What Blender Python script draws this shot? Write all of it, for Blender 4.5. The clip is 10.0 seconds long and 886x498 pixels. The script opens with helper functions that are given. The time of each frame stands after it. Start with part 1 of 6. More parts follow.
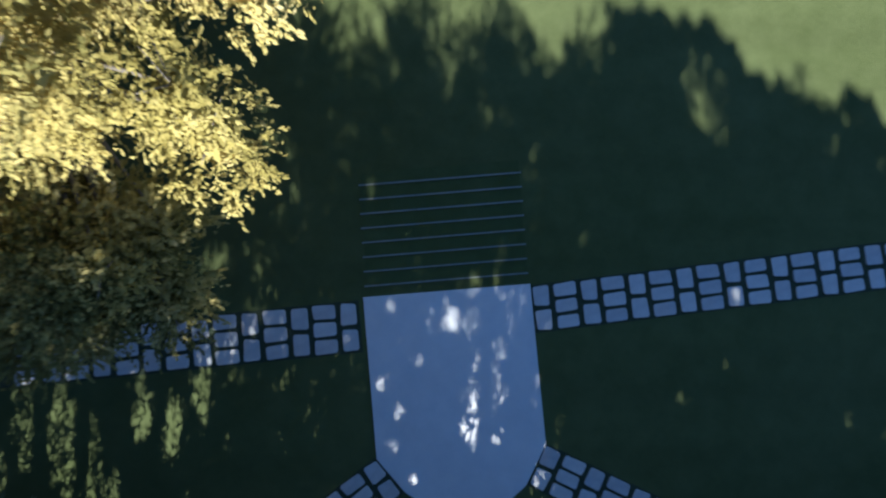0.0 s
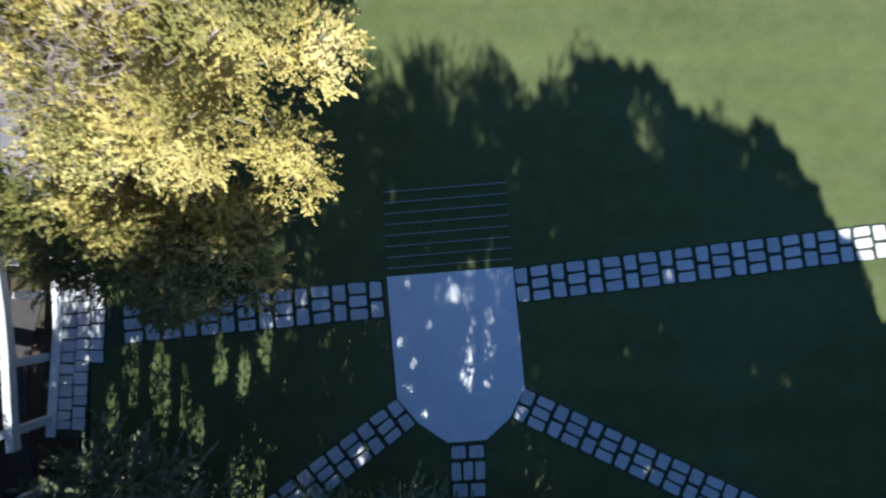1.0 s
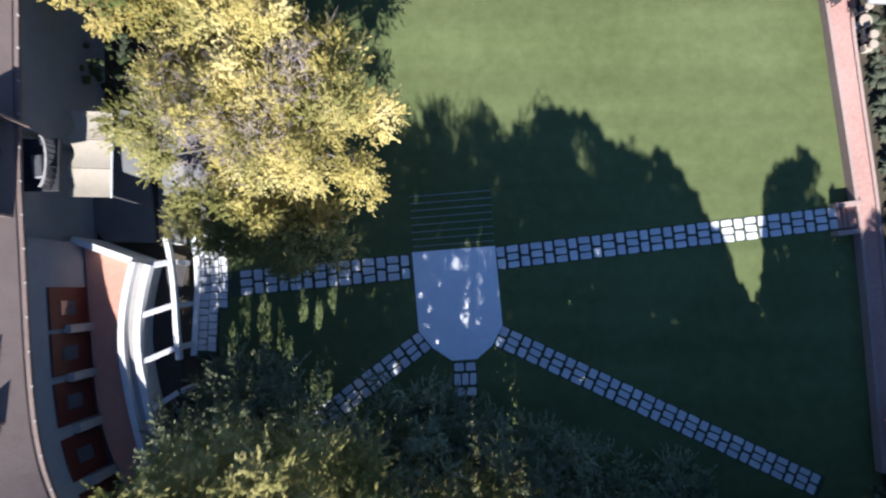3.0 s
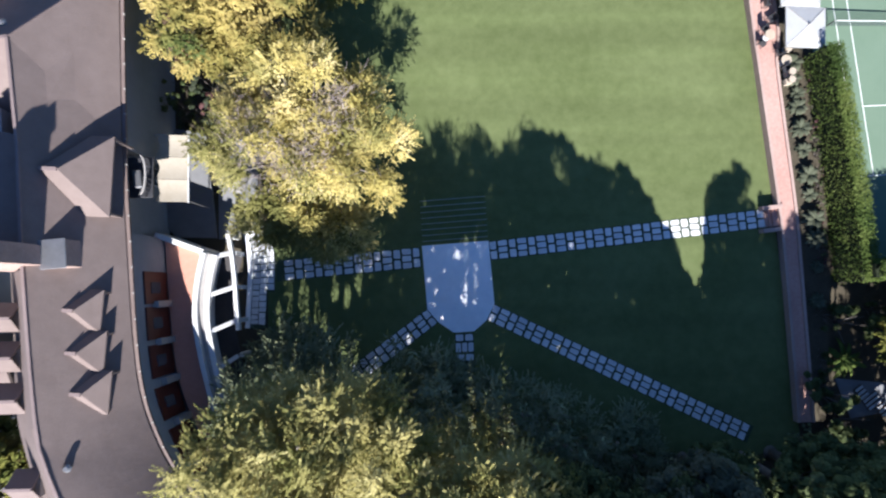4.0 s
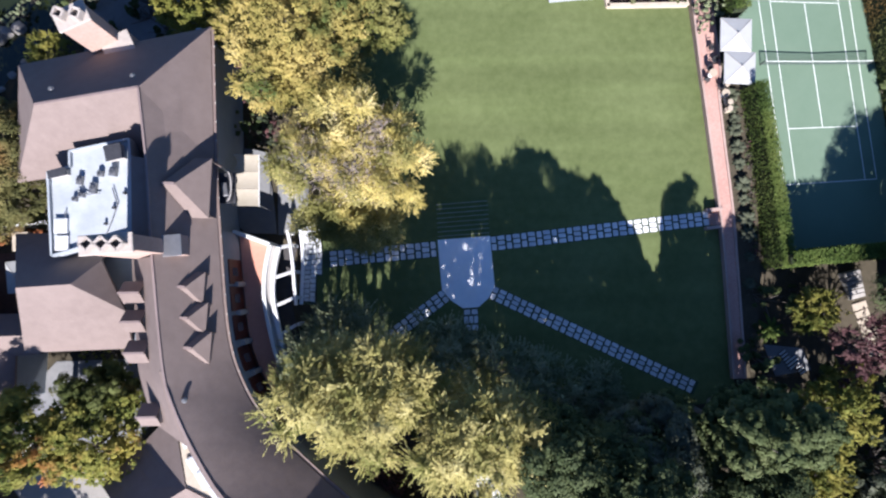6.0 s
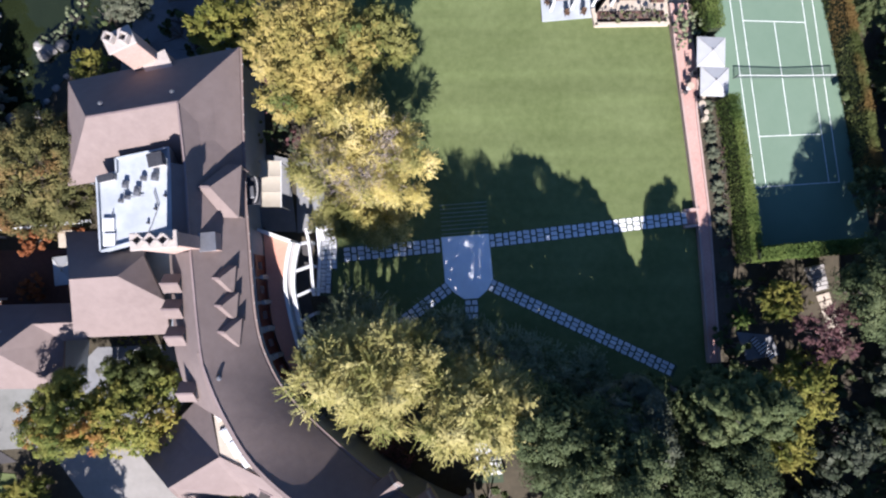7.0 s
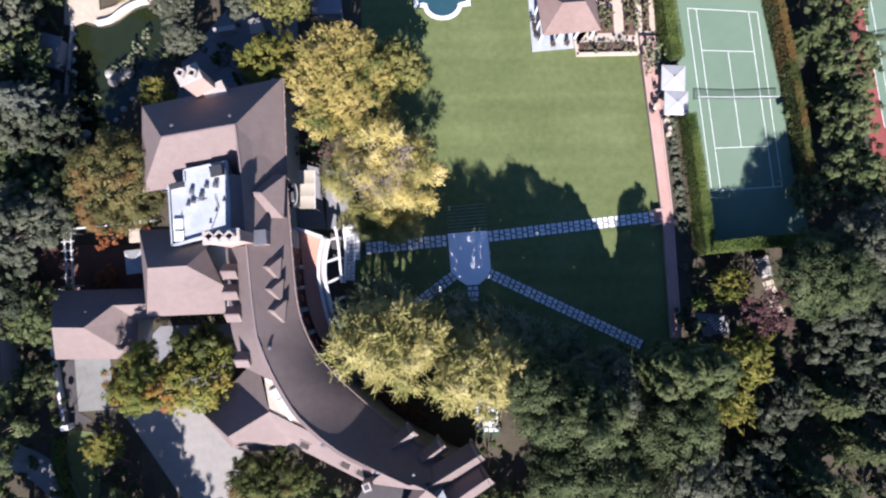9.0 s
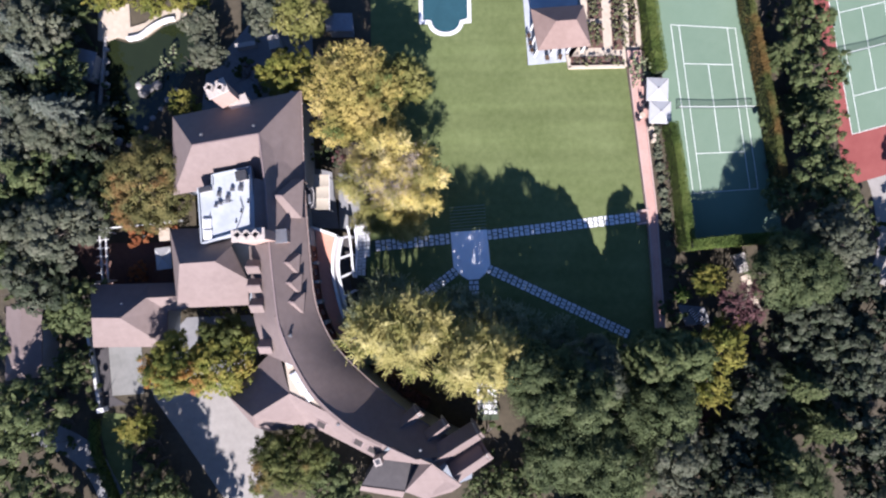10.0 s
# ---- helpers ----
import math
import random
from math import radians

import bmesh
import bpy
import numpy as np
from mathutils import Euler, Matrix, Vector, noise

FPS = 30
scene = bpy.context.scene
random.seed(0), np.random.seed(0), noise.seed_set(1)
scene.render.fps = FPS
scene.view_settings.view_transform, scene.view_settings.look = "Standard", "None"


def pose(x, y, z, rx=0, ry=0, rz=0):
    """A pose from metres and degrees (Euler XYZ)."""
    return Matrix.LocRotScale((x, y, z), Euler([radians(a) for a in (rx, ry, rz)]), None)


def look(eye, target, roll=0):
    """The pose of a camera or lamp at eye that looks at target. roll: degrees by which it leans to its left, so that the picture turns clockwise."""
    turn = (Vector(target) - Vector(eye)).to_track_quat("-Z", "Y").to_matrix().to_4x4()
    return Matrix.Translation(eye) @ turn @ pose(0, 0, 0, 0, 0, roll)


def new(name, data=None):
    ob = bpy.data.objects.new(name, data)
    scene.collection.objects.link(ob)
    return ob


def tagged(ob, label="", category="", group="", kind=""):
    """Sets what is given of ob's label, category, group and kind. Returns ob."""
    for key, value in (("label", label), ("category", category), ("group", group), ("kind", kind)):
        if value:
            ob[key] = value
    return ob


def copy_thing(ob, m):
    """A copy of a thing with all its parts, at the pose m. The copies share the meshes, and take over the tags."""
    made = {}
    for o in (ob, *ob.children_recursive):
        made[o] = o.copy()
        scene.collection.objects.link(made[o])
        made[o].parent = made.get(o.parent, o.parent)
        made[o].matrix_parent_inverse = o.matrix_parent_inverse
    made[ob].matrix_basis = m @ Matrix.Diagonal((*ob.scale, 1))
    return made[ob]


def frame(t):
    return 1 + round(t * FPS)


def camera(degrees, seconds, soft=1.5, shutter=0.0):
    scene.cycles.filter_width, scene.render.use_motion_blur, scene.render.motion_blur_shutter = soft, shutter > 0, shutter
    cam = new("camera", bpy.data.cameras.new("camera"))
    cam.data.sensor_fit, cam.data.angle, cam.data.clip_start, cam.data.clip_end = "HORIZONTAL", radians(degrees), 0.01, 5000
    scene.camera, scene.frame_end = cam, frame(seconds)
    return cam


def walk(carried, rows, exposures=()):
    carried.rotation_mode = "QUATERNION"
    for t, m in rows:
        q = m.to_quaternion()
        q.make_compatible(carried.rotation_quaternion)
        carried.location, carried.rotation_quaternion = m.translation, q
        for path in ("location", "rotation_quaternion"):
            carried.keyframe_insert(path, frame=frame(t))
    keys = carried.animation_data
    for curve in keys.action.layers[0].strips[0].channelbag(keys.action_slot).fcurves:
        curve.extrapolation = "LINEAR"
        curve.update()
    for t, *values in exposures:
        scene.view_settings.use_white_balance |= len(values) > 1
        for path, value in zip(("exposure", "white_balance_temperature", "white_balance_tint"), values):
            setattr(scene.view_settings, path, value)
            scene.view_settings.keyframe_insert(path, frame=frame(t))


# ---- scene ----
cam = camera(69.2, 10.0, soft=2.2, shutter=0.5)
ROWS = [
    (0.0, 0.029, 0.392, 18.720, 3.321, -1.292, -1.105),
    (0.5, -0.123, 0.081, 21.574, 3.334, -1.308, -1.103),
    (1.0, -0.290, -0.295, 24.706, 3.357, -1.332, -1.109),
    (1.5, -0.442, -0.793, 28.176, 3.371, -1.306, -1.104),
    (2.0, -0.531, -1.214, 31.118, 3.375, -1.231, -1.061),
    (2.5, -0.665, -1.515, 33.718, 3.382, -1.169, -1.019),
    (4.0, -1.324, -2.891, 46.630, 3.400, -1.156, -0.977),
    (4.5, -1.534, -3.228, 50.171, 3.346, -1.025, -0.939),
    (5.0, -1.613, -3.381, 52.109, 3.265, -0.923, -0.937),
    (5.5, -1.824, -3.547, 55.165, 3.152, -0.811, -0.931),
    (6.0, -2.148, -3.843, 59.217, 3.023, -0.698, -0.942),
    (7.5, -2.663, -4.685, 68.484, 2.898, -0.630, -0.963),
    (8.0, -2.880, -4.895, 71.708, 2.795, -0.600, -0.993),
    (8.5, -3.026, -5.019, 73.730, 2.721, -0.599, -1.026),
    (9.0, -3.310, -5.318, 77.955, 2.640, -0.581, -1.058),
    (9.5, -3.541, -5.510, 81.284, 2.581, -0.570, -1.087),
    (10.0, -3.793, -5.828, 84.895, 2.549, -0.563, -1.099),
]
walk(cam, [(t, pose(x, y, z, rx, ry, rz)) for t, x, y, z, rx, ry, rz in ROWS],
     exposures=[(0.0, 1.12, 4800, 8), (1.0, 1.12, 4780, 9), (2.5, 1.23, 4790, 15), (4.0, 1.43, 4850, 14), (5.5, 1.35, 4870, 16), (10.0, 1.36, 4920, 22)])

# ---- light: clear autumn noon, sun due south at 37 degrees ----
SUN_UP = 37.0
world = bpy.data.worlds.new("sky")
scene.world = world
world.use_nodes = True
wn = world.node_tree
wn.nodes.clear()
sky = wn.nodes.new("ShaderNodeTexSky")
sky.sky_type = "NISHITA"
sky.sun_disc = False
sky.sun_elevation = radians(SUN_UP)
sky.sun_rotation = radians(180)
sky.altitude = 100
sky.air_density, sky.dust_density, sky.ozone_density = 1.0, 0.3, 2.6
bg = wn.nodes.new("ShaderNodeBackground")
bg.inputs["Strength"].default_value = 0.050
wo = wn.nodes.new("ShaderNodeOutputWorld")
wn.links.new(sky.outputs["Color"], bg.inputs["Color"])
wn.links.new(bg.outputs["Background"], wo.inputs["Surface"])

sun_data = bpy.data.lights.new("sun", "SUN")
sun_data.energy = 6.3
sun_data.angle = radians(0.53)
sun_data.color = (1.0, 0.82, 0.58)
sun = new("sun", sun_data)
sun.matrix_world = look((0, -60, 60 * math.tan(radians(SUN_UP))), (0, 0, 0))

# ---- materials ----
def surface(name, low, high, scale=3.0, rough=0.85, bump=0.15, fine=40.0, metal=0.0, patch=0.25, spec=0.3, per_piece=0.0):
    """Two-scale procedural surface between two base colours, with fine relief."""
    m = bpy.data.materials.new(name)
    m.use_nodes = True
    nt = m.node_tree
    N, L = nt.nodes, nt.links
    b = N["Principled BSDF"]
    co = N.new("ShaderNodeTexCoord")
    n1 = N.new("ShaderNodeTexNoise")
    n1.inputs["Scale"].default_value = scale
    n1.inputs["Detail"].default_value = 6
    n1.inputs["Roughness"].default_value = 0.65
    n2 = N.new("ShaderNodeTexNoise")
    n2.inputs["Scale"].default_value = fine
    n2.inputs["Detail"].default_value = 3
    n3 = N.new("ShaderNodeTexNoise")
    n3.inputs["Scale"].default_value = patch
    n3.inputs["Detail"].default_value = 4
    for n in (n1, n2, n3):
        L.new(co.outputs["Object"], n.inputs["Vector"])
    a = N.new("ShaderNodeMath"); a.operation = "ADD"
    L.new(n1.outputs["Fac"], a.inputs[0]); L.new(n3.outputs["Fac"], a.inputs[1])
    c = N.new("ShaderNodeMath"); c.operation = "MULTIPLY_ADD"
    L.new(n2.outputs["Fac"], c.inputs[0]); c.inputs[1].default_value = 0.5
    L.new(a.outputs[0], c.inputs[2])
    r = N.new("ShaderNodeMapRange")
    r.inputs["From Min"].default_value, r.inputs["From Max"].default_value = 0.85, 1.65
    last = c
    if per_piece:
        oi = N.new("ShaderNodeObjectInfo")
        d = N.new("ShaderNodeMath"); d.operation = "MULTIPLY_ADD"
        L.new(oi.outputs["Random"], d.inputs[0]); d.inputs[1].default_value = per_piece
        L.new(c.outputs[0], d.inputs[2])
        last = N.new("ShaderNodeMath"); last.operation = "SUBTRACT"
        L.new(d.outputs[0], last.inputs[0]); last.inputs[1].default_value = per_piece / 2
    L.new(last.outputs[0], r.inputs["Value"])
    mix = N.new("ShaderNodeMix"); mix.data_type = "RGBA"
    mix.inputs["A"].default_value, mix.inputs["B"].default_value = (*low, 1), (*high, 1)
    L.new(r.outputs["Result"], mix.inputs["Factor"])
    L.new(mix.outputs["Result"], b.inputs["Base Color"])
    b.inputs["Roughness"].default_value = rough
    b.inputs["Metallic"].default_value = metal
    b.inputs["Specular IOR Level"].default_value = spec
    if bump:
        bp = N.new("ShaderNodeBump")
        bp.inputs["Strength"].default_value = bump
        bp.inputs["Distance"].default_value = 0.05
        L.new(c.outputs[0], bp.inputs["Height"])
        L.new(bp.outputs["Normal"], b.inputs["Normal"])
    return m


def foliage(name, cols, patch=0.35, accent=None, glow=0.35):
    """Leaves: colour varies leaf by leaf and in clumps; light passes through."""
    m = bpy.data.materials.new(name)
    m.use_nodes = True
    nt = m.node_tree
    N, L = nt.nodes, nt.links
    b = N["Principled BSDF"]
    out = N["Material Output"]
    geo = N.new("ShaderNodeNewGeometry")
    co = N.new("ShaderNodeTexCoord")
    n1 = N.new("ShaderNodeTexNoise")
    n1.inputs["Scale"].default_value = patch
    n1.inputs["Detail"].default_value = 3
    L.new(co.outputs["Object"], n1.inputs["Vector"])
    a = N.new("ShaderNodeMath"); a.operation = "MULTIPLY_ADD"
    L.new(geo.outputs["Random Per Island"], a.inputs[0]); a.inputs[1].default_value = 0.22
    s = N.new("ShaderNodeMapRange")
    s.inputs["From Min"].default_value, s.inputs["From Max"].default_value = 0.3, 0.7
    s.inputs["To Max"].default_value = 0.78
    L.new(n1.outputs["Fac"], s.inputs["Value"])
    L.new(s.outputs["Result"], a.inputs[2])
    ramp = N.new("ShaderNodeValToRGB")
    els = ramp.color_ramp.elements
    els[0].color, els[1].color = (*cols[0], 1), (*cols[-1], 1)
    for k, col in enumerate(cols[1:-1]):
        els.new((k + 1) / (len(cols) - 1)).color = (*col, 1)
    L.new(a.outputs[0], ramp.inputs["Fac"])
    colour = ramp.outputs["Color"]
    if accent:
        n2 = N.new("ShaderNodeTexNoise")
        n2.inputs["Scale"].default_value = 0.22
        L.new(co.outputs["Object"], n2.inputs["Vector"])
        s2 = N.new("ShaderNodeMapRange")
        s2.inputs["From Min"].default_value, s2.inputs["From Max"].default_value = 0.54, 0.66
        L.new(n2.outputs["Fac"], s2.inputs["Value"])
        mx = N.new("ShaderNodeMix"); mx.data_type = "RGBA"
        L.new(s2.outputs["Result"], mx.inputs["Factor"])
        L.new(colour, mx.inputs["A"])
        mx.inputs["B"].default_value = (*accent, 1)
        colour = mx.outputs["Result"]
    L.new(colour, b.inputs["Base Color"])
    b.inputs["Roughness"].default_value = 0.7
    b.inputs["Specular IOR Level"].default_value = 0.12
    tr = N.new("ShaderNodeBsdfTranslucent")
    L.new(colour, tr.inputs["Color"])
    ms = N.new("ShaderNodeMixShader")
    ms.inputs["Fac"].default_value = glow
    L.new(b.outputs["BSDF"], ms.inputs[1]); L.new(tr.outputs["BSDF"], ms.inputs[2])
    L.new(ms.outputs["Shader"], out.inputs["Surface"])
    return m


def grass(name, dark, light, stripe=0.0):
    """Mown lawn: fine blade noise, patches, faint mowing bands."""
    m = surface(name, dark, light, scale=1.2, rough=0.95, bump=0.6, fine=60, patch=0.12, spec=0.1)
    if stripe:
        nt = m.node_tree
        N, L = nt.nodes, nt.links
        b = N["Principled BSDF"]
        src = b.inputs["Base Color"].links[0].from_socket
        co = N.new("ShaderNodeTexCoord")
        mp = N.new("ShaderNodeMapping")
        mp.inputs["Rotation"].default_value = (0, 0, radians(4))
        mp.inputs["Scale"].default_value = (0.05, 1, 1)
        ns = N.new("ShaderNodeTexNoise")
        ns.inputs["Scale"].default_value = 0.55
        ns.inputs["Detail"].default_value = 3
        L.new(co.outputs["Object"], mp.inputs["Vector"]); L.new(mp.outputs["Vector"], ns.inputs["Vector"])
        mr = N.new("ShaderNodeMapRange")
        mr.inputs["From Min"].default_value, mr.inputs["From Max"].default_value = 0.3, 0.7
        mr.inputs["To Min"].default_value, mr.inputs["To Max"].default_value = 1 - stripe, 1 + stripe
        L.new(ns.outputs["Fac"], mr.inputs["Value"])
        vm = N.new("ShaderNodeVectorMath"); vm.operation = "SCALE"
        L.new(src, vm.inputs[0]); L.new(mr.outputs["Result"], vm.inputs["Scale"])
        L.new(vm.outputs["Vector"], b.inputs["Base Color"])
    return m


def water(name, col, rough=0.05):
    m = surface(name, col, tuple(c * 1.3 for c in col), scale=0.6, rough=rough, bump=0.04, fine=3.0, spec=0.5)
    return m


def glass(name, tint=(0.05, 0.06, 0.07)):
    return surface(name, tint, tuple(c * 1.4 for c in tint), rough=0.08, bump=0.0, spec=0.6)


M_SOIL = surface("soil", (0.033, 0.029, 0.018), (0.079, 0.065, 0.042), scale=1.5, rough=0.97, bump=0.8, fine=15, patch=0.15)
M_MULCH = surface("mulch", (0.065, 0.036, 0.029), (0.122, 0.072, 0.054), scale=2.5, rough=0.95, bump=0.8, fine=25)
M_LAWN = grass("lawn_grass", (0.073, 0.092, 0.030), (0.127, 0.149, 0.060), stripe=0.10)
M_STEPGRASS = grass("step_grass", (0.064, 0.087, 0.028), (0.112, 0.138, 0.054))
M_COURTYARD = surface("garage_paving", (0.130, 0.130, 0.117), (0.194, 0.191, 0.175), scale=1.4, rough=0.9, bump=0.15, fine=30, patch=0.3)
M_CONC = surface("pale_concrete", (0.684, 0.694, 0.712), (0.817, 0.817, 0.817), scale=2.0, rough=0.85, bump=0.1, fine=50, patch=0.6)
M_EDGE = surface("edging_concrete", (0.216, 0.238, 0.202), (0.346, 0.360, 0.317), scale=6, rough=0.9, bump=0.2)
M_PAVER = surface("paver_stone", (0.487, 0.487, 0.496), (0.706, 0.697, 0.680), scale=4.0, rough=0.85, bump=0.3, fine=60, per_piece=0.5)
M_JOINT = surface("paver_joint", (0.035, 0.05, 0.030), (0.07, 0.085, 0.05), scale=5, rough=0.97, bump=0.5)
M_BRICK = surface("brick_paving", (0.302, 0.173, 0.137), (0.461, 0.310, 0.259), scale=5.0, rough=0.9, bump=0.35, fine=30, per_piece=0.5)
M_BRICKJ = surface("brick_mortar", (0.274, 0.194, 0.166), (0.389, 0.295, 0.252), scale=5.0, rough=0.95, bump=0.2)
M_COURT = surface("court_green", (0.104, 0.152, 0.102), (0.134, 0.184, 0.128), scale=0.5, rough=0.9, bump=0.03, fine=80, patch=0.08)
M_COURTOUT = surface("court_surround", (0.107, 0.158, 0.105), (0.138, 0.191, 0.131), scale=0.4, rough=0.9, bump=0.03, fine=80, patch=0.06)
M_COURTRED = surface("court_red", (0.162, 0.043, 0.037), (0.216, 0.069, 0.058), scale=0.5, rough=0.9, bump=0.03, fine=80, patch=0.1)
M_LINE = surface("line_paint", (0.585, 0.602, 0.568), (0.705, 0.705, 0.679), scale=8, rough=0.8, bump=0.02)
M_NET = surface("net_cord", (0.05, 0.07, 0.06), (0.09, 0.11, 0.10), scale=8, rough=0.9, bump=0.0)
M_WHITE = surface("white_paint", (0.479, 0.479, 0.470), (0.633, 0.624, 0.607), scale=1.5, rough=0.6, bump=0.05, fine=20)
M_CANVAS = surface("white_canvas", (0.310, 0.310, 0.303), (0.380, 0.380, 0.370), scale=1.2, rough=0.9, bump=0.15, fine=8)
M_TANCANVAS = surface("tan_canvas", (0.302, 0.266, 0.202), (0.374, 0.338, 0.274), scale=1.0, rough=0.9, bump=0.15, fine=8)
M_STUCCO = surface("stucco", (0.190, 0.205, 0.228), (0.253, 0.277, 0.303), scale=1.5, rough=0.92, bump=0.25, fine=40)
M_STONEW = surface("house_stone", (0.245, 0.230, 0.216), (0.374, 0.353, 0.324), scale=2.5, rough=0.92, bump=0.3, fine=30)
M_ROOF = surface("brown_shingle", (0.129, 0.100, 0.088), (0.180, 0.142, 0.126), scale=1.2, rough=0.92, bump=0.35, fine=14, patch=0.12)
# dark roof membrane, also the shade tone of two paved floors
M_DARKROOF_SHADE = surface("dark_membrane_and_shade", (0.043, 0.040, 0.040), (0.072, 0.066, 0.065), scale=1.2, rough=0.9, bump=0.15, fine=14)
M_RIDGE = surface("ridge_cap", (0.137, 0.104, 0.097), (0.202, 0.158, 0.148), scale=3, rough=0.9, bump=0.3)
M_METAL = surface("grey_metal", (0.158, 0.158, 0.166), (0.259, 0.259, 0.266), scale=3, rough=0.45, bump=0.05, metal=0.7)
M_DARKMETAL = surface("dark_metal", (0.03, 0.03, 0.035), (0.07, 0.07, 0.075), scale=3, rough=0.5, bump=0.05, metal=0.3)
M_GUTTER = surface("gutter_copper", (0.144, 0.108, 0.094), (0.216, 0.166, 0.144), scale=3, rough=0.6, bump=0.1, metal=0.2)
M_DECK = surface("white_roof_membrane", (0.243, 0.261, 0.279), (0.382, 0.401, 0.412), scale=0.8, rough=0.75, bump=0.1, fine=12, patch=0.5)
M_CHIM = surface("chimney_brick", (0.259, 0.173, 0.137), (0.418, 0.310, 0.259), scale=5, rough=0.9, bump=0.4, fine=25)
M_CHIMCAP = surface("chimney_cap_stone", (0.288, 0.248, 0.216), (0.403, 0.360, 0.317), scale=3, rough=0.9, bump=0.2)
M_TERRA = surface("terracotta_tile", (0.389, 0.180, 0.119), (0.490, 0.259, 0.187), scale=3, rough=0.85, bump=0.2, fine=20, per_piece=0.4)
M_DOOR = surface("red_door_wood", (0.051, 0.012, 0.007), (0.085, 0.021, 0.013), scale=4, rough=0.6, bump=0.15)
M_DRIVE = surface("driveway_concrete", (0.194, 0.180, 0.159), (0.271, 0.254, 0.227), scale=1.2, rough=0.9, bump=0.15, fine=30, patch=0.2)
M_SLATE = surface("shaded_paving", (0.141, 0.141, 0.146), (0.211, 0.211, 0.211), scale=1.5, rough=0.9, bump=0.2, fine=25, per_piece=0.3)
M_TAN = surface("sandstone", (0.302, 0.252, 0.187), (0.432, 0.374, 0.295), scale=2, rough=0.92, bump=0.3, fine=30)
M_ROCK = surface("shore_rock", (0.180, 0.166, 0.151), (0.374, 0.353, 0.324), scale=3, rough=0.9, bump=0.5, per_piece=0.5)
M_POND = water("pond_water", (0.011, 0.015, 0.006))
M_POOL = water("pool_water", (0.022, 0.054, 0.066))
M_BARK = surface("bark", (0.072, 0.061, 0.050), (0.158, 0.137, 0.115), scale=4, rough=0.95, bump=0.6, fine=30)
M_PALEBARK = surface("pale_bark", (0.173, 0.151, 0.122), (0.317, 0.281, 0.238), scale=4, rough=0.95, bump=0.5, fine=30)
M_TWIG = surface("bare_twig_bark", (0.216, 0.176, 0.158), (0.346, 0.288, 0.259), scale=4, rough=0.95, bump=0.2)
M_GLASS = glass("window_glass")
M_SKYLIGHT = surface("skylight_glass", (0.42, 0.44, 0.46), (0.55, 0.57, 0.58), rough=0.25, bump=0.0, spec=0.5)
M_BLIND = surface("roof_window_pane", (0.028, 0.024, 0.022), (0.05, 0.043, 0.04), rough=0.5, bump=0.0, spec=0.2)
M_WOOD = surface("dark_wood", (0.043, 0.025, 0.014), (0.094, 0.058, 0.036), scale=4, rough=0.7, bump=0.2)

F_YELLOW = foliage("yellow_leaves", [(0.179, 0.157, 0.039), (0.417, 0.355, 0.097), (0.631, 0.537, 0.190), (0.767, 0.667, 0.358)], accent=(0.243, 0.228, 0.068), glow=0.35)
F_GOLD = foliage("gold_leaves", [(0.109, 0.112, 0.029), (0.274, 0.237, 0.061), (0.419, 0.340, 0.102), (0.502, 0.422, 0.168)], accent=(0.092, 0.119, 0.032), glow=0.3)
F_OLIVE = foliage("olive_leaves", [(0.125, 0.126, 0.034), (0.310, 0.286, 0.087), (0.467, 0.416, 0.152), (0.587, 0.533, 0.254)], accent=(0.213, 0.216, 0.058), glow=0.3)
F_OAK = foliage("oak_leaves", [(0.023, 0.034, 0.012), (0.049, 0.064, 0.025), (0.077, 0.095, 0.038), (0.114, 0.129, 0.057)], glow=0.2)
F_DARK = foliage("dark_leaves", [(0.033, 0.044, 0.015), (0.065, 0.084, 0.031), (0.105, 0.125, 0.048), (0.165, 0.171, 0.080)], glow=0.2)
F_GREY = foliage("grey_green_leaves", [(0.037, 0.045, 0.029), (0.071, 0.079, 0.050), (0.111, 0.117, 0.077), (0.170, 0.166, 0.116)], glow=0.2)
F_AUTUMN = foliage("autumn_leaves", [(0.047, 0.068, 0.013), (0.104, 0.125, 0.025), (0.188, 0.188, 0.038), (0.245, 0.220, 0.048)], accent=(0.294, 0.130, 0.030), glow=0.3)
F_LIME = foliage("lime_leaves", [(0.062, 0.086, 0.016), (0.148, 0.157, 0.030), (0.241, 0.222, 0.045), (0.311, 0.257, 0.071)], glow=0.35)
# near-black leaf colour that stands in for deep shade
F_DEEPSHADE = foliage("deep_shade_leaves", [(0.014, 0.019, 0.008), (0.032, 0.042, 0.022), (0.061, 0.069, 0.043), (0.112, 0.115, 0.082)], glow=0.15)
F_MUTED = foliage("muted_leaves", [(0.036, 0.040, 0.013), (0.086, 0.086, 0.029), (0.144, 0.130, 0.043), (0.194, 0.158, 0.058)], accent=(0.173, 0.101, 0.036), glow=0.25)
F_SHADE = foliage("shade_leaves", [(0.085, 0.105, 0.052), (0.18, 0.205, 0.11), (0.27, 0.29, 0.165), (0.36, 0.365, 0.22)], glow=0.25)
F_GREEN = foliage("green_leaves", [(0.024, 0.036, 0.009), (0.060, 0.072, 0.018), (0.099, 0.112, 0.032), (0.143, 0.144, 0.052)], accent=(0.144, 0.094, 0.029), glow=0.25)
F_HEDGE = foliage("hedge_leaves", [(0.030, 0.049, 0.010), (0.065, 0.095, 0.019), (0.112, 0.144, 0.031), (0.153, 0.178, 0.049)], glow=0.25)
F_RUST = foliage("rust_leaves", [(0.101, 0.036, 0.014), (0.216, 0.079, 0.029), (0.302, 0.130, 0.050), (0.324, 0.180, 0.072)], glow=0.3)
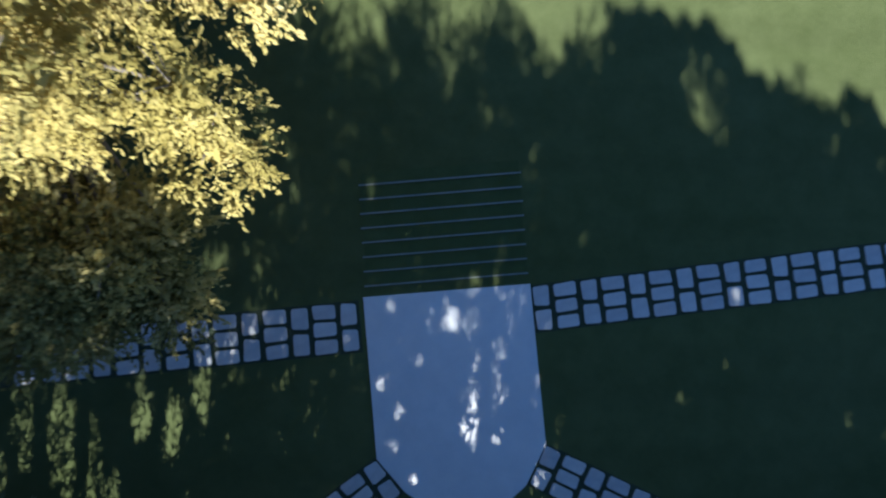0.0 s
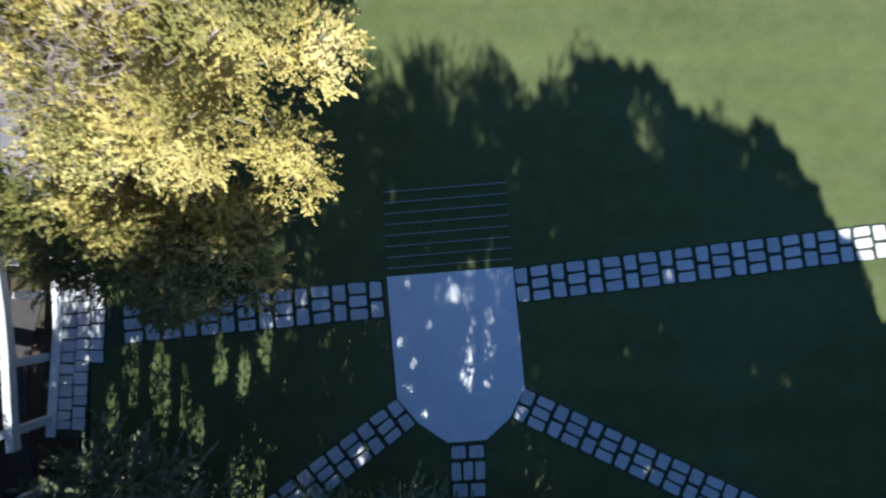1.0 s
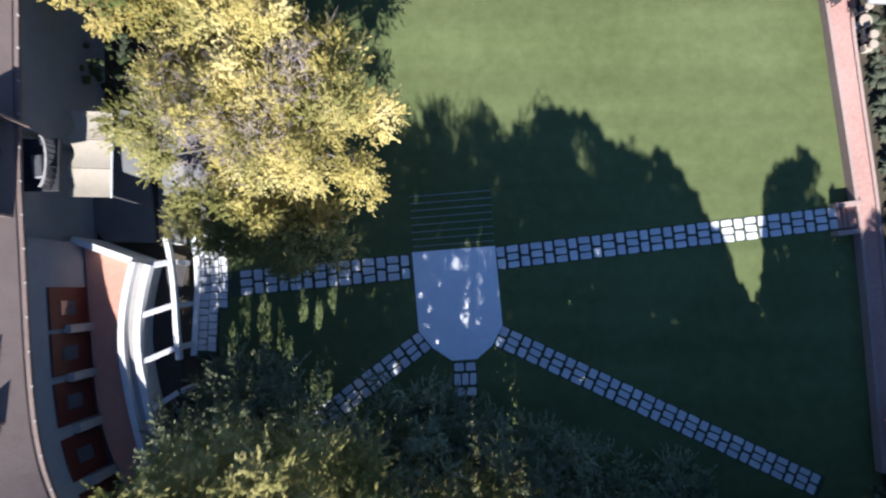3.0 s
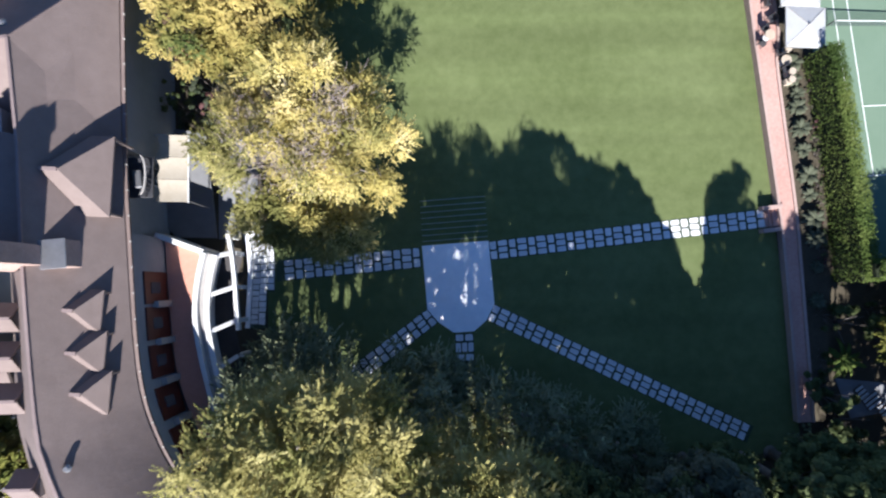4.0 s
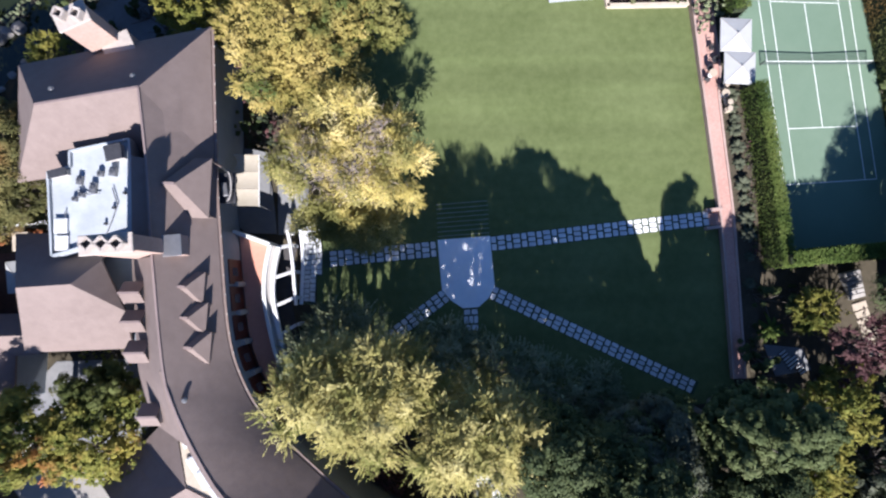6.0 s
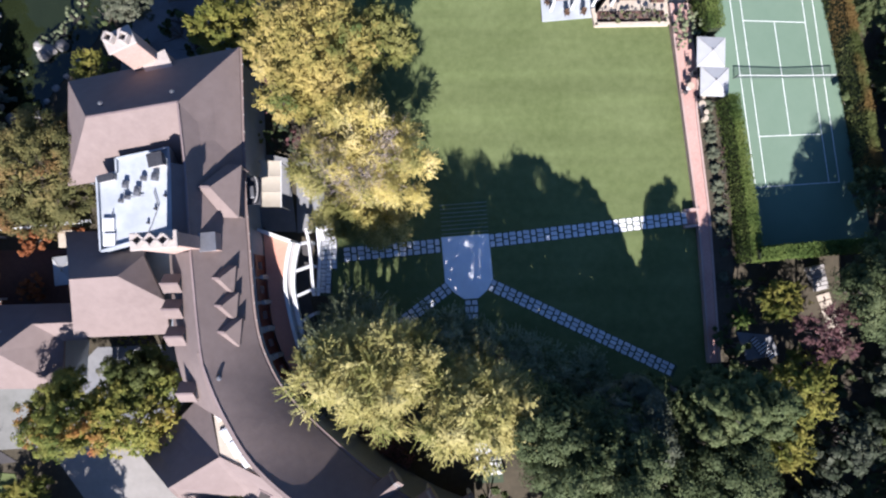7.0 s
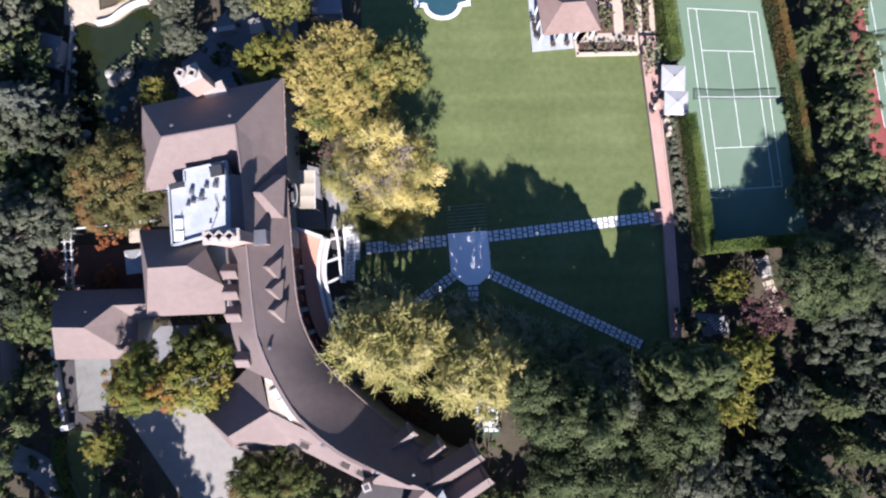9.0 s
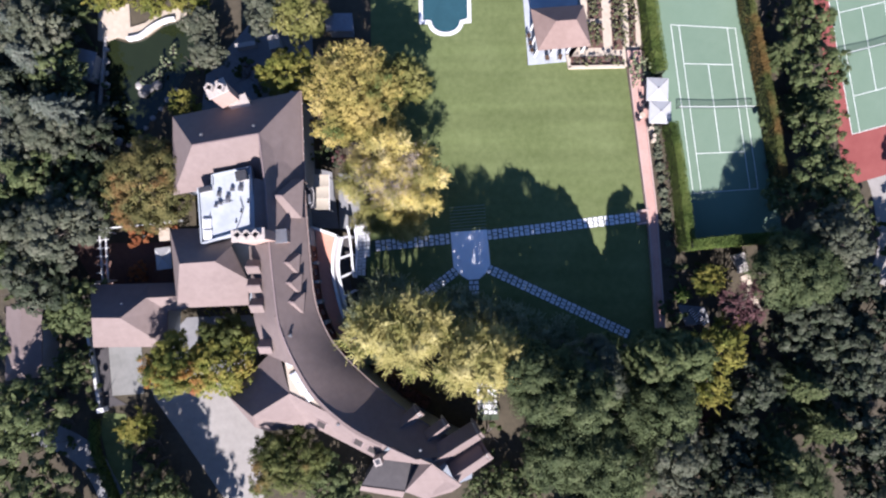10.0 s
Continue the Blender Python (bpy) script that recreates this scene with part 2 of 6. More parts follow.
F_PURPLE = foliage("purple_leaves", [(0.045, 0.021, 0.024), (0.095, 0.049, 0.051), (0.141, 0.075, 0.071), (0.173, 0.104, 0.095)], glow=0.25)
F_ROSE = foliage("rose_leaves", [(0.049, 0.061, 0.024), (0.111, 0.122, 0.054), (0.207, 0.196, 0.111), (0.612, 0.466, 0.391)], glow=0.2)
F_SPRUCE = foliage("spruce_needles", [(0.043, 0.055, 0.041), (0.081, 0.095, 0.072), (0.128, 0.141, 0.109), (0.178, 0.189, 0.152)], glow=0.15)
F_TURNING = foliage("turning_leaves", [(0.072, 0.102, 0.022), (0.156, 0.174, 0.034), (0.264, 0.240, 0.048), (0.348, 0.276, 0.060)], accent=(0.396, 0.168, 0.060), glow=0.3)
# olive leaves, toned down to carry shade on one side of the yellow tree
F_OLIVESIDE = foliage("olive_leaves_of_yellow_tree", [(0.075, 0.08, 0.02), (0.16, 0.158, 0.042), (0.26, 0.245, 0.075), (0.40, 0.36, 0.14)], glow=0.3)
F_LOBE = foliage("green_gold_leaves", [(0.058, 0.068, 0.016), (0.137, 0.144, 0.036), (0.216, 0.209, 0.061), (0.288, 0.266, 0.094)], glow=0.3)


# ---- building helpers ----
def thing(name, at, label, category, group="", kind=""):
    ob = new(name)
    ob.empty_display_size = 0.3
    ob.location = at
    return tagged(ob, label, category, group, kind)


def base_of(parent):
    x = Vector((0, 0, 0))
    while parent is not None:
        x += parent.location
        parent = parent.parent
    return x


def part(name, bm, material, parent, label="", smooth=False):
    """Link a bmesh, drawn in world coordinates, as one mesh object under a thing or a part."""
    bm.normal_update()
    off = base_of(parent)
    if off.length:
        bmesh.ops.translate(bm, verts=bm.verts, vec=-off)
    me = bpy.data.meshes.new(name)
    bm.to_mesh(me)
    bm.free()
    me.materials.append(material)
    if smooth:
        me.polygons.foreach_set("use_smooth", [True] * len(me.polygons))
    ob = new(name, me)
    ob.parent = parent
    if label:
        ob["label"] = label
    return ob


def solo(name, bm, material, label, category, kind="", group="", smooth=False):
    """A thing that is one mesh."""
    return tagged(part(name, bm, material, None, smooth=smooth), label, category, group, kind)


def box(bm, c, s, turn=0.0, bevel=0.0, tilt=None):
    r = bmesh.ops.create_cube(bm, size=1.0)
    m = Matrix.Translation(c) @ Matrix.Rotation(radians(turn), 4, "Z")
    if tilt is not None:
        m = m @ tilt
    m = m @ Matrix.Diagonal((*s, 1))
    bmesh.ops.transform(bm, matrix=m, verts=r["verts"])
    if bevel:
        es = list({e for v in r["verts"] for e in v.link_edges})
        bmesh.ops.bevel(bm, geom=es, offset=bevel, segments=1, affect="EDGES")
    return bm


def beam(bm, a, b, w, h):
    """A squared bar from a to b, with its top along the line."""
    a, b = Vector(a), Vector(b)
    d = b - a
    side = Vector((-d.y, d.x, 0))
    side = side.normalized() * w / 2 if side.length > 1e-6 else Vector((w / 2, 0, 0))
    up = side.cross(d).normalized() * h
    if up.z > 0:
        up = -up
    vs = [bm.verts.new(p) for p in (a + side, a - side, a - side + up, a + side + up, b + side, b - side, b - side + up, b + side + up)]
    for f in ((0, 1, 2, 3), (7, 6, 5, 4), (0, 4, 5, 1), (1, 5, 6, 2), (2, 6, 7, 3), (3, 7, 4, 0)):
        bm.faces.new([vs[i] for i in f])
    return bm


def tube(bm, a, b, r0, r1, n=8):
    a, b = Vector(a), Vector(b)
    d = (b - a).normalized()
    u = d.orthogonal().normalized()
    v = d.cross(u)
    rings = []
    for p, r in ((a, r0), (b, r1)):
        rings.append([bm.verts.new(p + (u * math.cos(2 * math.pi * k / n) + v * math.sin(2 * math.pi * k / n)) * r) for k in range(n)])
    for k in range(n):
        bm.faces.new((rings[0][k], rings[0][(k + 1) % n], rings[1][(k + 1) % n], rings[1][k]))
    bm.faces.new(rings[0][::-1])
    bm.faces.new(rings[1])
    return bm


def area2(poly):
    return sum(a[0] * b[1] - b[0] * a[1] for a, b in zip(poly, poly[1:] + poly[:1]))


def prism(bm, poly, z0, z1):
    """An upright block over a plan outline."""
    poly = list(poly)
    if area2(poly) < 0:
        poly.reverse()
    lo = [bm.verts.new((x, y, z0)) for x, y in poly]
    hi = [bm.verts.new((x, y, z1)) for x, y in poly]
    n = len(poly)
    for k in range(n):
        bm.faces.new((lo[k], lo[(k + 1) % n], hi[(k + 1) % n], hi[k]))
    top = bm.faces.new(hi)
    bot = bm.faces.new(lo[::-1])
    bmesh.ops.triangulate(bm, faces=[top, bot])
    return bm


def slab(bm, pts, thick):
    """A sloping panel: top corners given, with thickness straight down."""
    hi = [bm.verts.new(p) for p in pts]
    lo = [bm.verts.new((p[0], p[1], p[2] - thick)) for p in pts]
    n = len(pts)
    f = bm.faces.new(hi)
    if (f.normal_update() or f.normal.z) < 0:
        f.normal_flip()
        bm.faces.new(lo)
        for k in range(n):
            bm.faces.new((hi[k], hi[(k + 1) % n], lo[(k + 1) % n], lo[k]))
    else:
        bm.faces.new(lo[::-1])
        for k in range(n):
            bm.faces.new((hi[(k + 1) % n], hi[k], lo[k], lo[(k + 1) % n]))
    return bm


def smooth_line(pts, n):
    """n points at even steps along a rounded line through pts (tuples of any length)."""
    p = np.array(pts, float)
    p = np.vstack([2 * p[0] - p[1], p, 2 * p[-1] - p[-2]])
    out = []
    for i in range(1, len(p) - 2):
        for t in np.linspace(0, 1, 24, endpoint=False):
            a, b, c, d = p[i - 1:i + 3]
            out.append(0.5 * (2 * b + (c - a) * t + (2 * a - 5 * b + 4 * c - d) * t * t + (3 * b - a - 3 * c + d) * t ** 3))
    out.append(p[-2])
    out = np.array(out)
    s = np.r_[0, np.cumsum(np.linalg.norm(np.diff(out, axis=0), axis=1))]
    want = np.linspace(0, s[-1], n)
    return [tuple(float(np.interp(w, s, out[:, k])) for k in range(out.shape[1])) for w in want]


def ribbon(bm, left, right, thick):
    """A bent slab between two lines of equal count (3-D points), closed at the ends."""
    rows = []
    for a, b in zip(left, right):
        rows.append([bm.verts.new(a), bm.verts.new(b), bm.verts.new((b[0], b[1], b[2] - thick)), bm.verts.new((a[0], a[1], a[2] - thick))])
    for p, q in zip(rows, rows[1:]):
        for k in range(4):
            bm.faces.new((p[k], p[(k + 1) % 4], q[(k + 1) % 4], q[k]))
    bm.faces.new(rows[0][::-1])
    bm.faces.new(rows[-1])
    bmesh.ops.recalc_face_normals(bm, faces=bm.faces)
    for f in bm.faces:
        f.smooth = True
    for e in bm.edges:
        if len(e.link_faces) == 2 and e.calc_face_angle(0) > 0.6:
            e.smooth = False
    return bm


def offset_line(pts, d):
    """Plan line moved d to its left."""
    out = []
    for i, p in enumerate(pts):
        a, b = pts[max(i - 1, 0)], pts[min(i + 1, len(pts) - 1)]
        t = Vector((b[0] - a[0], b[1] - a[1])).normalized()
        out.append((p[0] - t.y * d, p[1] + t.x * d))
    return out


def at_z(pts, z):
    return [(p[0], p[1], z) for p in pts]


# ---- plants ----
def leaf_mesh(name, pos, nrm, size, rng, slim=0.5, tan=None):
    """One mesh of diamond-shaped folded leaves at pos, facing roughly nrm."""
    n = len(pos)
    nrm = nrm + rng.normal(0, 0.30, (n, 3))
    nrm /= np.linalg.norm(nrm, axis=1, keepdims=True) + 1e-9
    t = np.cross(nrm, np.cross(tan if tan is not None else rng.normal(0, 1, (n, 3)), nrm))
    t /= np.linalg.norm(t, axis=1, keepdims=True) + 1e-9
    b = np.cross(nrm, t)
    s = size * rng.uniform(0.6, 1.35, (n, 1))
    v = np.empty((n, 4, 3))
    v[:, 0] = pos - t * s * 0.5
    v[:, 1] = pos + b * s * slim * 0.5 + nrm * s * 0.10
    v[:, 2] = pos + t * s * 0.5
    v[:, 3] = pos - b * s * slim * 0.5 + nrm * s * 0.10
    me = bpy.data.meshes.new(name)
    me.vertices.add(4 * n)
    me.vertices.foreach_set("co", v.reshape(-1).astype(np.float32))
    me.loops.add(4 * n)
    me.loops.foreach_set("vertex_index", np.arange(4 * n, dtype=np.int32))
    me.polygons.add(n)
    me.polygons.foreach_set("loop_start", np.arange(0, 4 * n, 4, dtype=np.int32))
    me.update(calc_edges=True)
    return me


def crown_points(rng, rx, ry, z0, z1, blobs, leaves, spray=0.0, hollow=0.55, under=1.45, shoulder=0.5, tuft=1.0, clump=0.10, holes=12):
    """Leaf places in a lumpy crown between z0 and z1: limb masses carry rounded clumps, clumps carry leaves and twigs."""
    k = np.arange(blobs)
    up = 1 - (k + 0.5) / blobs * under
    ang = k * 2.39996 + rng.normal(0, 0.35, blobs)
    rr = np.clip(1 - up ** 2, 0, 1) ** shoulder
    d = np.stack([rr * np.cos(ang), rr * np.sin(ang), up], 1)
    reach = rng.uniform(0.52, 0.82, blobs)[:, None]
    zc, zr = (z0 + z1) / 2, (z1 - z0) / 2
    c = d * reach * np.array([rx, ry, zr]) + np.array([0, 0, zc])
    mean = (rx + ry) / 2
    br = rng.uniform(0.24, 0.42, blobs) * tuft * mean
    prob = br ** 2 / (br ** 2).sum()
    want = max(leaves // (48 if spray else 75), 6)
    many = want * 4
    gb = rng.choice(blobs, many, p=prob)
    gu = rng.normal(0, 1, (many, 3))
    gu[:, 2] += 0.35
    gu /= np.linalg.norm(gu, axis=1, keepdims=True)
    gq = hollow + (1 - hollow) * rng.random(many) ** 0.4
    base = c[gb] + gu * (br[gb] * gq)[:, None] * np.array([1, 1, 0.85])
    # clumps buried in a neighbouring limb mass come last
    gap = np.full(many, 9.0)
    for q in range(blobs):
        other = np.linalg.norm(base - c[q], axis=1) / br[q]
        gap = np.where(gb == q, gap, np.minimum(gap, other))
    # a few open places in the outer crown, where one looks down into the dark
    a, b = rng.uniform(0, 6.283, holes), rng.uniform(0.15, 0.95, holes)
    h = np.stack([np.sqrt(1 - b ** 2) * np.cos(a) * rx, np.sqrt(1 - b ** 2) * np.sin(a) * ry, b * zr], 1) * 0.85 + np.array([0, 0, zc])
    for q in range(holes):
        gap = np.where(np.linalg.norm(base - h[q], axis=1) < rng.uniform(0.10, 0.19) * mean, 0.0, gap)
    order = np.argsort(gap < 0.8, kind="stable")[:want]
    base, gu = base[order], gu[order]
    rt = clump * mean * rng.uniform(0.55, 1.35, want)
    g = rng.integers(0, want, leaves)
    out = base - np.array([0, 0, zc])
    out /= np.linalg.norm(out, axis=1, keepdims=True) + 1e-9
    v = rng.normal(0, 1, (leaves, 3)) + gu[g] * 0.5 + np.array([0, 0, 0.35])
    v /= np.linalg.norm(v, axis=1, keepdims=True)
    pos = base[g] + v * (rt[g] * (0.35 + 0.85 * rng.random(leaves) ** 0.7))[:, None] * np.array([1, 1, 0.8])
    nrm = v * 0.9 + gu[g] * 0.5 + np.array([0, 0, 0.35])
    tan = rng.normal(0, 1, (leaves, 3))
    if spray:
        # a share of the leaves lies along thin twigs that stand out of the clumps
        twigs = want * 2
        tg = rng.integers(0, want, twigs)
        td = gu[tg] * 0.6 + out[tg] * 0.5 + np.array([0, 0, 0.1]) + rng.normal(0, 0.42, (twigs, 3))
        td /= np.linalg.norm(td, axis=1, keepdims=True)
        long = spray * rng.uniform(0.4, 1.25, twigs)
        share = rng.random(leaves) < 0.7
        n = int(share.sum())
        w = rng.integers(0, twigs, n)
        along = rng.random(n)
        pos[share] = base[tg[w]] + td[w] * (rt[tg[w]] * 0.5 + long[w] * along)[:, None] + rng.normal(0, 0.035, (n, 3)) * (1.3 - along)[:, None]
        tan[share] = td[w] + rng.normal(0, 0.25, (n, 3))
        nrm[share] = gu[tg[w]] * 0.45 + np.array([0, -0.15, 0.75])
        nrm[~share] = v[~share] * 0.6 + gu[g[~share]] * 0.3 + np.array([0, 0, 0.6])
    return pos, nrm, tan, c, br


# how far north the shade of the southern trees reaches over the lawn, and where sun falls through their crowns
SHADE_X = (-20, -12, -8.6, -6.5, -4.4, -2.2, 0.2, 1.3, 2.7, 4.0, 4.6, 6.0, 7.4, 8.9, 9.8, 10.5, 11.6, 13.1, 14.2, 15.3, 16.8, 17.1, 18.1, 18.7, 19.1, 20.0, 21.2, 22.5, 23.4, 27)
SHADE_Y = (16.0, 16.0, 15.0, 12.6, 9.8, 9.9, 9.2, 9.9, 8.9, 7.1, 8.7, 9.5, 8.4, 8.1, 6.5, 6.2, 7.0, 6.1, 4.6, 2.2, 0.4, -1.6, -3.1, -2.2, 4.8, 6.3, 6.4, 5.6, 2.9, 2.9)
SUN_GAPS = ((-1.1, -0.1, 0.14, 0.22), (0.7, -0.5, 0.16, 0.35), (-0.3, -1.7, 0.13, 0.25), (-1.43, -2.3, 0.17, 0.3), (-0.9, -3.05, 0.14, 0.28), (-1.1, -4.1, 0.24, 0.33),
            (-0.5, -4.95, 0.15, 0.28), (1.15, -3.7, 0.3, 0.55), (1.87, -3.95, 0.16, 0.14), (-3.0, -6.5, 0.3, 0.25), (7.9, -7.5, 0.25, 0.5), (7.4, -2.8, 0.28, 0.4),
            (12.2, -3.7, 0.3, 0.5), (13.4, -4.1, 0.35, 0.4), (15.4, -5.7, 0.2, 0.5), (11.5, -9.3, 0.3, 0.3), (-10.4, -3.6, 0.45, 2.2), (-9.5, -4.2, 0.25, 1.4), (-11.5, -3.2, 0.4, 1.6), (-12.2, -4.6, 0.3, 1.0), (-7.3, -3.4, 0.25, 1.2), (-9.0, -5.3, 0.28, 0.9), (-6.5, -2.5, 0.3, 0.9), (-8.2, -3.0, 0.3, 1.2), (-1.6, 3.3, 0.15, 0.4))


def in_reach(p, margin=0.0):
    """Which points of a crown throw their shade no farther north than the lawn's shadow goes."""
    gx, gy = p[:, 0], p[:, 1] + p[:, 2] / math.tan(radians(SUN_UP))
    return gy < np.interp(gx, SHADE_X, SHADE_Y) + 0.16 * np.sin(gx * 9) + 0.12 * np.sin(gx * 23 + 1) - margin


def in_shade(p, margin=0.0):
    """As in_reach, and clear of the sunny gaps."""
    gx, gy = p[:, 0], p[:, 1] + p[:, 2] / math.tan(radians(SUN_UP))
    ok = in_reach(p, margin)
    for x, y, a, b in SUN_GAPS:
        turn = np.arctan2((gy - y) / b, (gx - x) / a)
        ragged = 0.85 + 0.28 * np.sin(3 * turn + 5 * x) + 0.2 * np.sin(7 * turn + 9 * y)
        ok &= ((gx - x) / (a + margin)) ** 2 + ((gy - y) / (b + margin)) ** 2 > ragged
    return ok


def grown_tree(name, label, height, rx, ry, low, leafmat, barkmat, seed, leaves=9000, leaf=0.32, blobs=22, spray=0.0, slim=0.5, at=(0, 0, 0), hollow=0.55, twigs=0, group="garden trees", under=1.45, shoulder=0.5, tuft=1.0, fill=0, clump=0.10, lawn_shade=False, lobes=(), green=None):
    """A tree: tapered trunk with limbs to the tufts, and a crown of separate leaves."""
    rng = np.random.default_rng(seed)
    tree = thing(name, at, label, "tree", group)
    if lobes:
        # separate masses of foliage with deep valleys between them: offset, radii, foot and top of each, share of leaves
        bulk = [a * b for _, _, a, b, _, _ in lobes]
        got = []
        for dx, dy, a, b, z0, z1 in lobes:
            f = a * b / sum(bulk)
            p = crown_points(rng, a, b, z0, z1, max(int(blobs * f), 7), int(leaves * f), spray, hollow, under, shoulder, tuft, clump * (rx + ry) / (a + b), 3)
            off = np.array([dx, dy, 0])
            got.append((p[0] + off, p[1], p[2], p[3] + off, p[4]))
        pos, nrm, tan, c, br = [np.concatenate([g[i] for g in got]) for i in range(5)]
        leaves, blobs = len(pos), len(c)
    else:
        pos, nrm, tan, c, br = crown_points(rng, rx, ry, low, height, blobs, leaves, spray, hollow, under, shoulder, tuft, clump)
    here = np.array(at)
    bm = bmesh.new()
    tr = 0.018 * height + 0.07
    fork = low + (height - low) * 0.25
    lean = Vector((rng.normal(0, 0.15), rng.normal(0, 0.15), 0))
    tube(bm, (0, 0, -0.1), (0, 0, 0.35), tr * 1.7, tr * 1.15, 10)
    tube(bm, (0, 0, 0.35), lean + Vector((0, 0, fork)), tr * 1.15, tr * 0.75, 10)
    top = lean + Vector((0, 0, fork))
    for i in range(blobs):
        e = Vector(c[i])
        mid = top.lerp(e, 0.5) + Vector((0, 0, -0.25 * (1 - abs(e.z - low) / (height - low + 0.01))))
        start = top - Vector((0, 0, rng.uniform(0, fork * 0.25)))
        ends = [(rng.normal(0, 1, 3), rng.uniform(0.7, 1.08)) for _ in range(twigs)]
        line = np.linspace(0, 1, 30)[:, None]
        line = np.vstack([np.array(start) * (1 - line) + np.array(mid) * line, np.array(mid) * (1 - line) + np.array(e) * line])
        if lawn_shade and not in_shade(line + here, 0.05).all():
            continue
        tube(bm, start, mid, tr * 0.42, tr * 0.25, 5)
        tube(bm, mid, e, tr * 0.25, tr * 0.08, 5)
        for u, far in ends:
            u = Vector((u[0], u[1], abs(u[2]) + 0.3))
            tube(bm, e, e + u.normalized() * br[i] * far, 0.03, 0.008, 3)
    bmesh.ops.translate(bm, verts=bm.verts, vec=Vector(at))
    part("trunk", bm, barkmat, tree, smooth=True)
    # larger inner leaves that close the crown
    nf = leaves // (fill or (9 if spray else 14))
    which = rng.integers(0, blobs, nf)
    v = rng.normal(0, 1, (nf, 3))
    v /= np.linalg.norm(v, axis=1, keepdims=True)
    inner = c[which] + v * (br[which] * 0.58 * rng.random(nf) ** 0.5)[:, None] - np.array([0, 0, 0.3])
    size = np.r_[np.full((leaves, 1), leaf), np.full((nf, 1), leaf * (2.2 if spray else 2.8))]
    pos, nrm, tan = np.vstack([pos, inner]), np.vstack([nrm, v + [0, 0, 0.3]]), np.vstack([tan, rng.normal(0, 1, (nf, 3))])
    pos[:, 2] = np.maximum(pos[:, 2], 0.05)
    if lawn_shade:
        ok = np.r_[in_shade(pos[:leaves] + here), in_shade(pos[leaves:] + here, leaf)]
        ok[:leaves] |= (rng.random(leaves) < 0.17) & in_reach(pos[:leaves] + here)
        pos, nrm, tan, size = pos[ok], nrm[ok], tan[ok], size[ok]
    shade_side = np.zeros(len(pos), bool)
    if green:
        # south-west side: greener leaves, also darkened in place of the willows' shade
        shade_side = pos[:, 0] * 0.7 + pos[:, 1] * 0.6 - pos[:, 2] * 0.12 + 1.1 * np.sin(pos[:, 0] * 1.7 + pos[:, 1]) + rng.normal(0, 0.9, len(pos)) < -3.2
    for side, mat in ((~shade_side, leafmat), (shade_side, green)):
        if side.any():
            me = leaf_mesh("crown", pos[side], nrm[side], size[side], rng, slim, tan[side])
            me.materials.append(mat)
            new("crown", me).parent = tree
    return tree


def bush(name, label, r, h, leafmat, seed, leaves=1400, leaf=0.16, at=(0, 0, 0), group="", category="shrub"):
    rng = np.random.default_rng(seed)
    b = thing(name, at, label, category, group)
    pos, nrm, tan, c, br = crown_points(rng, r, r, 0.02, h, 9, leaves, 0.0, 0.4)
    pos[:, 2] = np.maximum(pos[:, 2], 0.03)
    bm = bmesh.new()
    for i in range(9):
        tube(bm, (0, 0, -0.05), c[i], 0.035, 0.012, 5)
    bmesh.ops.translate(bm, verts=bm.verts, vec=Vector(at))
    part("stem", bm, M_BARK, b)
    me = leaf_mesh("foliage", pos, nrm, leaf, rng)
    me.materials.append(leafmat)
    cr = new("foliage", me)
    cr.parent = b
    return b


def put(ob, x, y, z=0.0, scale=1.0, turn=0.0, tall=1.0):
    return copy_thing(ob, pose(x, y, z, 0, 0, turn) @ Matrix.Diagonal((scale, scale, scale * tall, 1)))


def hedge(name, label, line, width, h, leafmat, seed, per=260, leaf=0.17, z=0.0, wob=0.18):
    """A clipped hedge along a plan line: leafy skin round a solid near-black core."""
    rng = np.random.default_rng(seed)
    pts = smooth_line(line, 60)
    hd = thing(name, (pts[0][0], pts[0][1], z), label, "hedge", kind="")
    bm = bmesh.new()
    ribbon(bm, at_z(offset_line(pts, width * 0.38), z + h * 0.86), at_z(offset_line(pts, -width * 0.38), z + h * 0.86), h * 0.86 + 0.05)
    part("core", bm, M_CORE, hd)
    p = np.array(pts)
    length = np.linalg.norm(np.diff(p, axis=0), axis=1).sum()
    n = int(length * per)
    t = rng.random(n) * 59
    i = t.astype(int).clip(0, 58)
    f = (t - i)[:, None]
    c = p[i] * (1 - f) + p[i + 1] * f
    d = p[i + 1] - p[i]
    d /= np.linalg.norm(d, axis=1, keepdims=True)
    side = np.stack([-d[:, 1], d[:, 0]], 1)
    kind = rng.random(n)
    bump = 1 + wob * np.sin(t * 2.1 + 3 * np.sin(t * 0.7)) * rng.random(n)
    across = np.where(kind < 0.5, rng.uniform(-0.5, 0.5, n), np.sign(rng.random(n) - 0.5) * 0.5 * bump) * width
    zz = np.where(kind < 0.5, h * (0.95 + 0.1 * bump * rng.random(n)), rng.random(n) * h)
    pos = np.column_stack([c + side * across[:, None], zz + z]) + rng.normal(0, 0.07, (n, 3))
    nrm = np.column_stack([side * np.where(kind < 0.5, 0, np.sign(across))[:, None], np.where(kind < 0.5, 1.0, 0.4)])
    me = leaf_mesh("foliage", pos - np.array([pts[0][0], pts[0][1], z]), nrm, leaf, rng, 0.6)
    me.materials.append(leafmat)
    lv = new("foliage", me)
    lv.parent = hd
    return hd


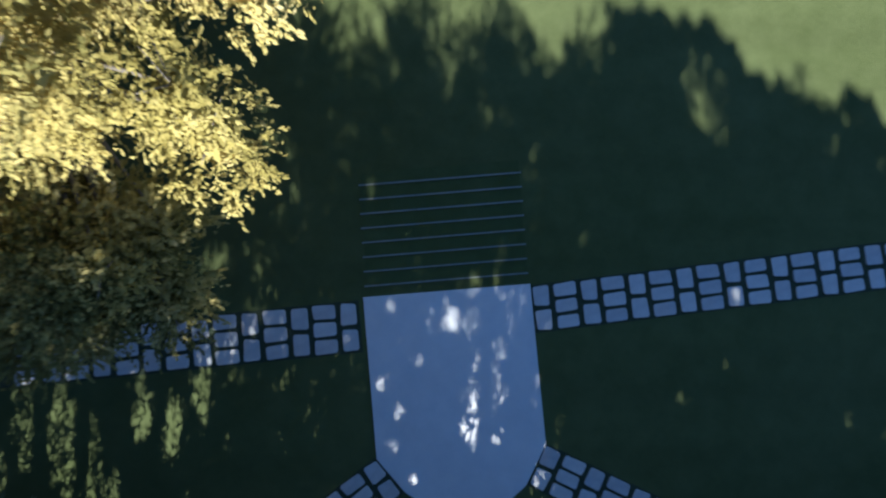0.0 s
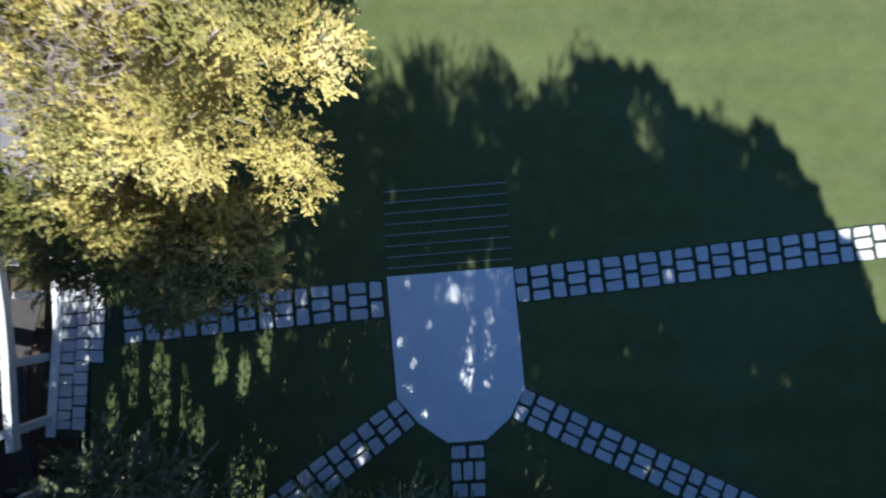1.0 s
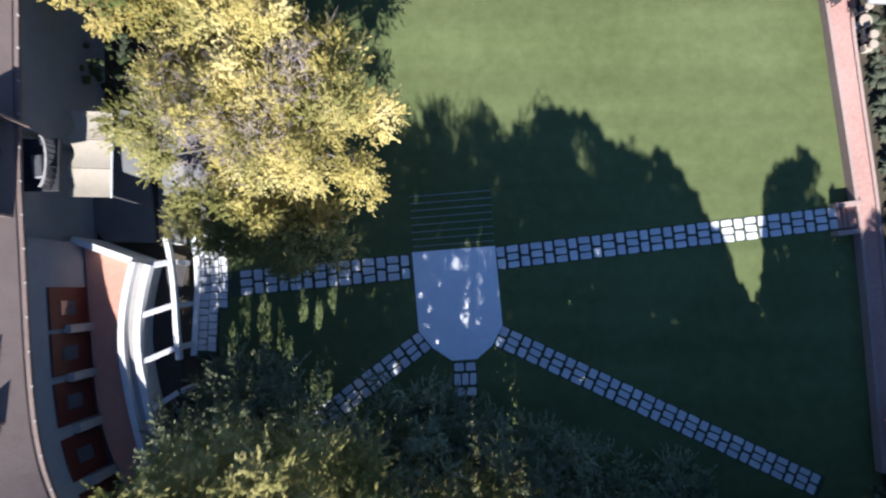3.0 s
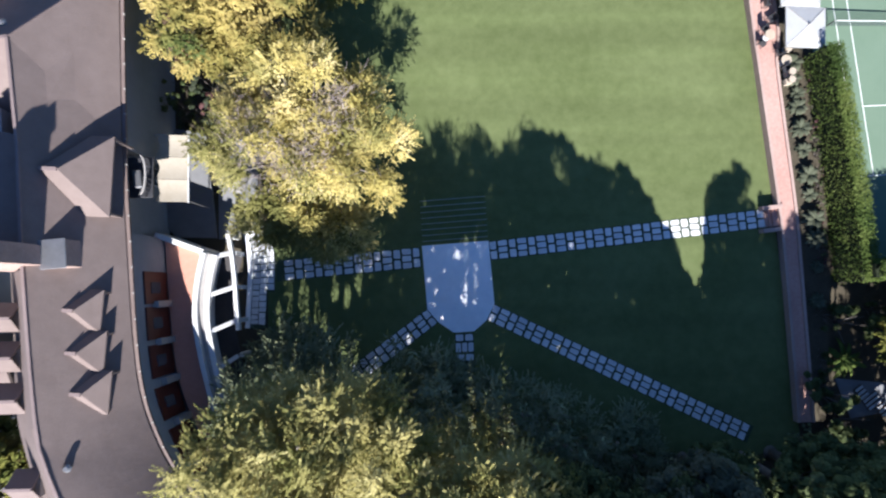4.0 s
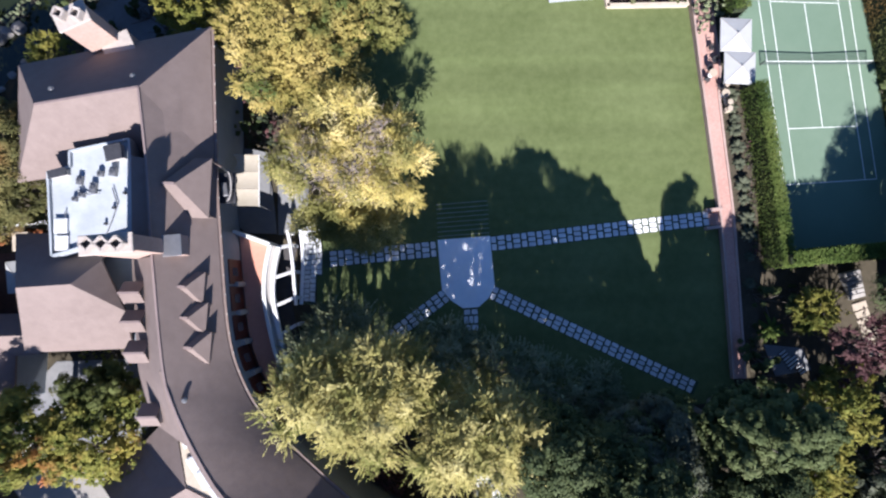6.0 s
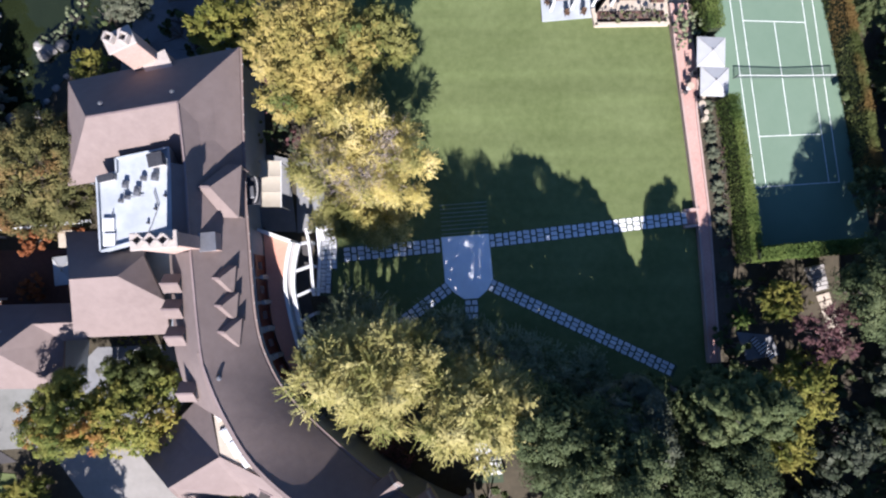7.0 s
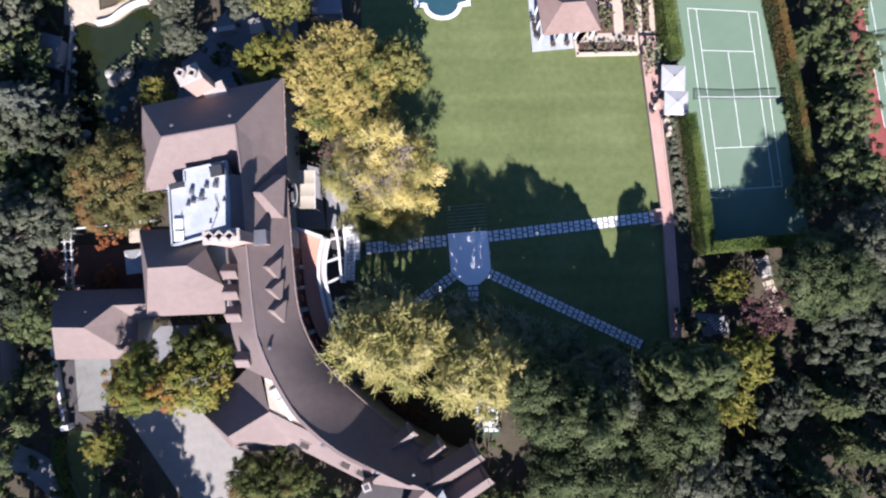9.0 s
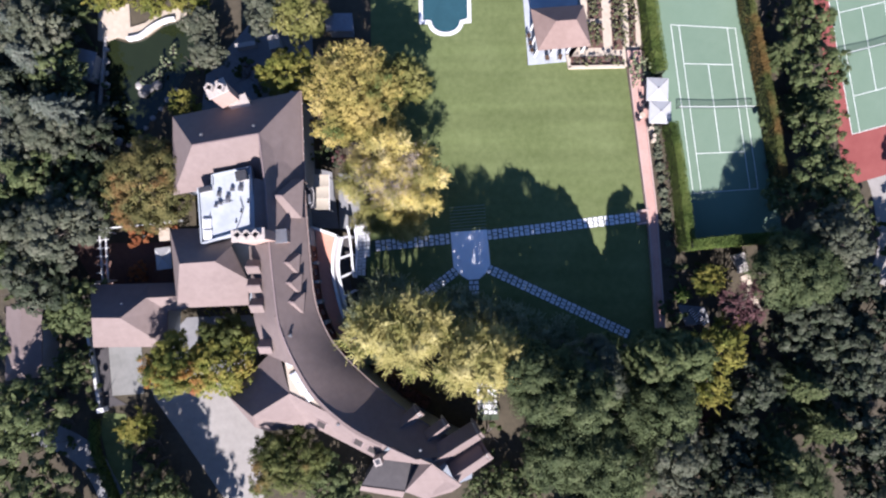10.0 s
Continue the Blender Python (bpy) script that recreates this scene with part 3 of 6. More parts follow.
def cycad(name, label, r, leafmat, seed, fronds=16):
    """A rosette of arching fronds."""
    rng = np.random.default_rng(seed)
    th = thing(name, (0, 0, 0), label, "plant", "plants along the brick walk")
    bm = bmesh.new()
    tube(bm, (0, 0, -0.05), (0, 0, 0.35), 0.14, 0.11, 8)
    part("stump", bm, M_BARK, th)
    for k in range(fronds):
        bm = bmesh.new()
        a = k * 2.4 + rng.normal(0, 0.1)
        rise = 0.4 + 0.9 * (k / fronds)
        L = r * rng.uniform(0.85, 1.1)
        prev = None
        for s in range(7):
            t = s / 6
            cx, cz = L * t * (1 - 0.15 * rise * t), 0.35 + L * (rise * t - 0.95 * t * t)
            w = 0.16 * math.sin(math.pi * min(t * 0.9 + 0.08, 1)) + 0.01
            p = Vector((math.cos(a) * cx, math.sin(a) * cx, max(cz, 0.05)))
            sd = Vector((-math.sin(a), math.cos(a), 0)) * w
            row = [bm.verts.new(p - sd - Vector((0, 0, 0.05))), bm.verts.new(p), bm.verts.new(p + sd - Vector((0, 0, 0.05)))]
            if prev:
                bm.faces.new((prev[0], prev[1], row[1], row[0]))
                bm.faces.new((prev[1], prev[2], row[2], row[1]))
            prev = row
        part("frond", bm, leafmat, th)
    return th


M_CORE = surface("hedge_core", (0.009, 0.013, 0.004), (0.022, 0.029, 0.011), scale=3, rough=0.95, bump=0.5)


def conifer(name, label, height, r, leafmat, seed, whorls=15):
    """A spruce: straight trunk, whorls of drooping boughs with short needles along them."""
    rng = np.random.default_rng(seed)
    tree = thing(name, (0, 0, 0), label, "tree", "conifers")
    bm = bmesh.new()
    tube(bm, (0, 0, -0.1), (0, 0, height * 0.97), 0.02 * height, 0.02, 8)
    pos, nrm, tan = [], [], []
    for w in range(whorls):
        u = (w + 0.5) / whorls
        z = height * (0.12 + 0.85 * u)
        arms = 9 if u < 0.6 else 7
        for k in range(arms):
            a = 2 * math.pi * k / arms + w * 0.7 + rng.normal(0, 0.12)
            L = r * (1 - u) ** 0.8 * rng.uniform(0.8, 1.12) + 0.15
            d = np.array([math.cos(a), math.sin(a), 0])
            side = np.array([-d[1], d[0], 0])
            tip = d * L + [0, 0, z - 0.28 * L]
            tube(bm, (0, 0, z), tip, 0.05, 0.01, 4)
            n = int(16 + 38 * L)
            t = rng.random(n) ** 0.75
            s = rng.uniform(-1, 1, n) * 0.30 * L * (1.05 - t)
            p = np.outer(t * L, d) + np.outer(s, side) + np.column_stack([np.zeros(n), np.zeros(n), z - 0.28 * L * t ** 1.4 - 0.25 * np.abs(s)]) + rng.normal(0, 0.04, (n, 3))
            pos.append(p)
            nrm.append(np.tile([0, 0, 1.0], (n, 1)) + np.outer(np.sign(s) * 0.3, side))
            tan.append(np.tile(d, (n, 1)) + np.outer(np.sign(s) * 0.9, side))
    part("trunk", bm, M_BARK, tree)
    me = leaf_mesh("crown", np.vstack(pos), np.vstack(nrm), 0.34, rng, 0.38, np.vstack(tan))
    me.materials.append(leafmat)
    cr = new("crown", me)
    cr.parent = tree
    return tree


def bare_boughs(tree, mat, seed, rx, ry, zc, zr, patches, each=90):
    """Thin leafless twigs standing out of the crown in a few patches, joined into one part."""
    rng = np.random.default_rng(seed)
    bm = bmesh.new()
    for az, el in patches:
        d = np.array([math.cos(az) * math.cos(el), math.sin(az) * math.cos(el), math.sin(el)])
        c = d * np.array([rx, ry, zr]) * 0.80 + np.array([0, 0, zc])
        for _ in range(each):
            a = c + rng.normal(0, 0.75, 3) * [1, 1, 0.5]
            u = d * 0.5 + rng.normal(0, 0.6, 3)
            u[2] = abs(u[2]) * 0.5
            e = a + u / np.linalg.norm(u) * rng.uniform(0.3, 0.9)
            bend = (a + e) / 2 + rng.normal(0, 0.08, 3)
            tube(bm, a, bend, 0.015, 0.010, 3)
            tube(bm, bend, e, 0.010, 0.005, 3)
            v = u / np.linalg.norm(u) + rng.normal(0, 0.7, 3)
            tube(bm, bend, bend + v / np.linalg.norm(v) * rng.uniform(0.2, 0.5), 0.008, 0.004, 3)
    bmesh.ops.translate(bm, verts=bm.verts, vec=tree.location)
    tagged(part("bare_bough", bm, mat, tree), "pale leafless boughs", kind="stuff")


# ---- ground and paving ----
bm = bmesh.new()
bmesh.ops.create_grid(bm, x_segments=40, y_segments=40, size=1500)
solo("ground", bm, M_SOIL, "dark garden soil covered with leaf litter", "ground", "structure")

bm = prism(bmesh.new(), [(-13, -11.5), (-6, -12.5), (6, -14), (20, -15.5), (25.3, -15.0), (24.1, 2), (23.05, 13.5), (22.1, 22.5), (14.35, 22.9), (8.9, 22.5), (8.9, 46), (-12, 46), (-12, 6), (-13, 1)], -0.2, 0.03)
solo("lawn", bm, M_LAWN, "mown green lawn, half in tree shade", "lawn", "structure")

PAD = [(-1.87, 0.11), (2.99, 0.41), (3.32, -4.2), (2.72, -5.35), (1.81, -6.13), (0.35, -6.2), (-0.75, -5.45), (-1.54, -4.5)]
bm = prism(bmesh.new(), PAD, -0.1, 0.07)
bmesh.ops.bevel(bm, geom=[e for e in bm.edges if abs(e.verts[0].co.z - 0.07) < 1e-4 and abs(e.verts[1].co.z - 0.07) < 1e-4 and len(e.link_faces) == 2 and any(abs(f.normal.z) < 0.5 for f in e.link_faces)], offset=0.015, segments=1, affect="EDGES")
solo("paved_pad", bm, M_CONC, "pale concrete pad with clipped corners in the lawn", "pavement", "structure")

# grass steps north of the pad, each with a thin concrete nosing
steps = thing("grass_steps", (0.4, 0.5, 0), "turf strips edged with thin pale concrete nosings", "steps", kind="structure")
for k in range(8):
    f = (k + 0.75) / 8
    a = Vector((-1.87 - 0.02 * k, 0.11 + 3.37 * f, 0))
    b = Vector((2.99 - 0.02 * k, 0.41 + 3.38 * f, 0))
    bm = beam(bmesh.new(), a + Vector((0.05, 0, 0.075)), b + Vector((-0.05, 0, 0.075)), 0.045, 0.12)
    part("nosing", bm, M_EDGE, steps)
    bm = bmesh.new()
    slab(bm, [a + Vector((0.1, 0.04, 0.05)), b + Vector((-0.1, 0.04, 0.05)), b + Vector((-0.1, 0.37, 0.036)), a + Vector((0.1, 0.37, 0.036))], 0.05)
    part("tread", bm, M_STEPGRASS, steps)


def stone_mesh(w, d, seed):
    rng = random.Random(seed)
    w, d = w * 0.93, d * 0.92
    bm = bmesh.new()
    poly = []
    for sx, sy in ((-1, -1), (1, -1), (1, 1), (-1, 1)):
        jx, jy = rng.uniform(-0.018, 0.018), rng.uniform(-0.018, 0.018)
        c = 0.05
        cx, cy = sx * w / 2 + jx, sy * d / 2 + jy
        p, q = (cx - sx * c, cy), (cx, cy - sy * c)
        poly += [q, p] if sx * sy > 0 else [p, q]
    if area2(poly) < 0:
        poly.reverse()
    n = len(poly)
    lo = [bm.verts.new((x, y, -0.04)) for x, y in poly]
    mid = [bm.verts.new((x, y, 0.03)) for x, y in poly]
    hi = [bm.verts.new((x * 0.965, y * 0.965, 0.042)) for x, y in poly]
    for k in range(n):
        j = (k + 1) % n
        bm.faces.new((lo[k], lo[j], mid[j], mid[k]))
        bm.faces.new((mid[k], mid[j], hi[j], hi[k]))
    bm.faces.new(hi)
    bm.normal_update()
    me = bpy.data.meshes.new("paver")
    bm.to_mesh(me)
    bm.free()
    me.materials.append(M_PAVER)
    return me


TALL = [stone_mesh(0.50, 0.62, s) for s in range(4)]
WIDE = [stone_mesh(0.70, 0.40, s + 9) for s in range(4)]


def stone_path(label, a, b, width, first=0):
    """A path of pale pavers, two tall ones and three wide ones in turn, on a dark bed."""
    a, b = Vector((*a, 0)), Vector((*b, 0))
    d = (b - a)
    length = d.length
    d.normalize()
    side = Vector((-d.y, d.x, 0))
    pth = thing("stone_path", (a.x, a.y, 0), label, "path", "stone paths", "structure")
    bm = bmesh.new()
    slab(bm, [a + side * width / 2 + Vector((0, 0, 0.036)), a - side * width / 2 + Vector((0, 0, 0.036)), b - side * width / 2 + Vector((0, 0, 0.036)), b + side * width / 2 + Vector((0, 0, 0.036))], 0.1)
    part("bed", bm, M_JOINT, pth, "dark joint bed")
    turn = math.atan2(d.y, d.x)
    s, k = 0.06, first
    rng = random.Random(int(length * 100))
    fit = width / 1.4
    while True:
        w = 0.50 if k % 2 == 0 else 0.70
        if s + w > length:
            break
        n = 2 if k % 2 == 0 else 3
        for i in range(n):
            off = (i - (n - 1) / 2) * width / n
            ob = new("paver", rng.choice(TALL if n == 2 else WIDE))
            ob.parent = pth
            p = d * (s + w / 2) + side * off
            ob.matrix_basis = Matrix.Translation((p.x, p.y, 0.034 + rng.uniform(-0.006, 0.01))) @ Matrix.Rotation(turn + rng.uniform(-0.025, 0.025), 4, "Z") @ Matrix.Diagonal((1, fit, 1, 1))
        s += w + 0.11
        k += 1
    return pth


# ---- brick walk along the east side of the lawn, raised, with steps ----
WALK_W = smooth_line([(22.25, 24.0), (22.95, 15.5), (23.20, 13.0), (24.20, 2.6), (24.50, -2.0), (24.90, -13.0)], 40)
WALK_E = smooth_line([(23.95, 24.0), (24.75, 15.5), (24.55, 13.0), (25.40, 2.6), (25.60, -2.0), (25.95, -13.0)], 40)
bm = ribbon(bmesh.new(), at_z(WALK_W, 0.55), at_z(WALK_E, 0.55), 0.7)
solo("brick_walk", bm, M_BRICK, "raised walk of pink brick beside the lawn", "walkway", "structure")
for line in (WALK_W, WALK_E):
    bm = ribbon(bmesh.new(), at_z(offset_line(line, 0.1), 0.68), at_z(offset_line(line, -0.1), 0.68), 0.8)
    solo("walk_edge", bm, M_BRICKJ, "low brick edging along the walk", "edging", "structure")
bs = thing("brick_steps", (23.6, 1.7, 0), "short flight of pink brick steps between low cheek walls", "steps", kind="structure")
for k in range(3):
    bm = box(bmesh.new(), (23.55 + 0.2 * k, 1.75, 0.08 + 0.08 * k), (0.42, 1.3, 0.17 + 0.16 * k), 6, 0.015)
    part("step", bm, M_BRICK, bs)
for y in (2.5, 0.85):
    bm = box(bmesh.new(), (23.65 + (0.05 if y > 1 else 0), y, 0.33), (1.5, 0.30, 0.75), 6, 0.02)
    part("cheek_wall", bm, M_BRICKJ, bs)
BED = offset_line(WALK_E, 0.15)
bm = prism(bmesh.new(), BED + [(26.9, -13), (27.8, -4), (27.8, 8), (26.4, 20)], -0.1, 0.42)
solo("planting_bed", bm, M_SOIL, "dark mulched planting bed", "flower bed", "structure")

# ---- tennis courts ----
def court(name, label, quad, red):
    nw, ne, se, sw = [Vector((*q, 0)) for q in quad]

    def at(u, v, z):
        u, v = u / 10.97, v / 23.77
        p = sw * (1 - u) * (1 - v) + se * u * (1 - v) + ne * u * v + nw * (1 - u) * v
        return Vector((p.x, p.y, z))
    c = thing(name, at(5.485, 11.9, 0), label, "tennis court", "tennis courts", "structure")
    bm = bmesh.new()
    slab(bm, [at(-2.6, -7.2, 0.06), at(14.0, -7.2, 0.06), at(14.0, 31, 0.06), at(-2.6, 31, 0.06)], 0.2)
    part("surround", bm, M_COURTRED if red else M_COURTOUT, c)
    bm = bmesh.new()
    slab(bm, [at(0, 0, 0.066), at(10.97, 0, 0.066), at(10.97, 23.77, 0.066), at(0, 23.77, 0.066)], 0.02)
    part("playing_surface", bm, M_COURT, c)
    w = 0.065
    for a, b in (((0, 0), (10.97, 0)), ((0, 23.77), (10.97, 23.77)), ((0, 0), (0, 23.77)), ((10.97, 0), (10.97, 23.77)),
                 ((1.37, 0), (1.37, 23.77)), ((9.6, 0), (9.6, 23.77)), ((1.37, 5.485), (9.6, 5.485)), ((1.37, 18.285), (9.6, 18.285)), ((5.485, 5.485), (5.485, 18.285))):
        p, q = at(*a, 0.072), at(*b, 0.072)
        d = (q - p).normalized() * w / 2
        bm = beam(bmesh.new(), p - d, q + d, w, 0.012)
        part("line", bm, M_LINE, c, "white painted line")
    net = thing("tennis_net", at(5.485, 11.9, 0), "dark tennis net with white tape between green posts", "net", "tennis nets")
    a, b = at(-0.9, 11.885, 0), at(11.87, 11.885, 0)
    for p in (a, b):
        part("post", tube(bmesh.new(), p + Vector((0, 0, 0.05)), p + Vector((0, 0, 1.1)), 0.05, 0.05, 8), M_DARKMETAL, net)
    bm = bmesh.new()
    n = 64
    for k in range(n + 1):
        t = k / n
        p = a.lerp(b, t)
        h = 1.07 - 0.155 * (1 - abs(2 * t - 1))
        tube(bm, p + Vector((0, 0, 0.08)), p + Vector((0, 0, h)), 0.012, 0.012, 3)
    for k in range(9):
        f = (k + 0.5) / 9
        m = a.lerp(b, 0.5)
        tube(bm, a + Vector((0, 0, 0.08 + f * 0.97)), m + Vector((0, 0, 0.08 + f * 0.83)), 0.012, 0.012, 3)
        tube(bm, m + Vector((0, 0, 0.08 + f * 0.83)), b + Vector((0, 0, 0.08 + f * 0.97)), 0.012, 0.012, 3)
    part("mesh", bm, M_NET, net)
    bm = bmesh.new()
    m = a.lerp(b, 0.5)
    beam(bm, a + Vector((0, 0, 1.09)), m + Vector((0, 0, 0.94)), 0.045, 0.06)
    beam(bm, m + Vector((0, 0, 0.94)), b + Vector((0, 0, 1.09)), 0.045, 0.06)
    part("tape", bm, M_LINE, net, "white net tape")
    return at


court("tennis_court", "green hard tennis court with white lines", [(28.4, 27.6), (37.1, 27.0), (39.3, 5.2), (30.6, 4.75)], False)
court("tennis_court", "green tennis court with red surround", [(49.6, 33.6), (58.0, 35.4), (60.6, 14.4), (52.3, 12.3)], True)

# ---- pool ----
pool = thing("swimming_pool", (-2, 34, 0), "rectangular blue pool with rounded end and white coping", "pool", kind="structure")
arc = [(-1.95 + 1.9 * math.cos(a), 28.6 + 1.55 * math.sin(a)) for a in np.linspace(math.pi, 2 * math.pi, 15)]
inner = [(-5.0, 42), (-5.0, 28.75), (-4.3, 28.75)] + [(x, y) for x, y in arc] + [(0.4, 28.75), (1.0, 28.9), (1.0, 42)]
outer = [(-5.5, 42), (-5.5, 28.2), (-4.25, 28.2)] + [(-1.95 + 2.35 * math.cos(a), 28.3 + 1.75 * math.sin(a)) for a in np.linspace(math.pi, 2 * math.pi, 15)] + [(0.35, 28.2), (1.5, 28.3), (1.5, 42)]
bm = ribbon(bmesh.new(), at_z(outer, 0.12), at_z(inner, 0.12), 0.3)
part("coping", bm, M_WHITE, pool, "white stone coping")
part("water", prism(bmesh.new(), inner, -0.1, 0.05), M_POOL, pool, "still blue water")

# ---- pond with sandstone landing ----
pond = thing("pond", (-42, 20, 0), "dark green garden pond with stone shore", "pond", kind="structure")
shore = smooth_line([(-47.3, 27.0), (-47.2, 20), (-46.6, 14), (-43.5, 12.6), (-41.5, 15.5), (-39.0, 18.5), (-36.6, 22), (-35.4, 27.5), (-37.2, 28.9), (-39.5, 28.6), (-41.5, 27.0), (-44.0, 26.2), (-46.0, 26.7), (-47.3, 27.0)], 60)[:-1]
part("water", prism(bmesh.new(), shore, -0.05, 0.05), M_POND, pond, "still dark water")
bm = prism(bmesh.new(), [(-48.3, 26.6), (-47.0, 26.5), (-45.8, 27.0), (-44.0, 26.5), (-41.8, 27.1), (-39.5, 28.8), (-37.2, 29.2), (-35.2, 28.0), (-34.9, 30.0), (-37.5, 30.9), (-40.2, 30.4), (-42.0, 28.9), (-44.0, 28.3), (-44.2, 31.5), (-48.3, 30.4)], -0.1, 0.25)
solo("pond_landing", bm, M_TAN, "pale sandstone landing curving along the pond", "pavement", "structure")
wl = smooth_line([(-44.3, 26.6), (-42.6, 27.0), (-41.0, 28.2), (-39.4, 29.0), (-38.0, 29.3)], 24)
bm = ribbon(bmesh.new(), at_z(offset_line(wl, 0.2), 0.75), at_z(offset_line(wl, -0.2), 0.75), 0.8)
solo("pond_wall", bm, M_WHITE, "low whitewashed wall on the pond landing", "wall", "structure")
wl = smooth_line([(-47.3, 26.6), (-47.6, 23.0), (-47.9, 19.5), (-48.0, 16.4), (-47.4, 13.4)], 24)
bm = ribbon(bmesh.new(), at_z(offset_line(wl, 0.16), 0.4), at_z(offset_line(wl, -0.16), 0.4), 0.5)
solo("pond_wall", bm, M_STONEW, "low grey stone wall along the pond", "wall", "structure")

# ---- driveway, forecourt, yard ----
bm = prism(bmesh.new(), [(-41.6, -18.6), (-36.5, -17.0), (-31.0, -18.8), (-27.5, -22.5), (-26.6, -26), (-26.8, -40), (-31.4, -40), (-31.8, -34.0), (-34.4, -30.2), (-37.8, -25.2), (-40.8, -21)], -0.1, 0.05)
solo("driveway", bm, M_DRIVE, "pale concrete forecourt and driveway", "driveway", "structure")
bm = prism(bmesh.new(), [(-40.0, -13.9), (-36.6, -10.4), (-25.8, -10.2), (-26.6, -14.6), (-30.2, -18.6), (-36.5, -16.9), (-40.4, -17.9)], -0.1, 0.045)
solo("forecourt_paving", bm, M_SLATE, "grey paved forecourt along the house wall", "pavement", "structure")
rd = smooth_line([(-60, -24), (-54, -25.5), (-49.5, -28.2), (-46.5, -33), (-45, -40)], 24)
bm = ribbon(bmesh.new(), at_z(offset_line(rd, 1.6), 0.05), at_z(offset_line(rd, -1.6), 0.05), 0.15)
solo("service_road", bm, M_SLATE, "shaded grey service drive", "road", "structure")
bm = ribbon(bmesh.new(), at_z(smooth_line([(53.2, 8.2), (54.6, 4.0), (55.0, -2.5), (53.6, -7.0)], 20), 0.05), at_z(smooth_line([(56.4, 8.4), (57.6, 4.0), (57.8, -2.5), (56.0, -8.2)], 20), 0.05), 0.15)
solo("east_drive", bm, M_DRIVE, "pale curving drive beyond the red court", "road", "structure")
bm = prism(bmesh.new(), [(-47.5, -22.5), (-44.6, -22.8), (-43.6, -26), (-43.8, -30), (-44.6, -33.5), (-46.8, -29), (-47.8, -25)], -0.1, 0.06)
solo("side_lawn", bm, M_LAWN, "small bright lawn strip by the drive", "lawn", "structure")
bm = prism(bmesh.new(), [(-20.9, 8.9), (-19.0, 8.8), (-17.4, 8.4), (-16.6, 0.9), (-19.4, 1.0), (-20.5, 2.0)], -0.1, 0.3)
solo("raised_patio", bm, M_SLATE, "raised grey stone patio along the garden front", "patio", "structure")
bm = prism(bmesh.new(), [(-16.6, 8.2), (-13.6, 8.0), (-13.9, 1.0), (-16.5, 0.8)], -0.1, 0.06)
solo("side_patio", bm, M_SLATE, "grey stone patio in the shade of the house", "patio", "structure")
bm = prism(bmesh.new(), [(-35, 14.5), (-19.5, 17.2), (-20, 30), (-27, 30), (-34, 22)], -0.1, 0.055)
solo("rear_court", bm, M_SLATE, "grey paved court in the shade of the house", "patio", "structure")
bm = prism(bmesh.new(), [(-52, -0.5), (-36.5, -0.5), (-36.5, -6.2), (-48.4, -6.2)], -0.1, 0.05)
solo("court_garden_soil", bm, M_MULCH, "dark planted courtyard", "flower bed", "structure")


# ---- the house ----
HOUSE = thing("house", (-24, 0, 0), "large brown-shingled mansion with a curved wing", "house")
EAVE = [(-19.8, 16.9), (-19.5, 6.0), (-19.2, 0.7), (-18.5, -7.5), (-17.3, -11.5), (-15.4, -14.5), (-11.9, -18.0), (-7.7, -21.6), (-3.1, -24.5), (1.1, -26.3)]
RIDGE = [(-23.6, 10.8), (-22.9, 4.8), (-22.5, -1.6), (-21.7, -9.8), (-21.0, -12.4), (-19.6, -15.6), (-17.4, -19.1), (-13.8, -22.3), (-10.1, -24.3), (-6.5, -26.0)]
RIDGE_Z = [12.8, 12.8, 12.8, 12.7, 12.6, 12.4, 12.3, 12.3, 12.4, 12.5]
RIDGE3 = [(x, y, z) for (x, y), z in zip(RIDGE, RIDGE_Z)]
RZ, EZ = 12.8, 8.6


def walls(outline, z1, mat, label=""):
    """Thick walls round a plan."""
    return part("wall", prism(bmesh.new(), outline, -0.1, z1), mat, HOUSE, label)


def roof(panels, name="roof", thick=0.28, label="", mat=None):
    bm = bmesh.new()
    for p in panels:
        slab(bm, p, thick)
    return part(name, bm, mat or M_ROOF, HOUSE, label)


N, ROWS_ACROSS = 110, 12
r_in = smooth_line(RIDGE3[1:], N)
r_out = [(*p, EZ) for p in smooth_line(EAVE[1:], N)]


def curved_roof(inner, outer, across, thick):
    """A swept slope between a ridge line and an eaves line, even in both directions."""
    bm = bmesh.new()
    top, low = [], []
    for p, q in zip(inner, outer):
        p, q = Vector(p), Vector(q)
        row = [p.lerp(q, k / across) for k in range(across + 1)]
        top.append([bm.verts.new(v) for v in row])
        low.append([bm.verts.new(v - Vector((0, 0, thick))) for v in row])
    n = len(top)
    for i in range(n - 1):
        for k in range(across):
            bm.faces.new((top[i][k], top[i + 1][k], top[i + 1][k + 1], top[i][k + 1])).smooth = True
            bm.faces.new((low[i][k + 1], low[i + 1][k + 1], low[i + 1][k], low[i][k])).smooth = True
        for k in (0, across):
            bm.faces.new((top[i][k], low[i][k], low[i + 1][k], top[i + 1][k]))
    for i in (0, n - 1):
        for k in range(across):
            bm.faces.new((top[i][k], top[i][k + 1], low[i][k + 1], low[i][k]))
    bmesh.ops.recalc_face_normals(bm, faces=bm.faces)
    for ed in bm.edges:
        if len(ed.link_faces) == 2 and ed.calc_face_angle(0) > 0.6:
            ed.smooth = False
    return bm


part("roof", curved_roof(r_in, r_out, ROWS_ACROSS, 0.28), M_ROOF, HOUSE, "brown shingle roof sweeping round the curved wing")
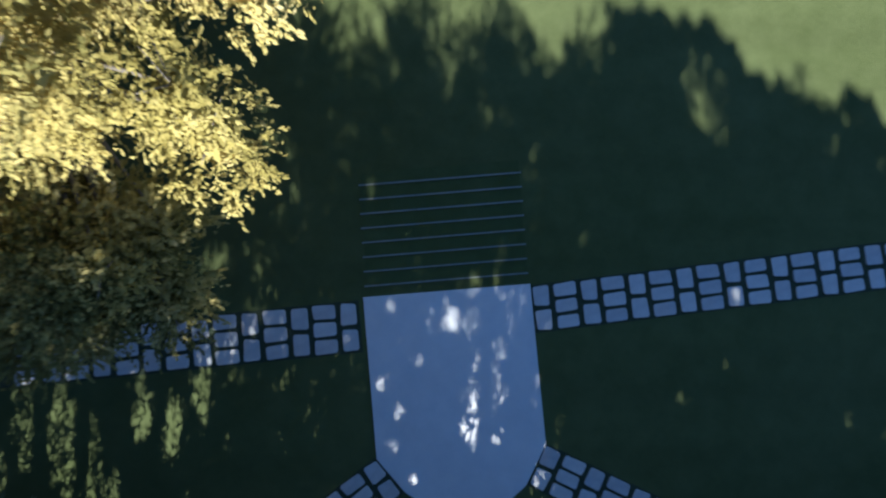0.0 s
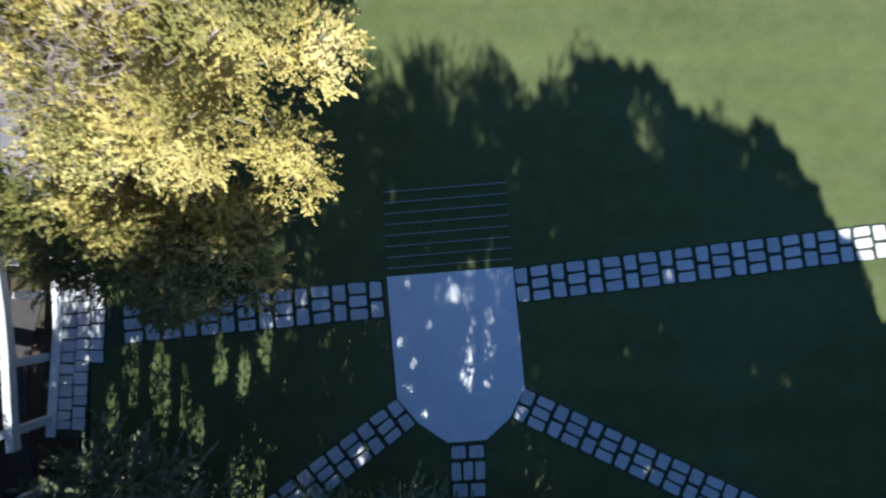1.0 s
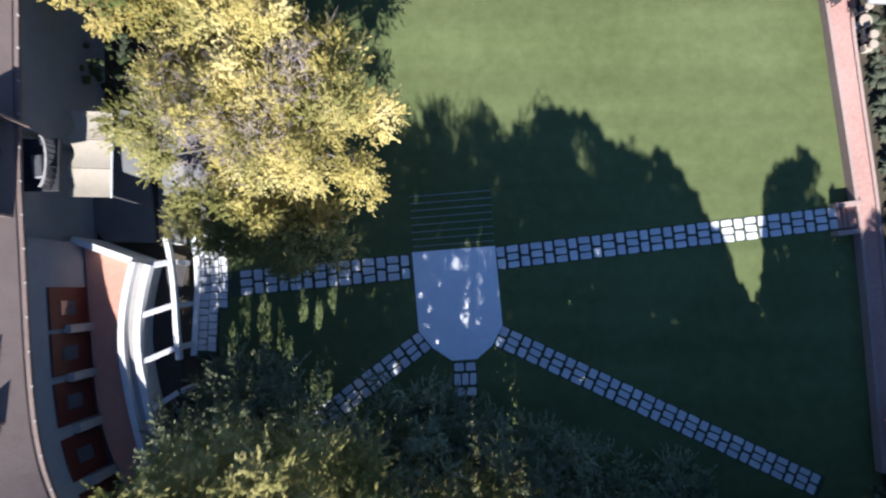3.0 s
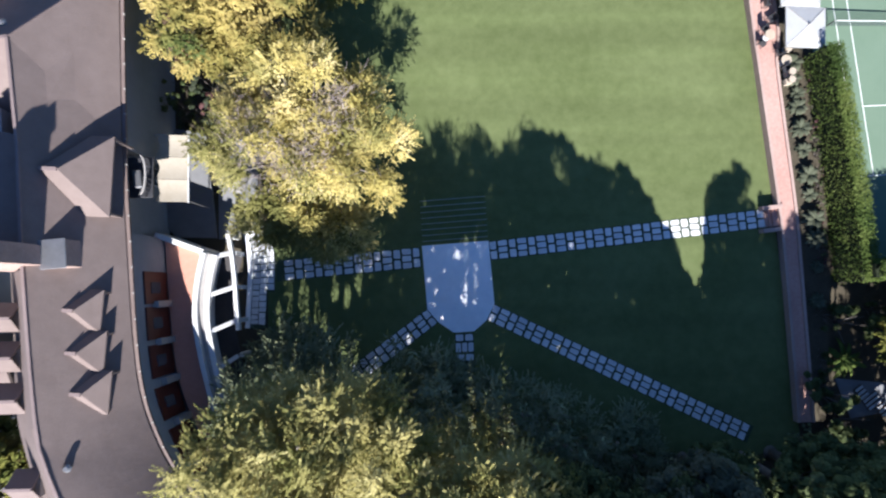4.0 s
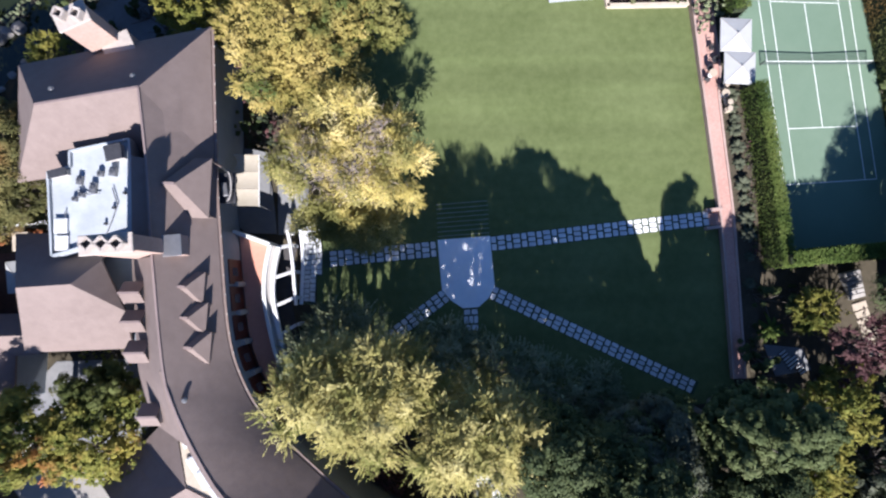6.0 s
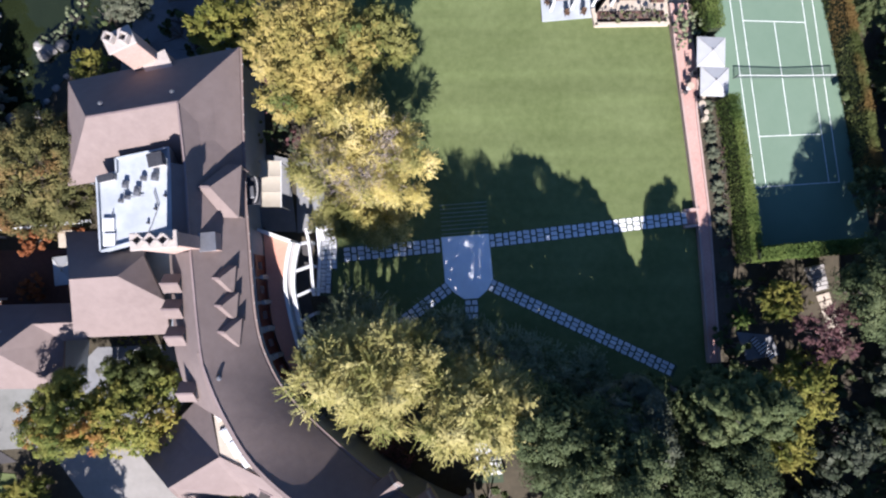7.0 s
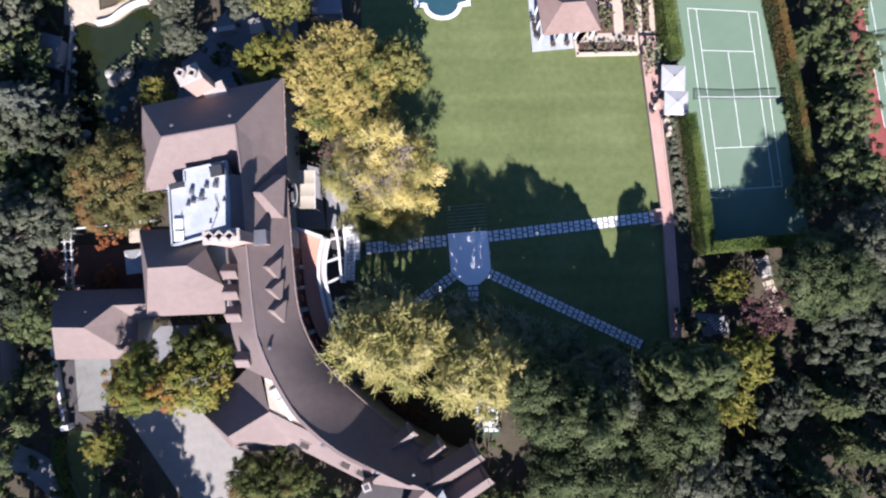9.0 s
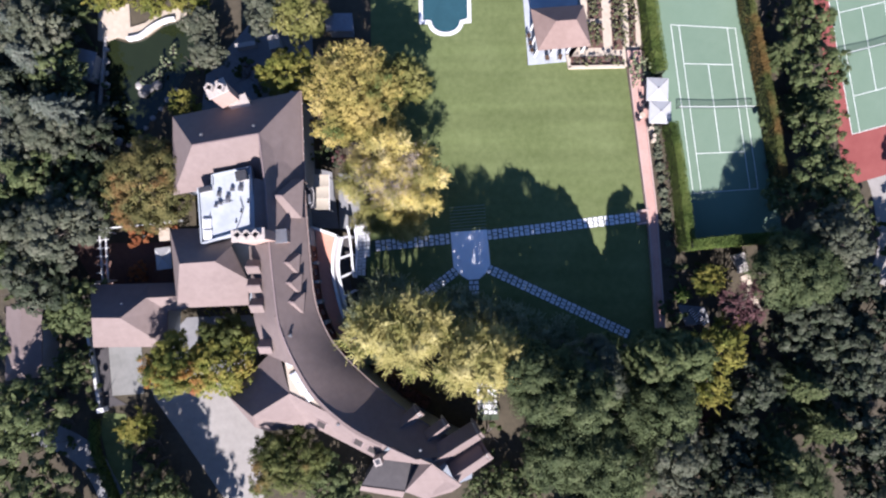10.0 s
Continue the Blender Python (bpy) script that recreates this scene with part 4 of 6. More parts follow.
# straight stretch between the hip peak and the wing
roof([[(-23.6, 10.8, RZ), (-22.9, 4.8, RZ), (-19.5, 6.0, EZ), (-19.8, 16.9, EZ)]])
# ridge and hip caps
for line in ([(x, y, z + 0.05) for x, y, z in smooth_line(RIDGE3[1:], 30)], [(-23.6, 10.8, RZ + 0.05), (-22.9, 4.8, RZ + 0.05)], [(-23.6, 10.8, RZ + 0.05), (-19.8, 16.9, EZ + 0.05)], [(-31.1, 9.6, RZ + 0.05), (-23.6, 10.8, RZ + 0.05)]):
    bm = ribbon(bmesh.new(), [(x - 0.02, y - 0.08, z) if abs(line[0][1] - line[-1][1]) < 2 else (x - 0.08, y, z) for x, y, z in line], [(x + 0.02, y + 0.08, z) if abs(line[0][1] - line[-1][1]) < 2 else (x + 0.08, y, z) for x, y, z in line], 0.12)
    part("ridge_cap", bm, M_RIDGE, HOUSE)
# gutter on the garden side
g = smooth_line(EAVE, 70)
bm = ribbon(bmesh.new(), at_z(offset_line(g, 0.02), EZ - 0.12), at_z(offset_line(g, 0.22), EZ - 0.12), 0.22)
part("gutter", bm, M_GUTTER, HOUSE, "wide brown eaves gutter")
for p in g[2:46:2]:
    part("gutter_bracket", box(bmesh.new(), (p[0] + 0.22, p[1], EZ - 0.12), (0.1, 0.09, 0.1)), M_STONEW, HOUSE)

# garden front, following the curve
part("wall", ribbon(bmesh.new(), at_z(offset_line(smooth_line(EAVE[:3], 12), -0.8), EZ - 0.1), at_z(offset_line(smooth_line(EAVE[:3], 12), -1.2), EZ - 0.1), EZ), M_STUCCO, HOUSE, "pale stucco garden front")
fr = offset_line(smooth_line(EAVE[2:], 60), -0.12)
back = offset_line(smooth_line(EAVE[2:], 60), -0.6)
part("wall", ribbon(bmesh.new(), at_z(fr, EZ - 0.1), at_z(back, EZ - 0.1), EZ), M_STUCCO, HOUSE, "pale stucco garden front")
inn = smooth_line(RIDGE3[3:9], 40)
lft, rgt = offset_line(inn, -0.12), offset_line(inn, -0.4)
part("wall", ribbon(bmesh.new(), [(*q, w[2] - 0.3) for q, w in zip(lft, inn)], [(*q, w[2] - 0.3) for q, w in zip(rgt, inn)], 5.0), M_ROOF, HOUSE)

# north block: hipped roof
P0, P1 = (-31.1, 9.6, RZ), (-23.6, 10.8, RZ)
NW, NE, SW = (-35.0, 14.0, EZ), (-19.8, 16.9, EZ), (-34.9, 4.6, EZ)
roof([[P0, P1, NE, NW]], label="brown hipped shingle roof, shaded on its north side")
roof([[P0, NW, SW]])
roof([[P0, SW, (-24.5, 6.1, 8.9), P1]])
roof([[P1, (-24.5, 6.1, 8.9), (-22.9, 4.8, RZ)]])
walls([(-34.4, 13.5), (-19.9, 16.0), (-19.6, 5.8), (-24.6, 5.8), (-34.3, 5.2)], EZ - 0.2, M_STUCCO)

# flat roof deck set into the roof
DECK = [(-31.1, 4.95), (-29.45, 5.35), (-29.5, 6.5), (-25.05, 7.4), (-24.45, 0.4), (-30.7, -1.35)]
part("roof_deck", prism(bmesh.new(), DECK, 6.5, 10.75), M_DECK, HOUSE, "white membrane flat roof with plant")
dk = DECK + DECK[:1]
for a, b in zip(dk, dk[1:]):
    part("parapet", beam(bmesh.new(), (*a, 11.1), (*b, 11.1), 0.15, 0.6), M_DECK, HOUSE)
part("wall", prism(bmesh.new(), [(-24.45, 5.9), (-23.0, 5.6), (-22.75, 4.8), (-22.4, -1.5), (-24.3, -1.4)], 6.5, 12.0), M_ROOF, HOUSE)

# west block and its links
B0, B1, B2, B3 = (-33.1, -3.7, 11.4), (-29.1, -3.5, 11.4), (-27.8, -1.7, 9.5), (-25.9, -5.6, 9.6)
roof([[B0, B1, B2, (-27.9, 0.65, 7.1), (-36.0, 0.7, 7.0)]])
roof([[B0, (-36.0, 0.7, 7.0), (-35.1, -8.9, 7.0)]])
roof([[B0, (-35.1, -8.9, 7.0), (-26.5, -8.7, 7.0), B3, B1]])
roof([[B1, B3, B2]], label="brown shingle hip facing the main wing")
walls([(-35.4, 0.3), (-34.6, -8.3), (-25.5, -8.2), (-24.5, 0.3)], 6.9, M_STUCCO)
# west slope of the main wing
wl_in = smooth_line(RIDGE3[2:6], 24)
wl_out = [(*p, 8.0) for p in smooth_line([(-26.2, -1.6), (-25.9, -6.0), (-25.6, -10.2), (-24.4, -14.4)], 24)]
part("roof", ribbon(bmesh.new(), wl_in, wl_out, 0.26), M_ROOF, HOUSE)
walls([(-25.4, -8.0), (-25.2, -10.2), (-23.9, -14.2), (-21.2, -14), (-21.8, -8)], 8.0, M_STUCCO)

# far west block
C0, C1, C2, C3, CN = (-44.7, -9.8, 8.3), (-41.3, -9.9, 8.3), (-38.9, -7.6, 6.9), (-34.8, -7.5, 6.9), (-39.3, -5.85, 5.0)
roof([[C0, C1, CN, (-46.6, -5.9, 5.0)]])
roof([[C1, C2, CN]])
roof([[C2, C3, (-34.8, -5.8, 5.0), CN]])
roof([[C0, (-46.2, -13.6, 5.0), (-37.2, -13.7, 5.0), C1]])
roof([[C1, (-37.2, -13.7, 5.0), (-37.0, -9.3, 5.2), C2]])
roof([[C2, (-37.0, -9.3, 5.2), (-34.8, -9.2, 5.2), C3]])
roof([[C0, (-46.6, -5.9, 5.0), (-46.2, -13.6, 5.0)]])
walls([(-46.1, -6.3), (-35.0, -6.3), (-35.0, -8.8), (-37.4, -9.2), (-37.6, -13.2), (-45.7, -13.2)], 4.9, M_STUCCO)
bm = prism(bmesh.new(), [(-46.9, -13.6), (-42.6, -13.6), (-42.2, -20.2), (-46.3, -20.4)], -0.1, 0.07)
solo("garage_court", bm, M_COURTYARD, "pale paved court before the garage", "pavement", "structure")
# dark colour of this strip stands in for the shadow along the wall
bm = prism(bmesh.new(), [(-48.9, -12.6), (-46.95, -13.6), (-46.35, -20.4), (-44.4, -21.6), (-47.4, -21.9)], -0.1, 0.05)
solo("garage_path", bm, M_DARKROOF_SHADE, "strip of paving along the boundary wall, coloured dark for shade", "pavement", "structure")
gw = thing("boundary_wall", (-48, -17, 0), "low white boundary wall beside the garage court", "wall", kind="structure")
part("body", beam(bmesh.new(), (-49.1, -12.4, 0.95), (-47.5, -21.9, 0.95), 0.24, 1.0), M_STUCCO, gw)
part("coping", beam(bmesh.new(), (-49.1, -12.4, 1.03), (-47.5, -21.9, 1.03), 0.34, 0.08), M_WHITE, gw)
part("pier", box(bmesh.new(), (-47.2, -22.0, 0.75), (0.9, 0.6, 1.5), 10, 0.03), M_WHITE, gw)

# south-west gabled wing
D0, D1, D2, D3 = (-25.2, -21.3, 10.4), (-20.9, -18.8, 10.4), (-15.3, -21.7, 10.4), (-9.5, -24.9, 10.4)
roof([[D0, D1, (-23.0, -13.6, 7.6), (-26.2, -16.6, 6.0), (-29.5, -19.6, 6.0)]], label="brown gable roof slope in shade")
roof([[D0, (-29.5, -19.6, 6.0), (-26.2, -23.5, 6.0)]], name="gable", mat=M_ROOF)
roof([[D0, (-26.2, -23.5, 6.0), (-24.6, -24.0, 6.0), (-18.7, -23.7, 6.4), D1]])
roof([[D1, (-18.7, -23.7, 6.4), (-11.6, -27.5, 6.2), D3, D2]])
walls([(-28.9, -19.6), (-26.0, -17.0), (-23.6, -14.2), (-20.5, -18.6), (-10, -24.5), (-11.9, -27.0), (-18.7, -23.1), (-25.6, -22.9)], 6.0, M_STUCCO)
# flat lens of roof between the curved wing and the gable
part("flat_roof", prism(bmesh.new(), [(-21.8, -12.5), (-21.4, -15.8), (-20.9, -18.8), (-17.9, -20.3), (-15.3, -21.8), (-12.4, -23.6), (-14.8, -21.6), (-17.6, -19.2), (-19.9, -15.6)], 6.0, 10.2), M_TAN, HOUSE, "sunlit flat roof strip with skylights")
for x, y, w, d in ((-20.2, -16.9, 0.8, 0.9), (-19.4, -18.0, 1.0, 1.2), (-18.5, -19.0, 1.0, 0.9), (-20.9, -15.3, 0.45, 0.7)):
    cb = part("skylight", box(bmesh.new(), (x, y, 10.32), (w + 0.25, d + 0.25, 0.3), 30, 0.03), M_WHITE, HOUSE, "white framed skylight")
    part("pane", box(bmesh.new(), (x, y, 10.49), (w, d, 0.05), 30), M_SKYLIGHT, cb)
for x, y, z in ((-17.7, -22.8, 7.75), (-13.35, -25.0, 7.75), (-11.7, -25.9, 7.7)):
    cb = part("skylight", box(bmesh.new(), (x, y, z), (1.35, 1.5, 0.5), -27, 0.03, Matrix.Rotation(radians(45), 4, "X")), M_RIDGE, HOUSE, "brown framed roof window")
    part("pane", box(bmesh.new(), (x - 0.09, y - 0.17, z + 0.19), (1.0, 1.15, 0.06), -27, 0, Matrix.Rotation(radians(45), 4, "X")), M_BLIND, cb)

# south-east end: hips and gables
E0, E1, E2 = (-9.0, -24.6, 12.4), (-4.7, -26.6, 12.2), (-1.4, -29.2, 11.6)
roof([[E0, (-10.8, -27.0, 8.4), (-6.2, -27.4, 9.4), E1]])
part("flat_roof", prism(bmesh.new(), [(-11.3, -27.4), (-6.3, -27.8), (-8.1, -31.4), (-13.3, -30.6)], 0, 6.6), M_DARKROOF_SHADE, HOUSE, "dark grey flat roof")
roof([[(-13.3, -30.6, 6.7), (-8.1, -31.4, 6.7), (-8.4, -32.4, 5.8), (-13.6, -31.4, 5.8)]])
sq = part("chimney", box(bmesh.new(), (-11.0, -27.0, 8.2), (0.9, 0.9, 3.0), 20, 0.04), M_CHIMCAP, HOUSE, "small square pale chimney")
part("flue_throat", box(bmesh.new(), (-11.0, -27.0, 9.7), (0.5, 0.5, 0.1), 20), M_DARKMETAL, sq)
roof([[(-6.2, -27.4, 9.4), (-8.1, -31.4, 6.6), (-5.6, -32.4, 6.6), (-2.4, -30.9, 8.6), E2, E1]])
walls([(-10.4, -24.8), (-4.0, -24.6), (0.5, -27.0), (0.0, -30.2), (-5.8, -32.2), (-8.4, -31.6), (-12.8, -30.4)], 6.0, M_STUCCO)


def cross_gable(a, b, half, z, drop):
    """A gabled roof running out from the main ridge: two long slopes and a closed end."""
    a, b = Vector((*a, z)), Vector((*b, z - 0.1))
    d = (b - a).normalized()
    s = Vector((-d.y, d.x, 0)) * half - Vector((0, 0, drop))
    t = Vector((d.y, -d.x, 0)) * half - Vector((0, 0, drop))
    g = part("cross_gable", slab(bmesh.new(), [a, b, b + t, a + t], 0.2), M_ROOF, HOUSE, "shingled cross gable")
    part("gable_slope", slab(bmesh.new(), [a, b, b + s, a + s], 0.2), M_ROOF, g)
    bm = bmesh.new()
    e = -d * 0.25
    v = [bm.verts.new(p + e) for p in (b, b + s * 0.94, b + t * 0.94, b + t * 0.94 - Vector((0, 0, 2)), b + s * 0.94 - Vector((0, 0, 2)))]
    w = [bm.verts.new(x.co + e) for x in v]
    order = (0, 1, 4, 3, 2)
    bm.faces.new([v[i] for i in order])
    bm.faces.new([w[i] for i in order][::-1])
    for i in range(5):
        p, q = order[i], order[(i + 1) % 5]
        bm.faces.new((v[p], w[p], w[q], v[q]))
    bmesh.ops.recalc_face_normals(bm, faces=bm.faces)
    part("gable_end", bm, M_STONEW, g)
    return g


cross_gable((-4.6, -26.6), (0.9, -23.4), 1.2, 11.5, 1.7)
cross_gable((-2.4, -28.4), (1.7, -25.8), 1.35, 11.3, 1.8)


def hip_dormer(tip, aim, ridge, front, half, z, drop, slope=1.25):
    """A hipped dormer standing out of a roof slope: two side slopes, a steep shingled front."""
    a = Vector((*tip, z))
    d = Vector((*aim, 0)).normalized()
    s = Vector((-d.y, d.x, 0)) * half
    p = a + d * ridge
    low = Vector((0, 0, -drop))
    c1, c2 = p + d * front + s + low, p + d * front - s + low
    u = d * (drop / slope)
    d1, d2 = a + u + s + low, a + u - s + low
    dm = part("dormer", slab(bmesh.new(), [a, p, c2, d2], 0.14), M_ROOF, HOUSE, "hipped shingle dormer")
    part("dormer_slope", slab(bmesh.new(), [a, p, c1, d1], 0.14), M_ROOF, dm)
    part("dormer_front", slab(bmesh.new(), [p, c1, c2], 0.14), M_ROOF, dm)
    sink = Vector((0, 0, -drop * 1.2))
    for c, q in ((c1, d1), (c2, d2)):
        bm = bmesh.new()
        inset = (c1 + c2) / 2 - c
        o = inset.normalized() * 0.12
        v = [bm.verts.new(x) for x in (c + o, q + o, q + o + sink * 0.5, c + o + sink)]
        w = [bm.verts.new(x.co + o) for x in v]
        bm.faces.new(v)
        bm.faces.new(w[::-1])
        for k in range(4):
            bm.faces.new((v[k], w[k], w[(k + 1) % 4], v[(k + 1) % 4]))
        bmesh.ops.recalc_face_normals(bm, faces=bm.faces)
        part("cheek", bm, M_ROOF, dm)
    w = (c1 + c2) / 2 - d * 0.75
    part("dormer_wall", box(bmesh.new(), w - Vector((0, 0, drop * 0.6)), (0.3, half * 1.8, drop * 1.2), math.degrees(math.atan2(d.y, d.x))), M_ROOF, dm)
    part("ridge_cap", beam(bmesh.new(), a + Vector((0, 0, 0.05)), p + Vector((0, 0, 0.05)), 0.2, 0.1), M_RIDGE, dm)
    part("window", box(bmesh.new(), w - Vector((0, 0, drop * 0.6)) + d * 0.16, (0.06, half * 0.7, 0.6), math.degrees(math.atan2(d.y, d.x)), 0.01), M_GLASS, dm)
    return dm


# dormers on the garden slope
hip_dormer((-22.1, 3.8), (1, -0.05), 0.95, 1.95, 2.3, 12.25, 2.0)
for x, y in ((-21.25, -3.8), (-21.05, -6.1), (-20.75, -8.3)):
    hip_dormer((x, y), (1, -0.08), 0.6, 1.0, 1.2, 11.4, 1.15)
cross_gable((-8.6, -23.2), (-6.0, -21.2), 0.8, 10.2, 1.0)
cross_gable((-5.2, -24.4), (-2.8, -22.7), 0.8, 10.2, 1.0)


def west_dormer(x0, x1, y, z):
    """A small steep gable standing out of the west slope."""
    dm = part("dormer", slab(bmesh.new(), [(x1, y, z), (x0, y, z), (x0, y - 0.85, z - 1.0), (x1, y - 0.85, z - 1.0)], 0.12), M_ROOF, HOUSE, "small steep gabled dormer")
    part("dormer_slope", slab(bmesh.new(), [(x1, y, z), (x0, y, z), (x0, y + 0.85, z - 1.0), (x1, y + 0.85, z - 1.0)], 0.12), M_ROOF, dm)
    part("ridge_cap", beam(bmesh.new(), (x0, y, z + 0.06), (x1, y, z + 0.06), 0.16, 0.08), M_RIDGE, dm)
    part("dormer_wall", box(bmesh.new(), ((x0 + x1) / 2 + 0.1, y, z - 1.65), (abs(x1 - x0) - 0.3, 1.3, 1.5)), M_STONEW, dm)
    part("window", box(bmesh.new(), (x0 + 0.22, y, z - 1.5), (0.06, 0.8, 0.8), 0, 0.01), M_GLASS, dm)
    return dm


for x0, x1, y, z in ((-25.7, -24.1, -4.2, 11.25), (-25.55, -24.0, -6.35, 11.25), (-25.3, -23.7, -8.65, 11.25), (-24.4, -22.9, -13.4, 11.0)):
    west_dormer(x0, x1, y, z)


def chimney(base, size, z0, z1, flues, label, turn=0.0, shoulder=None, capmat=None):
    ch = part("chimney", box(bmesh.new(), (*base, (z0 + z1) / 2), (*size, z1 - z0), turn, 0.04), M_CHIM, HOUSE, label)
    part("chimney_cap", box(bmesh.new(), (*base, z1 + 0.1), (size[0] + 0.25, size[1] + 0.25, 0.22), turn, 0.04), M_CHIMCAP, ch)
    if shoulder:
        part("shoulder", box(bmesh.new(), (*shoulder[0], shoulder[2] / 2 + z0 / 2), (*shoulder[1], shoulder[2] - z0), turn, 0.05), M_CHIM, ch)
        part("shoulder_cap", box(bmesh.new(), (*shoulder[0], shoulder[2] + 0.03), (shoulder[1][0] + 0.1, shoulder[1][1] + 0.1, 0.08), turn, 0.02), capmat or M_METAL, ch)
    for dx, dy in flues:
        x, y = base[0] + dx, base[1] + dy
        bm = bmesh.new()
        for k in range(4):
            a = radians(45 + turn + 90 * k)
            box(bm, (x + 0.33 * math.cos(a), y + 0.33 * math.sin(a), z1 + 0.5), (0.14, 0.66, 0.7), 45 + turn + 90 * k)
        part("flue", bm, M_CHIMCAP, ch, "square pale flue set diagonally")
        part("flue_throat", box(bmesh.new(), (x, y, z1 + 0.32), (0.5, 0.5, 0.3), 45 + turn), M_DARKMETAL, ch)
    return ch


chimney((-23.6, -0.95), (3.3, 1.1), 9.5, 17.0, ((-0.95, 0), (0, 0), (0.95, 0)), "tall brick chimney with three diagonal flues", 4, ((-21.65, -0.8), (1.9, 1.5), 12.1))
chimney((-28.1, 15.8), (2.2, 1.4), 0.0, 13.4, ((-0.6, 0.0), (0.6, 0.0)), "brick chimney with two diagonal flues", 25, ((-26.9, 15.3), (2.3, 1.6), 9.2), M_CHIMCAP)

# roof vents
for x, y, z in ((-30.4, 11.0, 11.6), (-24.4, 11.9, 11.6), (-20.4, -12.0, 11.8), (-23.4, -13.4, 9.9), (-15.4, -22.4, 10.0), (-6.0, -25.2, 11.3), (-41.8, -8.3, 6.6)):
    v = part("roof_vent", tube(bmesh.new(), (x, y, z - 0.6), (x, y, z + 0.35), 0.13, 0.13, 10), M_METAL, HOUSE, "small metal roof vent")
    part("cowl", tube(bmesh.new(), (x, y, z + 0.35), (x, y, z + 0.5), 0.24, 0.12, 10), M_METAL, v)

# doors and windows of the garden front, above the terrace
wall_pts = smooth_line(EAVE, 400)
front = offset_line(wall_pts, -0.1)


def on_front(y):
    i = min(range(len(front)), key=lambda k: abs(front[k][1] - y))
    a, b = front[max(i - 2, 0)], front[min(i + 2, len(front) - 1)]
    return front[i], math.degrees(math.atan2(b[1] - a[1], b[0] - a[0]))


for y in (-2.6, -4.9, -7.3, -9.9, -12.3, -14.6):
    (x, yy), tr = on_front(y)
    d = part("door", box(bmesh.new(), (x, yy, 4.7), (2.05, 0.2, 3.4), tr, 0.02), M_DOOR, HOUSE, "red-brown glazed terrace door")
    part("pane", box(bmesh.new(), (x + 0.03, yy, 4.9), (0.7, 0.24, 1.3), tr), M_GLASS, d)
for y in (-3.75, -6.1, -8.6, -11.1):
    (x, yy), tr = on_front(y)
    part("pier", box(bmesh.new(), (x + 0.15, yy, 4.1), (0.42, 0.45, 2.2), tr, 0.02), M_STONEW, HOUSE, "pale stone pier between the doors")
for y in (14.5, 11.5, 8.5, 5.0):
    for z in (1.7, 5.2):
        (x, yy), tr = on_front(y)
        w = part("window", box(bmesh.new(), (x - 0.7, yy, z), (1.3, 0.14, 1.7), tr, 0.02), M_WHITE, HOUSE, "white framed window")
        part("pane", box(bmesh.new(), (x - 0.68, yy, z), (1.1, 0.18, 1.5), tr), M_GLASS, w)

# balcony at the foot of the large dormer
bal = part("balcony", box(bmesh.new(), (-19.2, 4.15, 7.0), (1.9, 2.5, 0.2), 0, 0.02), M_DARKMETAL, HOUSE, "dark balcony with curved white rail")
arc = [(-18.75 + 0.35 * math.cos(a), 4.15 + 1.2 * math.sin(a)) for a in np.linspace(-1.4, 1.4, 12)]
bm = ribbon(bmesh.new(), at_z(arc, 8.0), at_z([(x + 0.1, y) for x, y in arc], 8.0), 0.1)
part("rail", bm, M_STONEW, bal, "curved pale rail")
for x, y in arc:
    part("baluster", tube(bmesh.new(), (x + 0.05, y, 7.05), (x + 0.05, y, 7.9), 0.03, 0.03, 6), M_DARKMETAL, bal)
part("bench", box(bmesh.new(), (-19.05, 4.0, 7.3), (0.5, 1.1, 0.45), 8, 0.05), M_METAL, bal)

# ---- garden terrace: upper terracotta floor, white parapet, pergola ----
TER = thing("terrace", (-16, -4, 0), "upper terrace with terracotta floor and white curved parapet", "terrace", kind="structure")
PARAPET = smooth_line([(-16.55, -0.3), (-16.85, -1.6), (-17.05, -3.0), (-17.1, -4.3), (-17.0, -5.6), (-16.7, -7.2), (-16.3, -8.9), (-15.8, -10.6), (-15.1, -12.2), (-13.9, -14.2), (-12.5, -15.8)], 50)
HOUSE_SIDE = smooth_line([(-19.2, 0.65), (-18.8, -4.1), (-18.3, -8.2), (-17.2, -11.4), (-16.1, -13.2), (-14.5, -15.2), (-12.8, -16.8)], 50)
part("floor", ribbon(bmesh.new(), at_z(HOUSE_SIDE, 3.0), at_z(PARAPET, 3.0), 3.0), M_TERRA, TER, "salmon terracotta floor")
part("parapet", ribbon(bmesh.new(), at_z(PARAPET, 3.6), at_z(offset_line(PARAPET, 0.32), 3.6), 3.5), M_WHITE, TER, "white curved parapet")
part("parapet", beam(bmesh.new(), (-19.6, 0.9, 3.6), (-16.45, -0.28, 3.6), 0.34, 3.4), M_WHITE, TER)
part("ledge", ribbon(bmesh.new(), at_z(offset_line(PARAPET[:42], 0.324), 3.12), at_z(offset_line(PARAPET[:42], 0.66), 3.12), 0.4), M_STONEW, TER, "grey weathered ledge")
BEAM_IN, BEAM_OUT = offset_line(PARAPET[:40], 0.664), offset_line(PARAPET[:40], 1.02)
part("beam", ribbon(bmesh.new(), at_z(BEAM_IN, 3.3), at_z(BEAM_OUT, 3.3), 0.5), M_WHITE, TER, "white curved pergola beam")
RING_IN = smooth_line([(-15.3, 1.0), (-15.25, 0.7), (-15.15, 0.3), (-14.95, -1.0), (-14.8, -2.5), (-14.7, -4.0), (-14.55, -5.6)], 40)
RING_OUT = offset_line(RING_IN, 0.26)
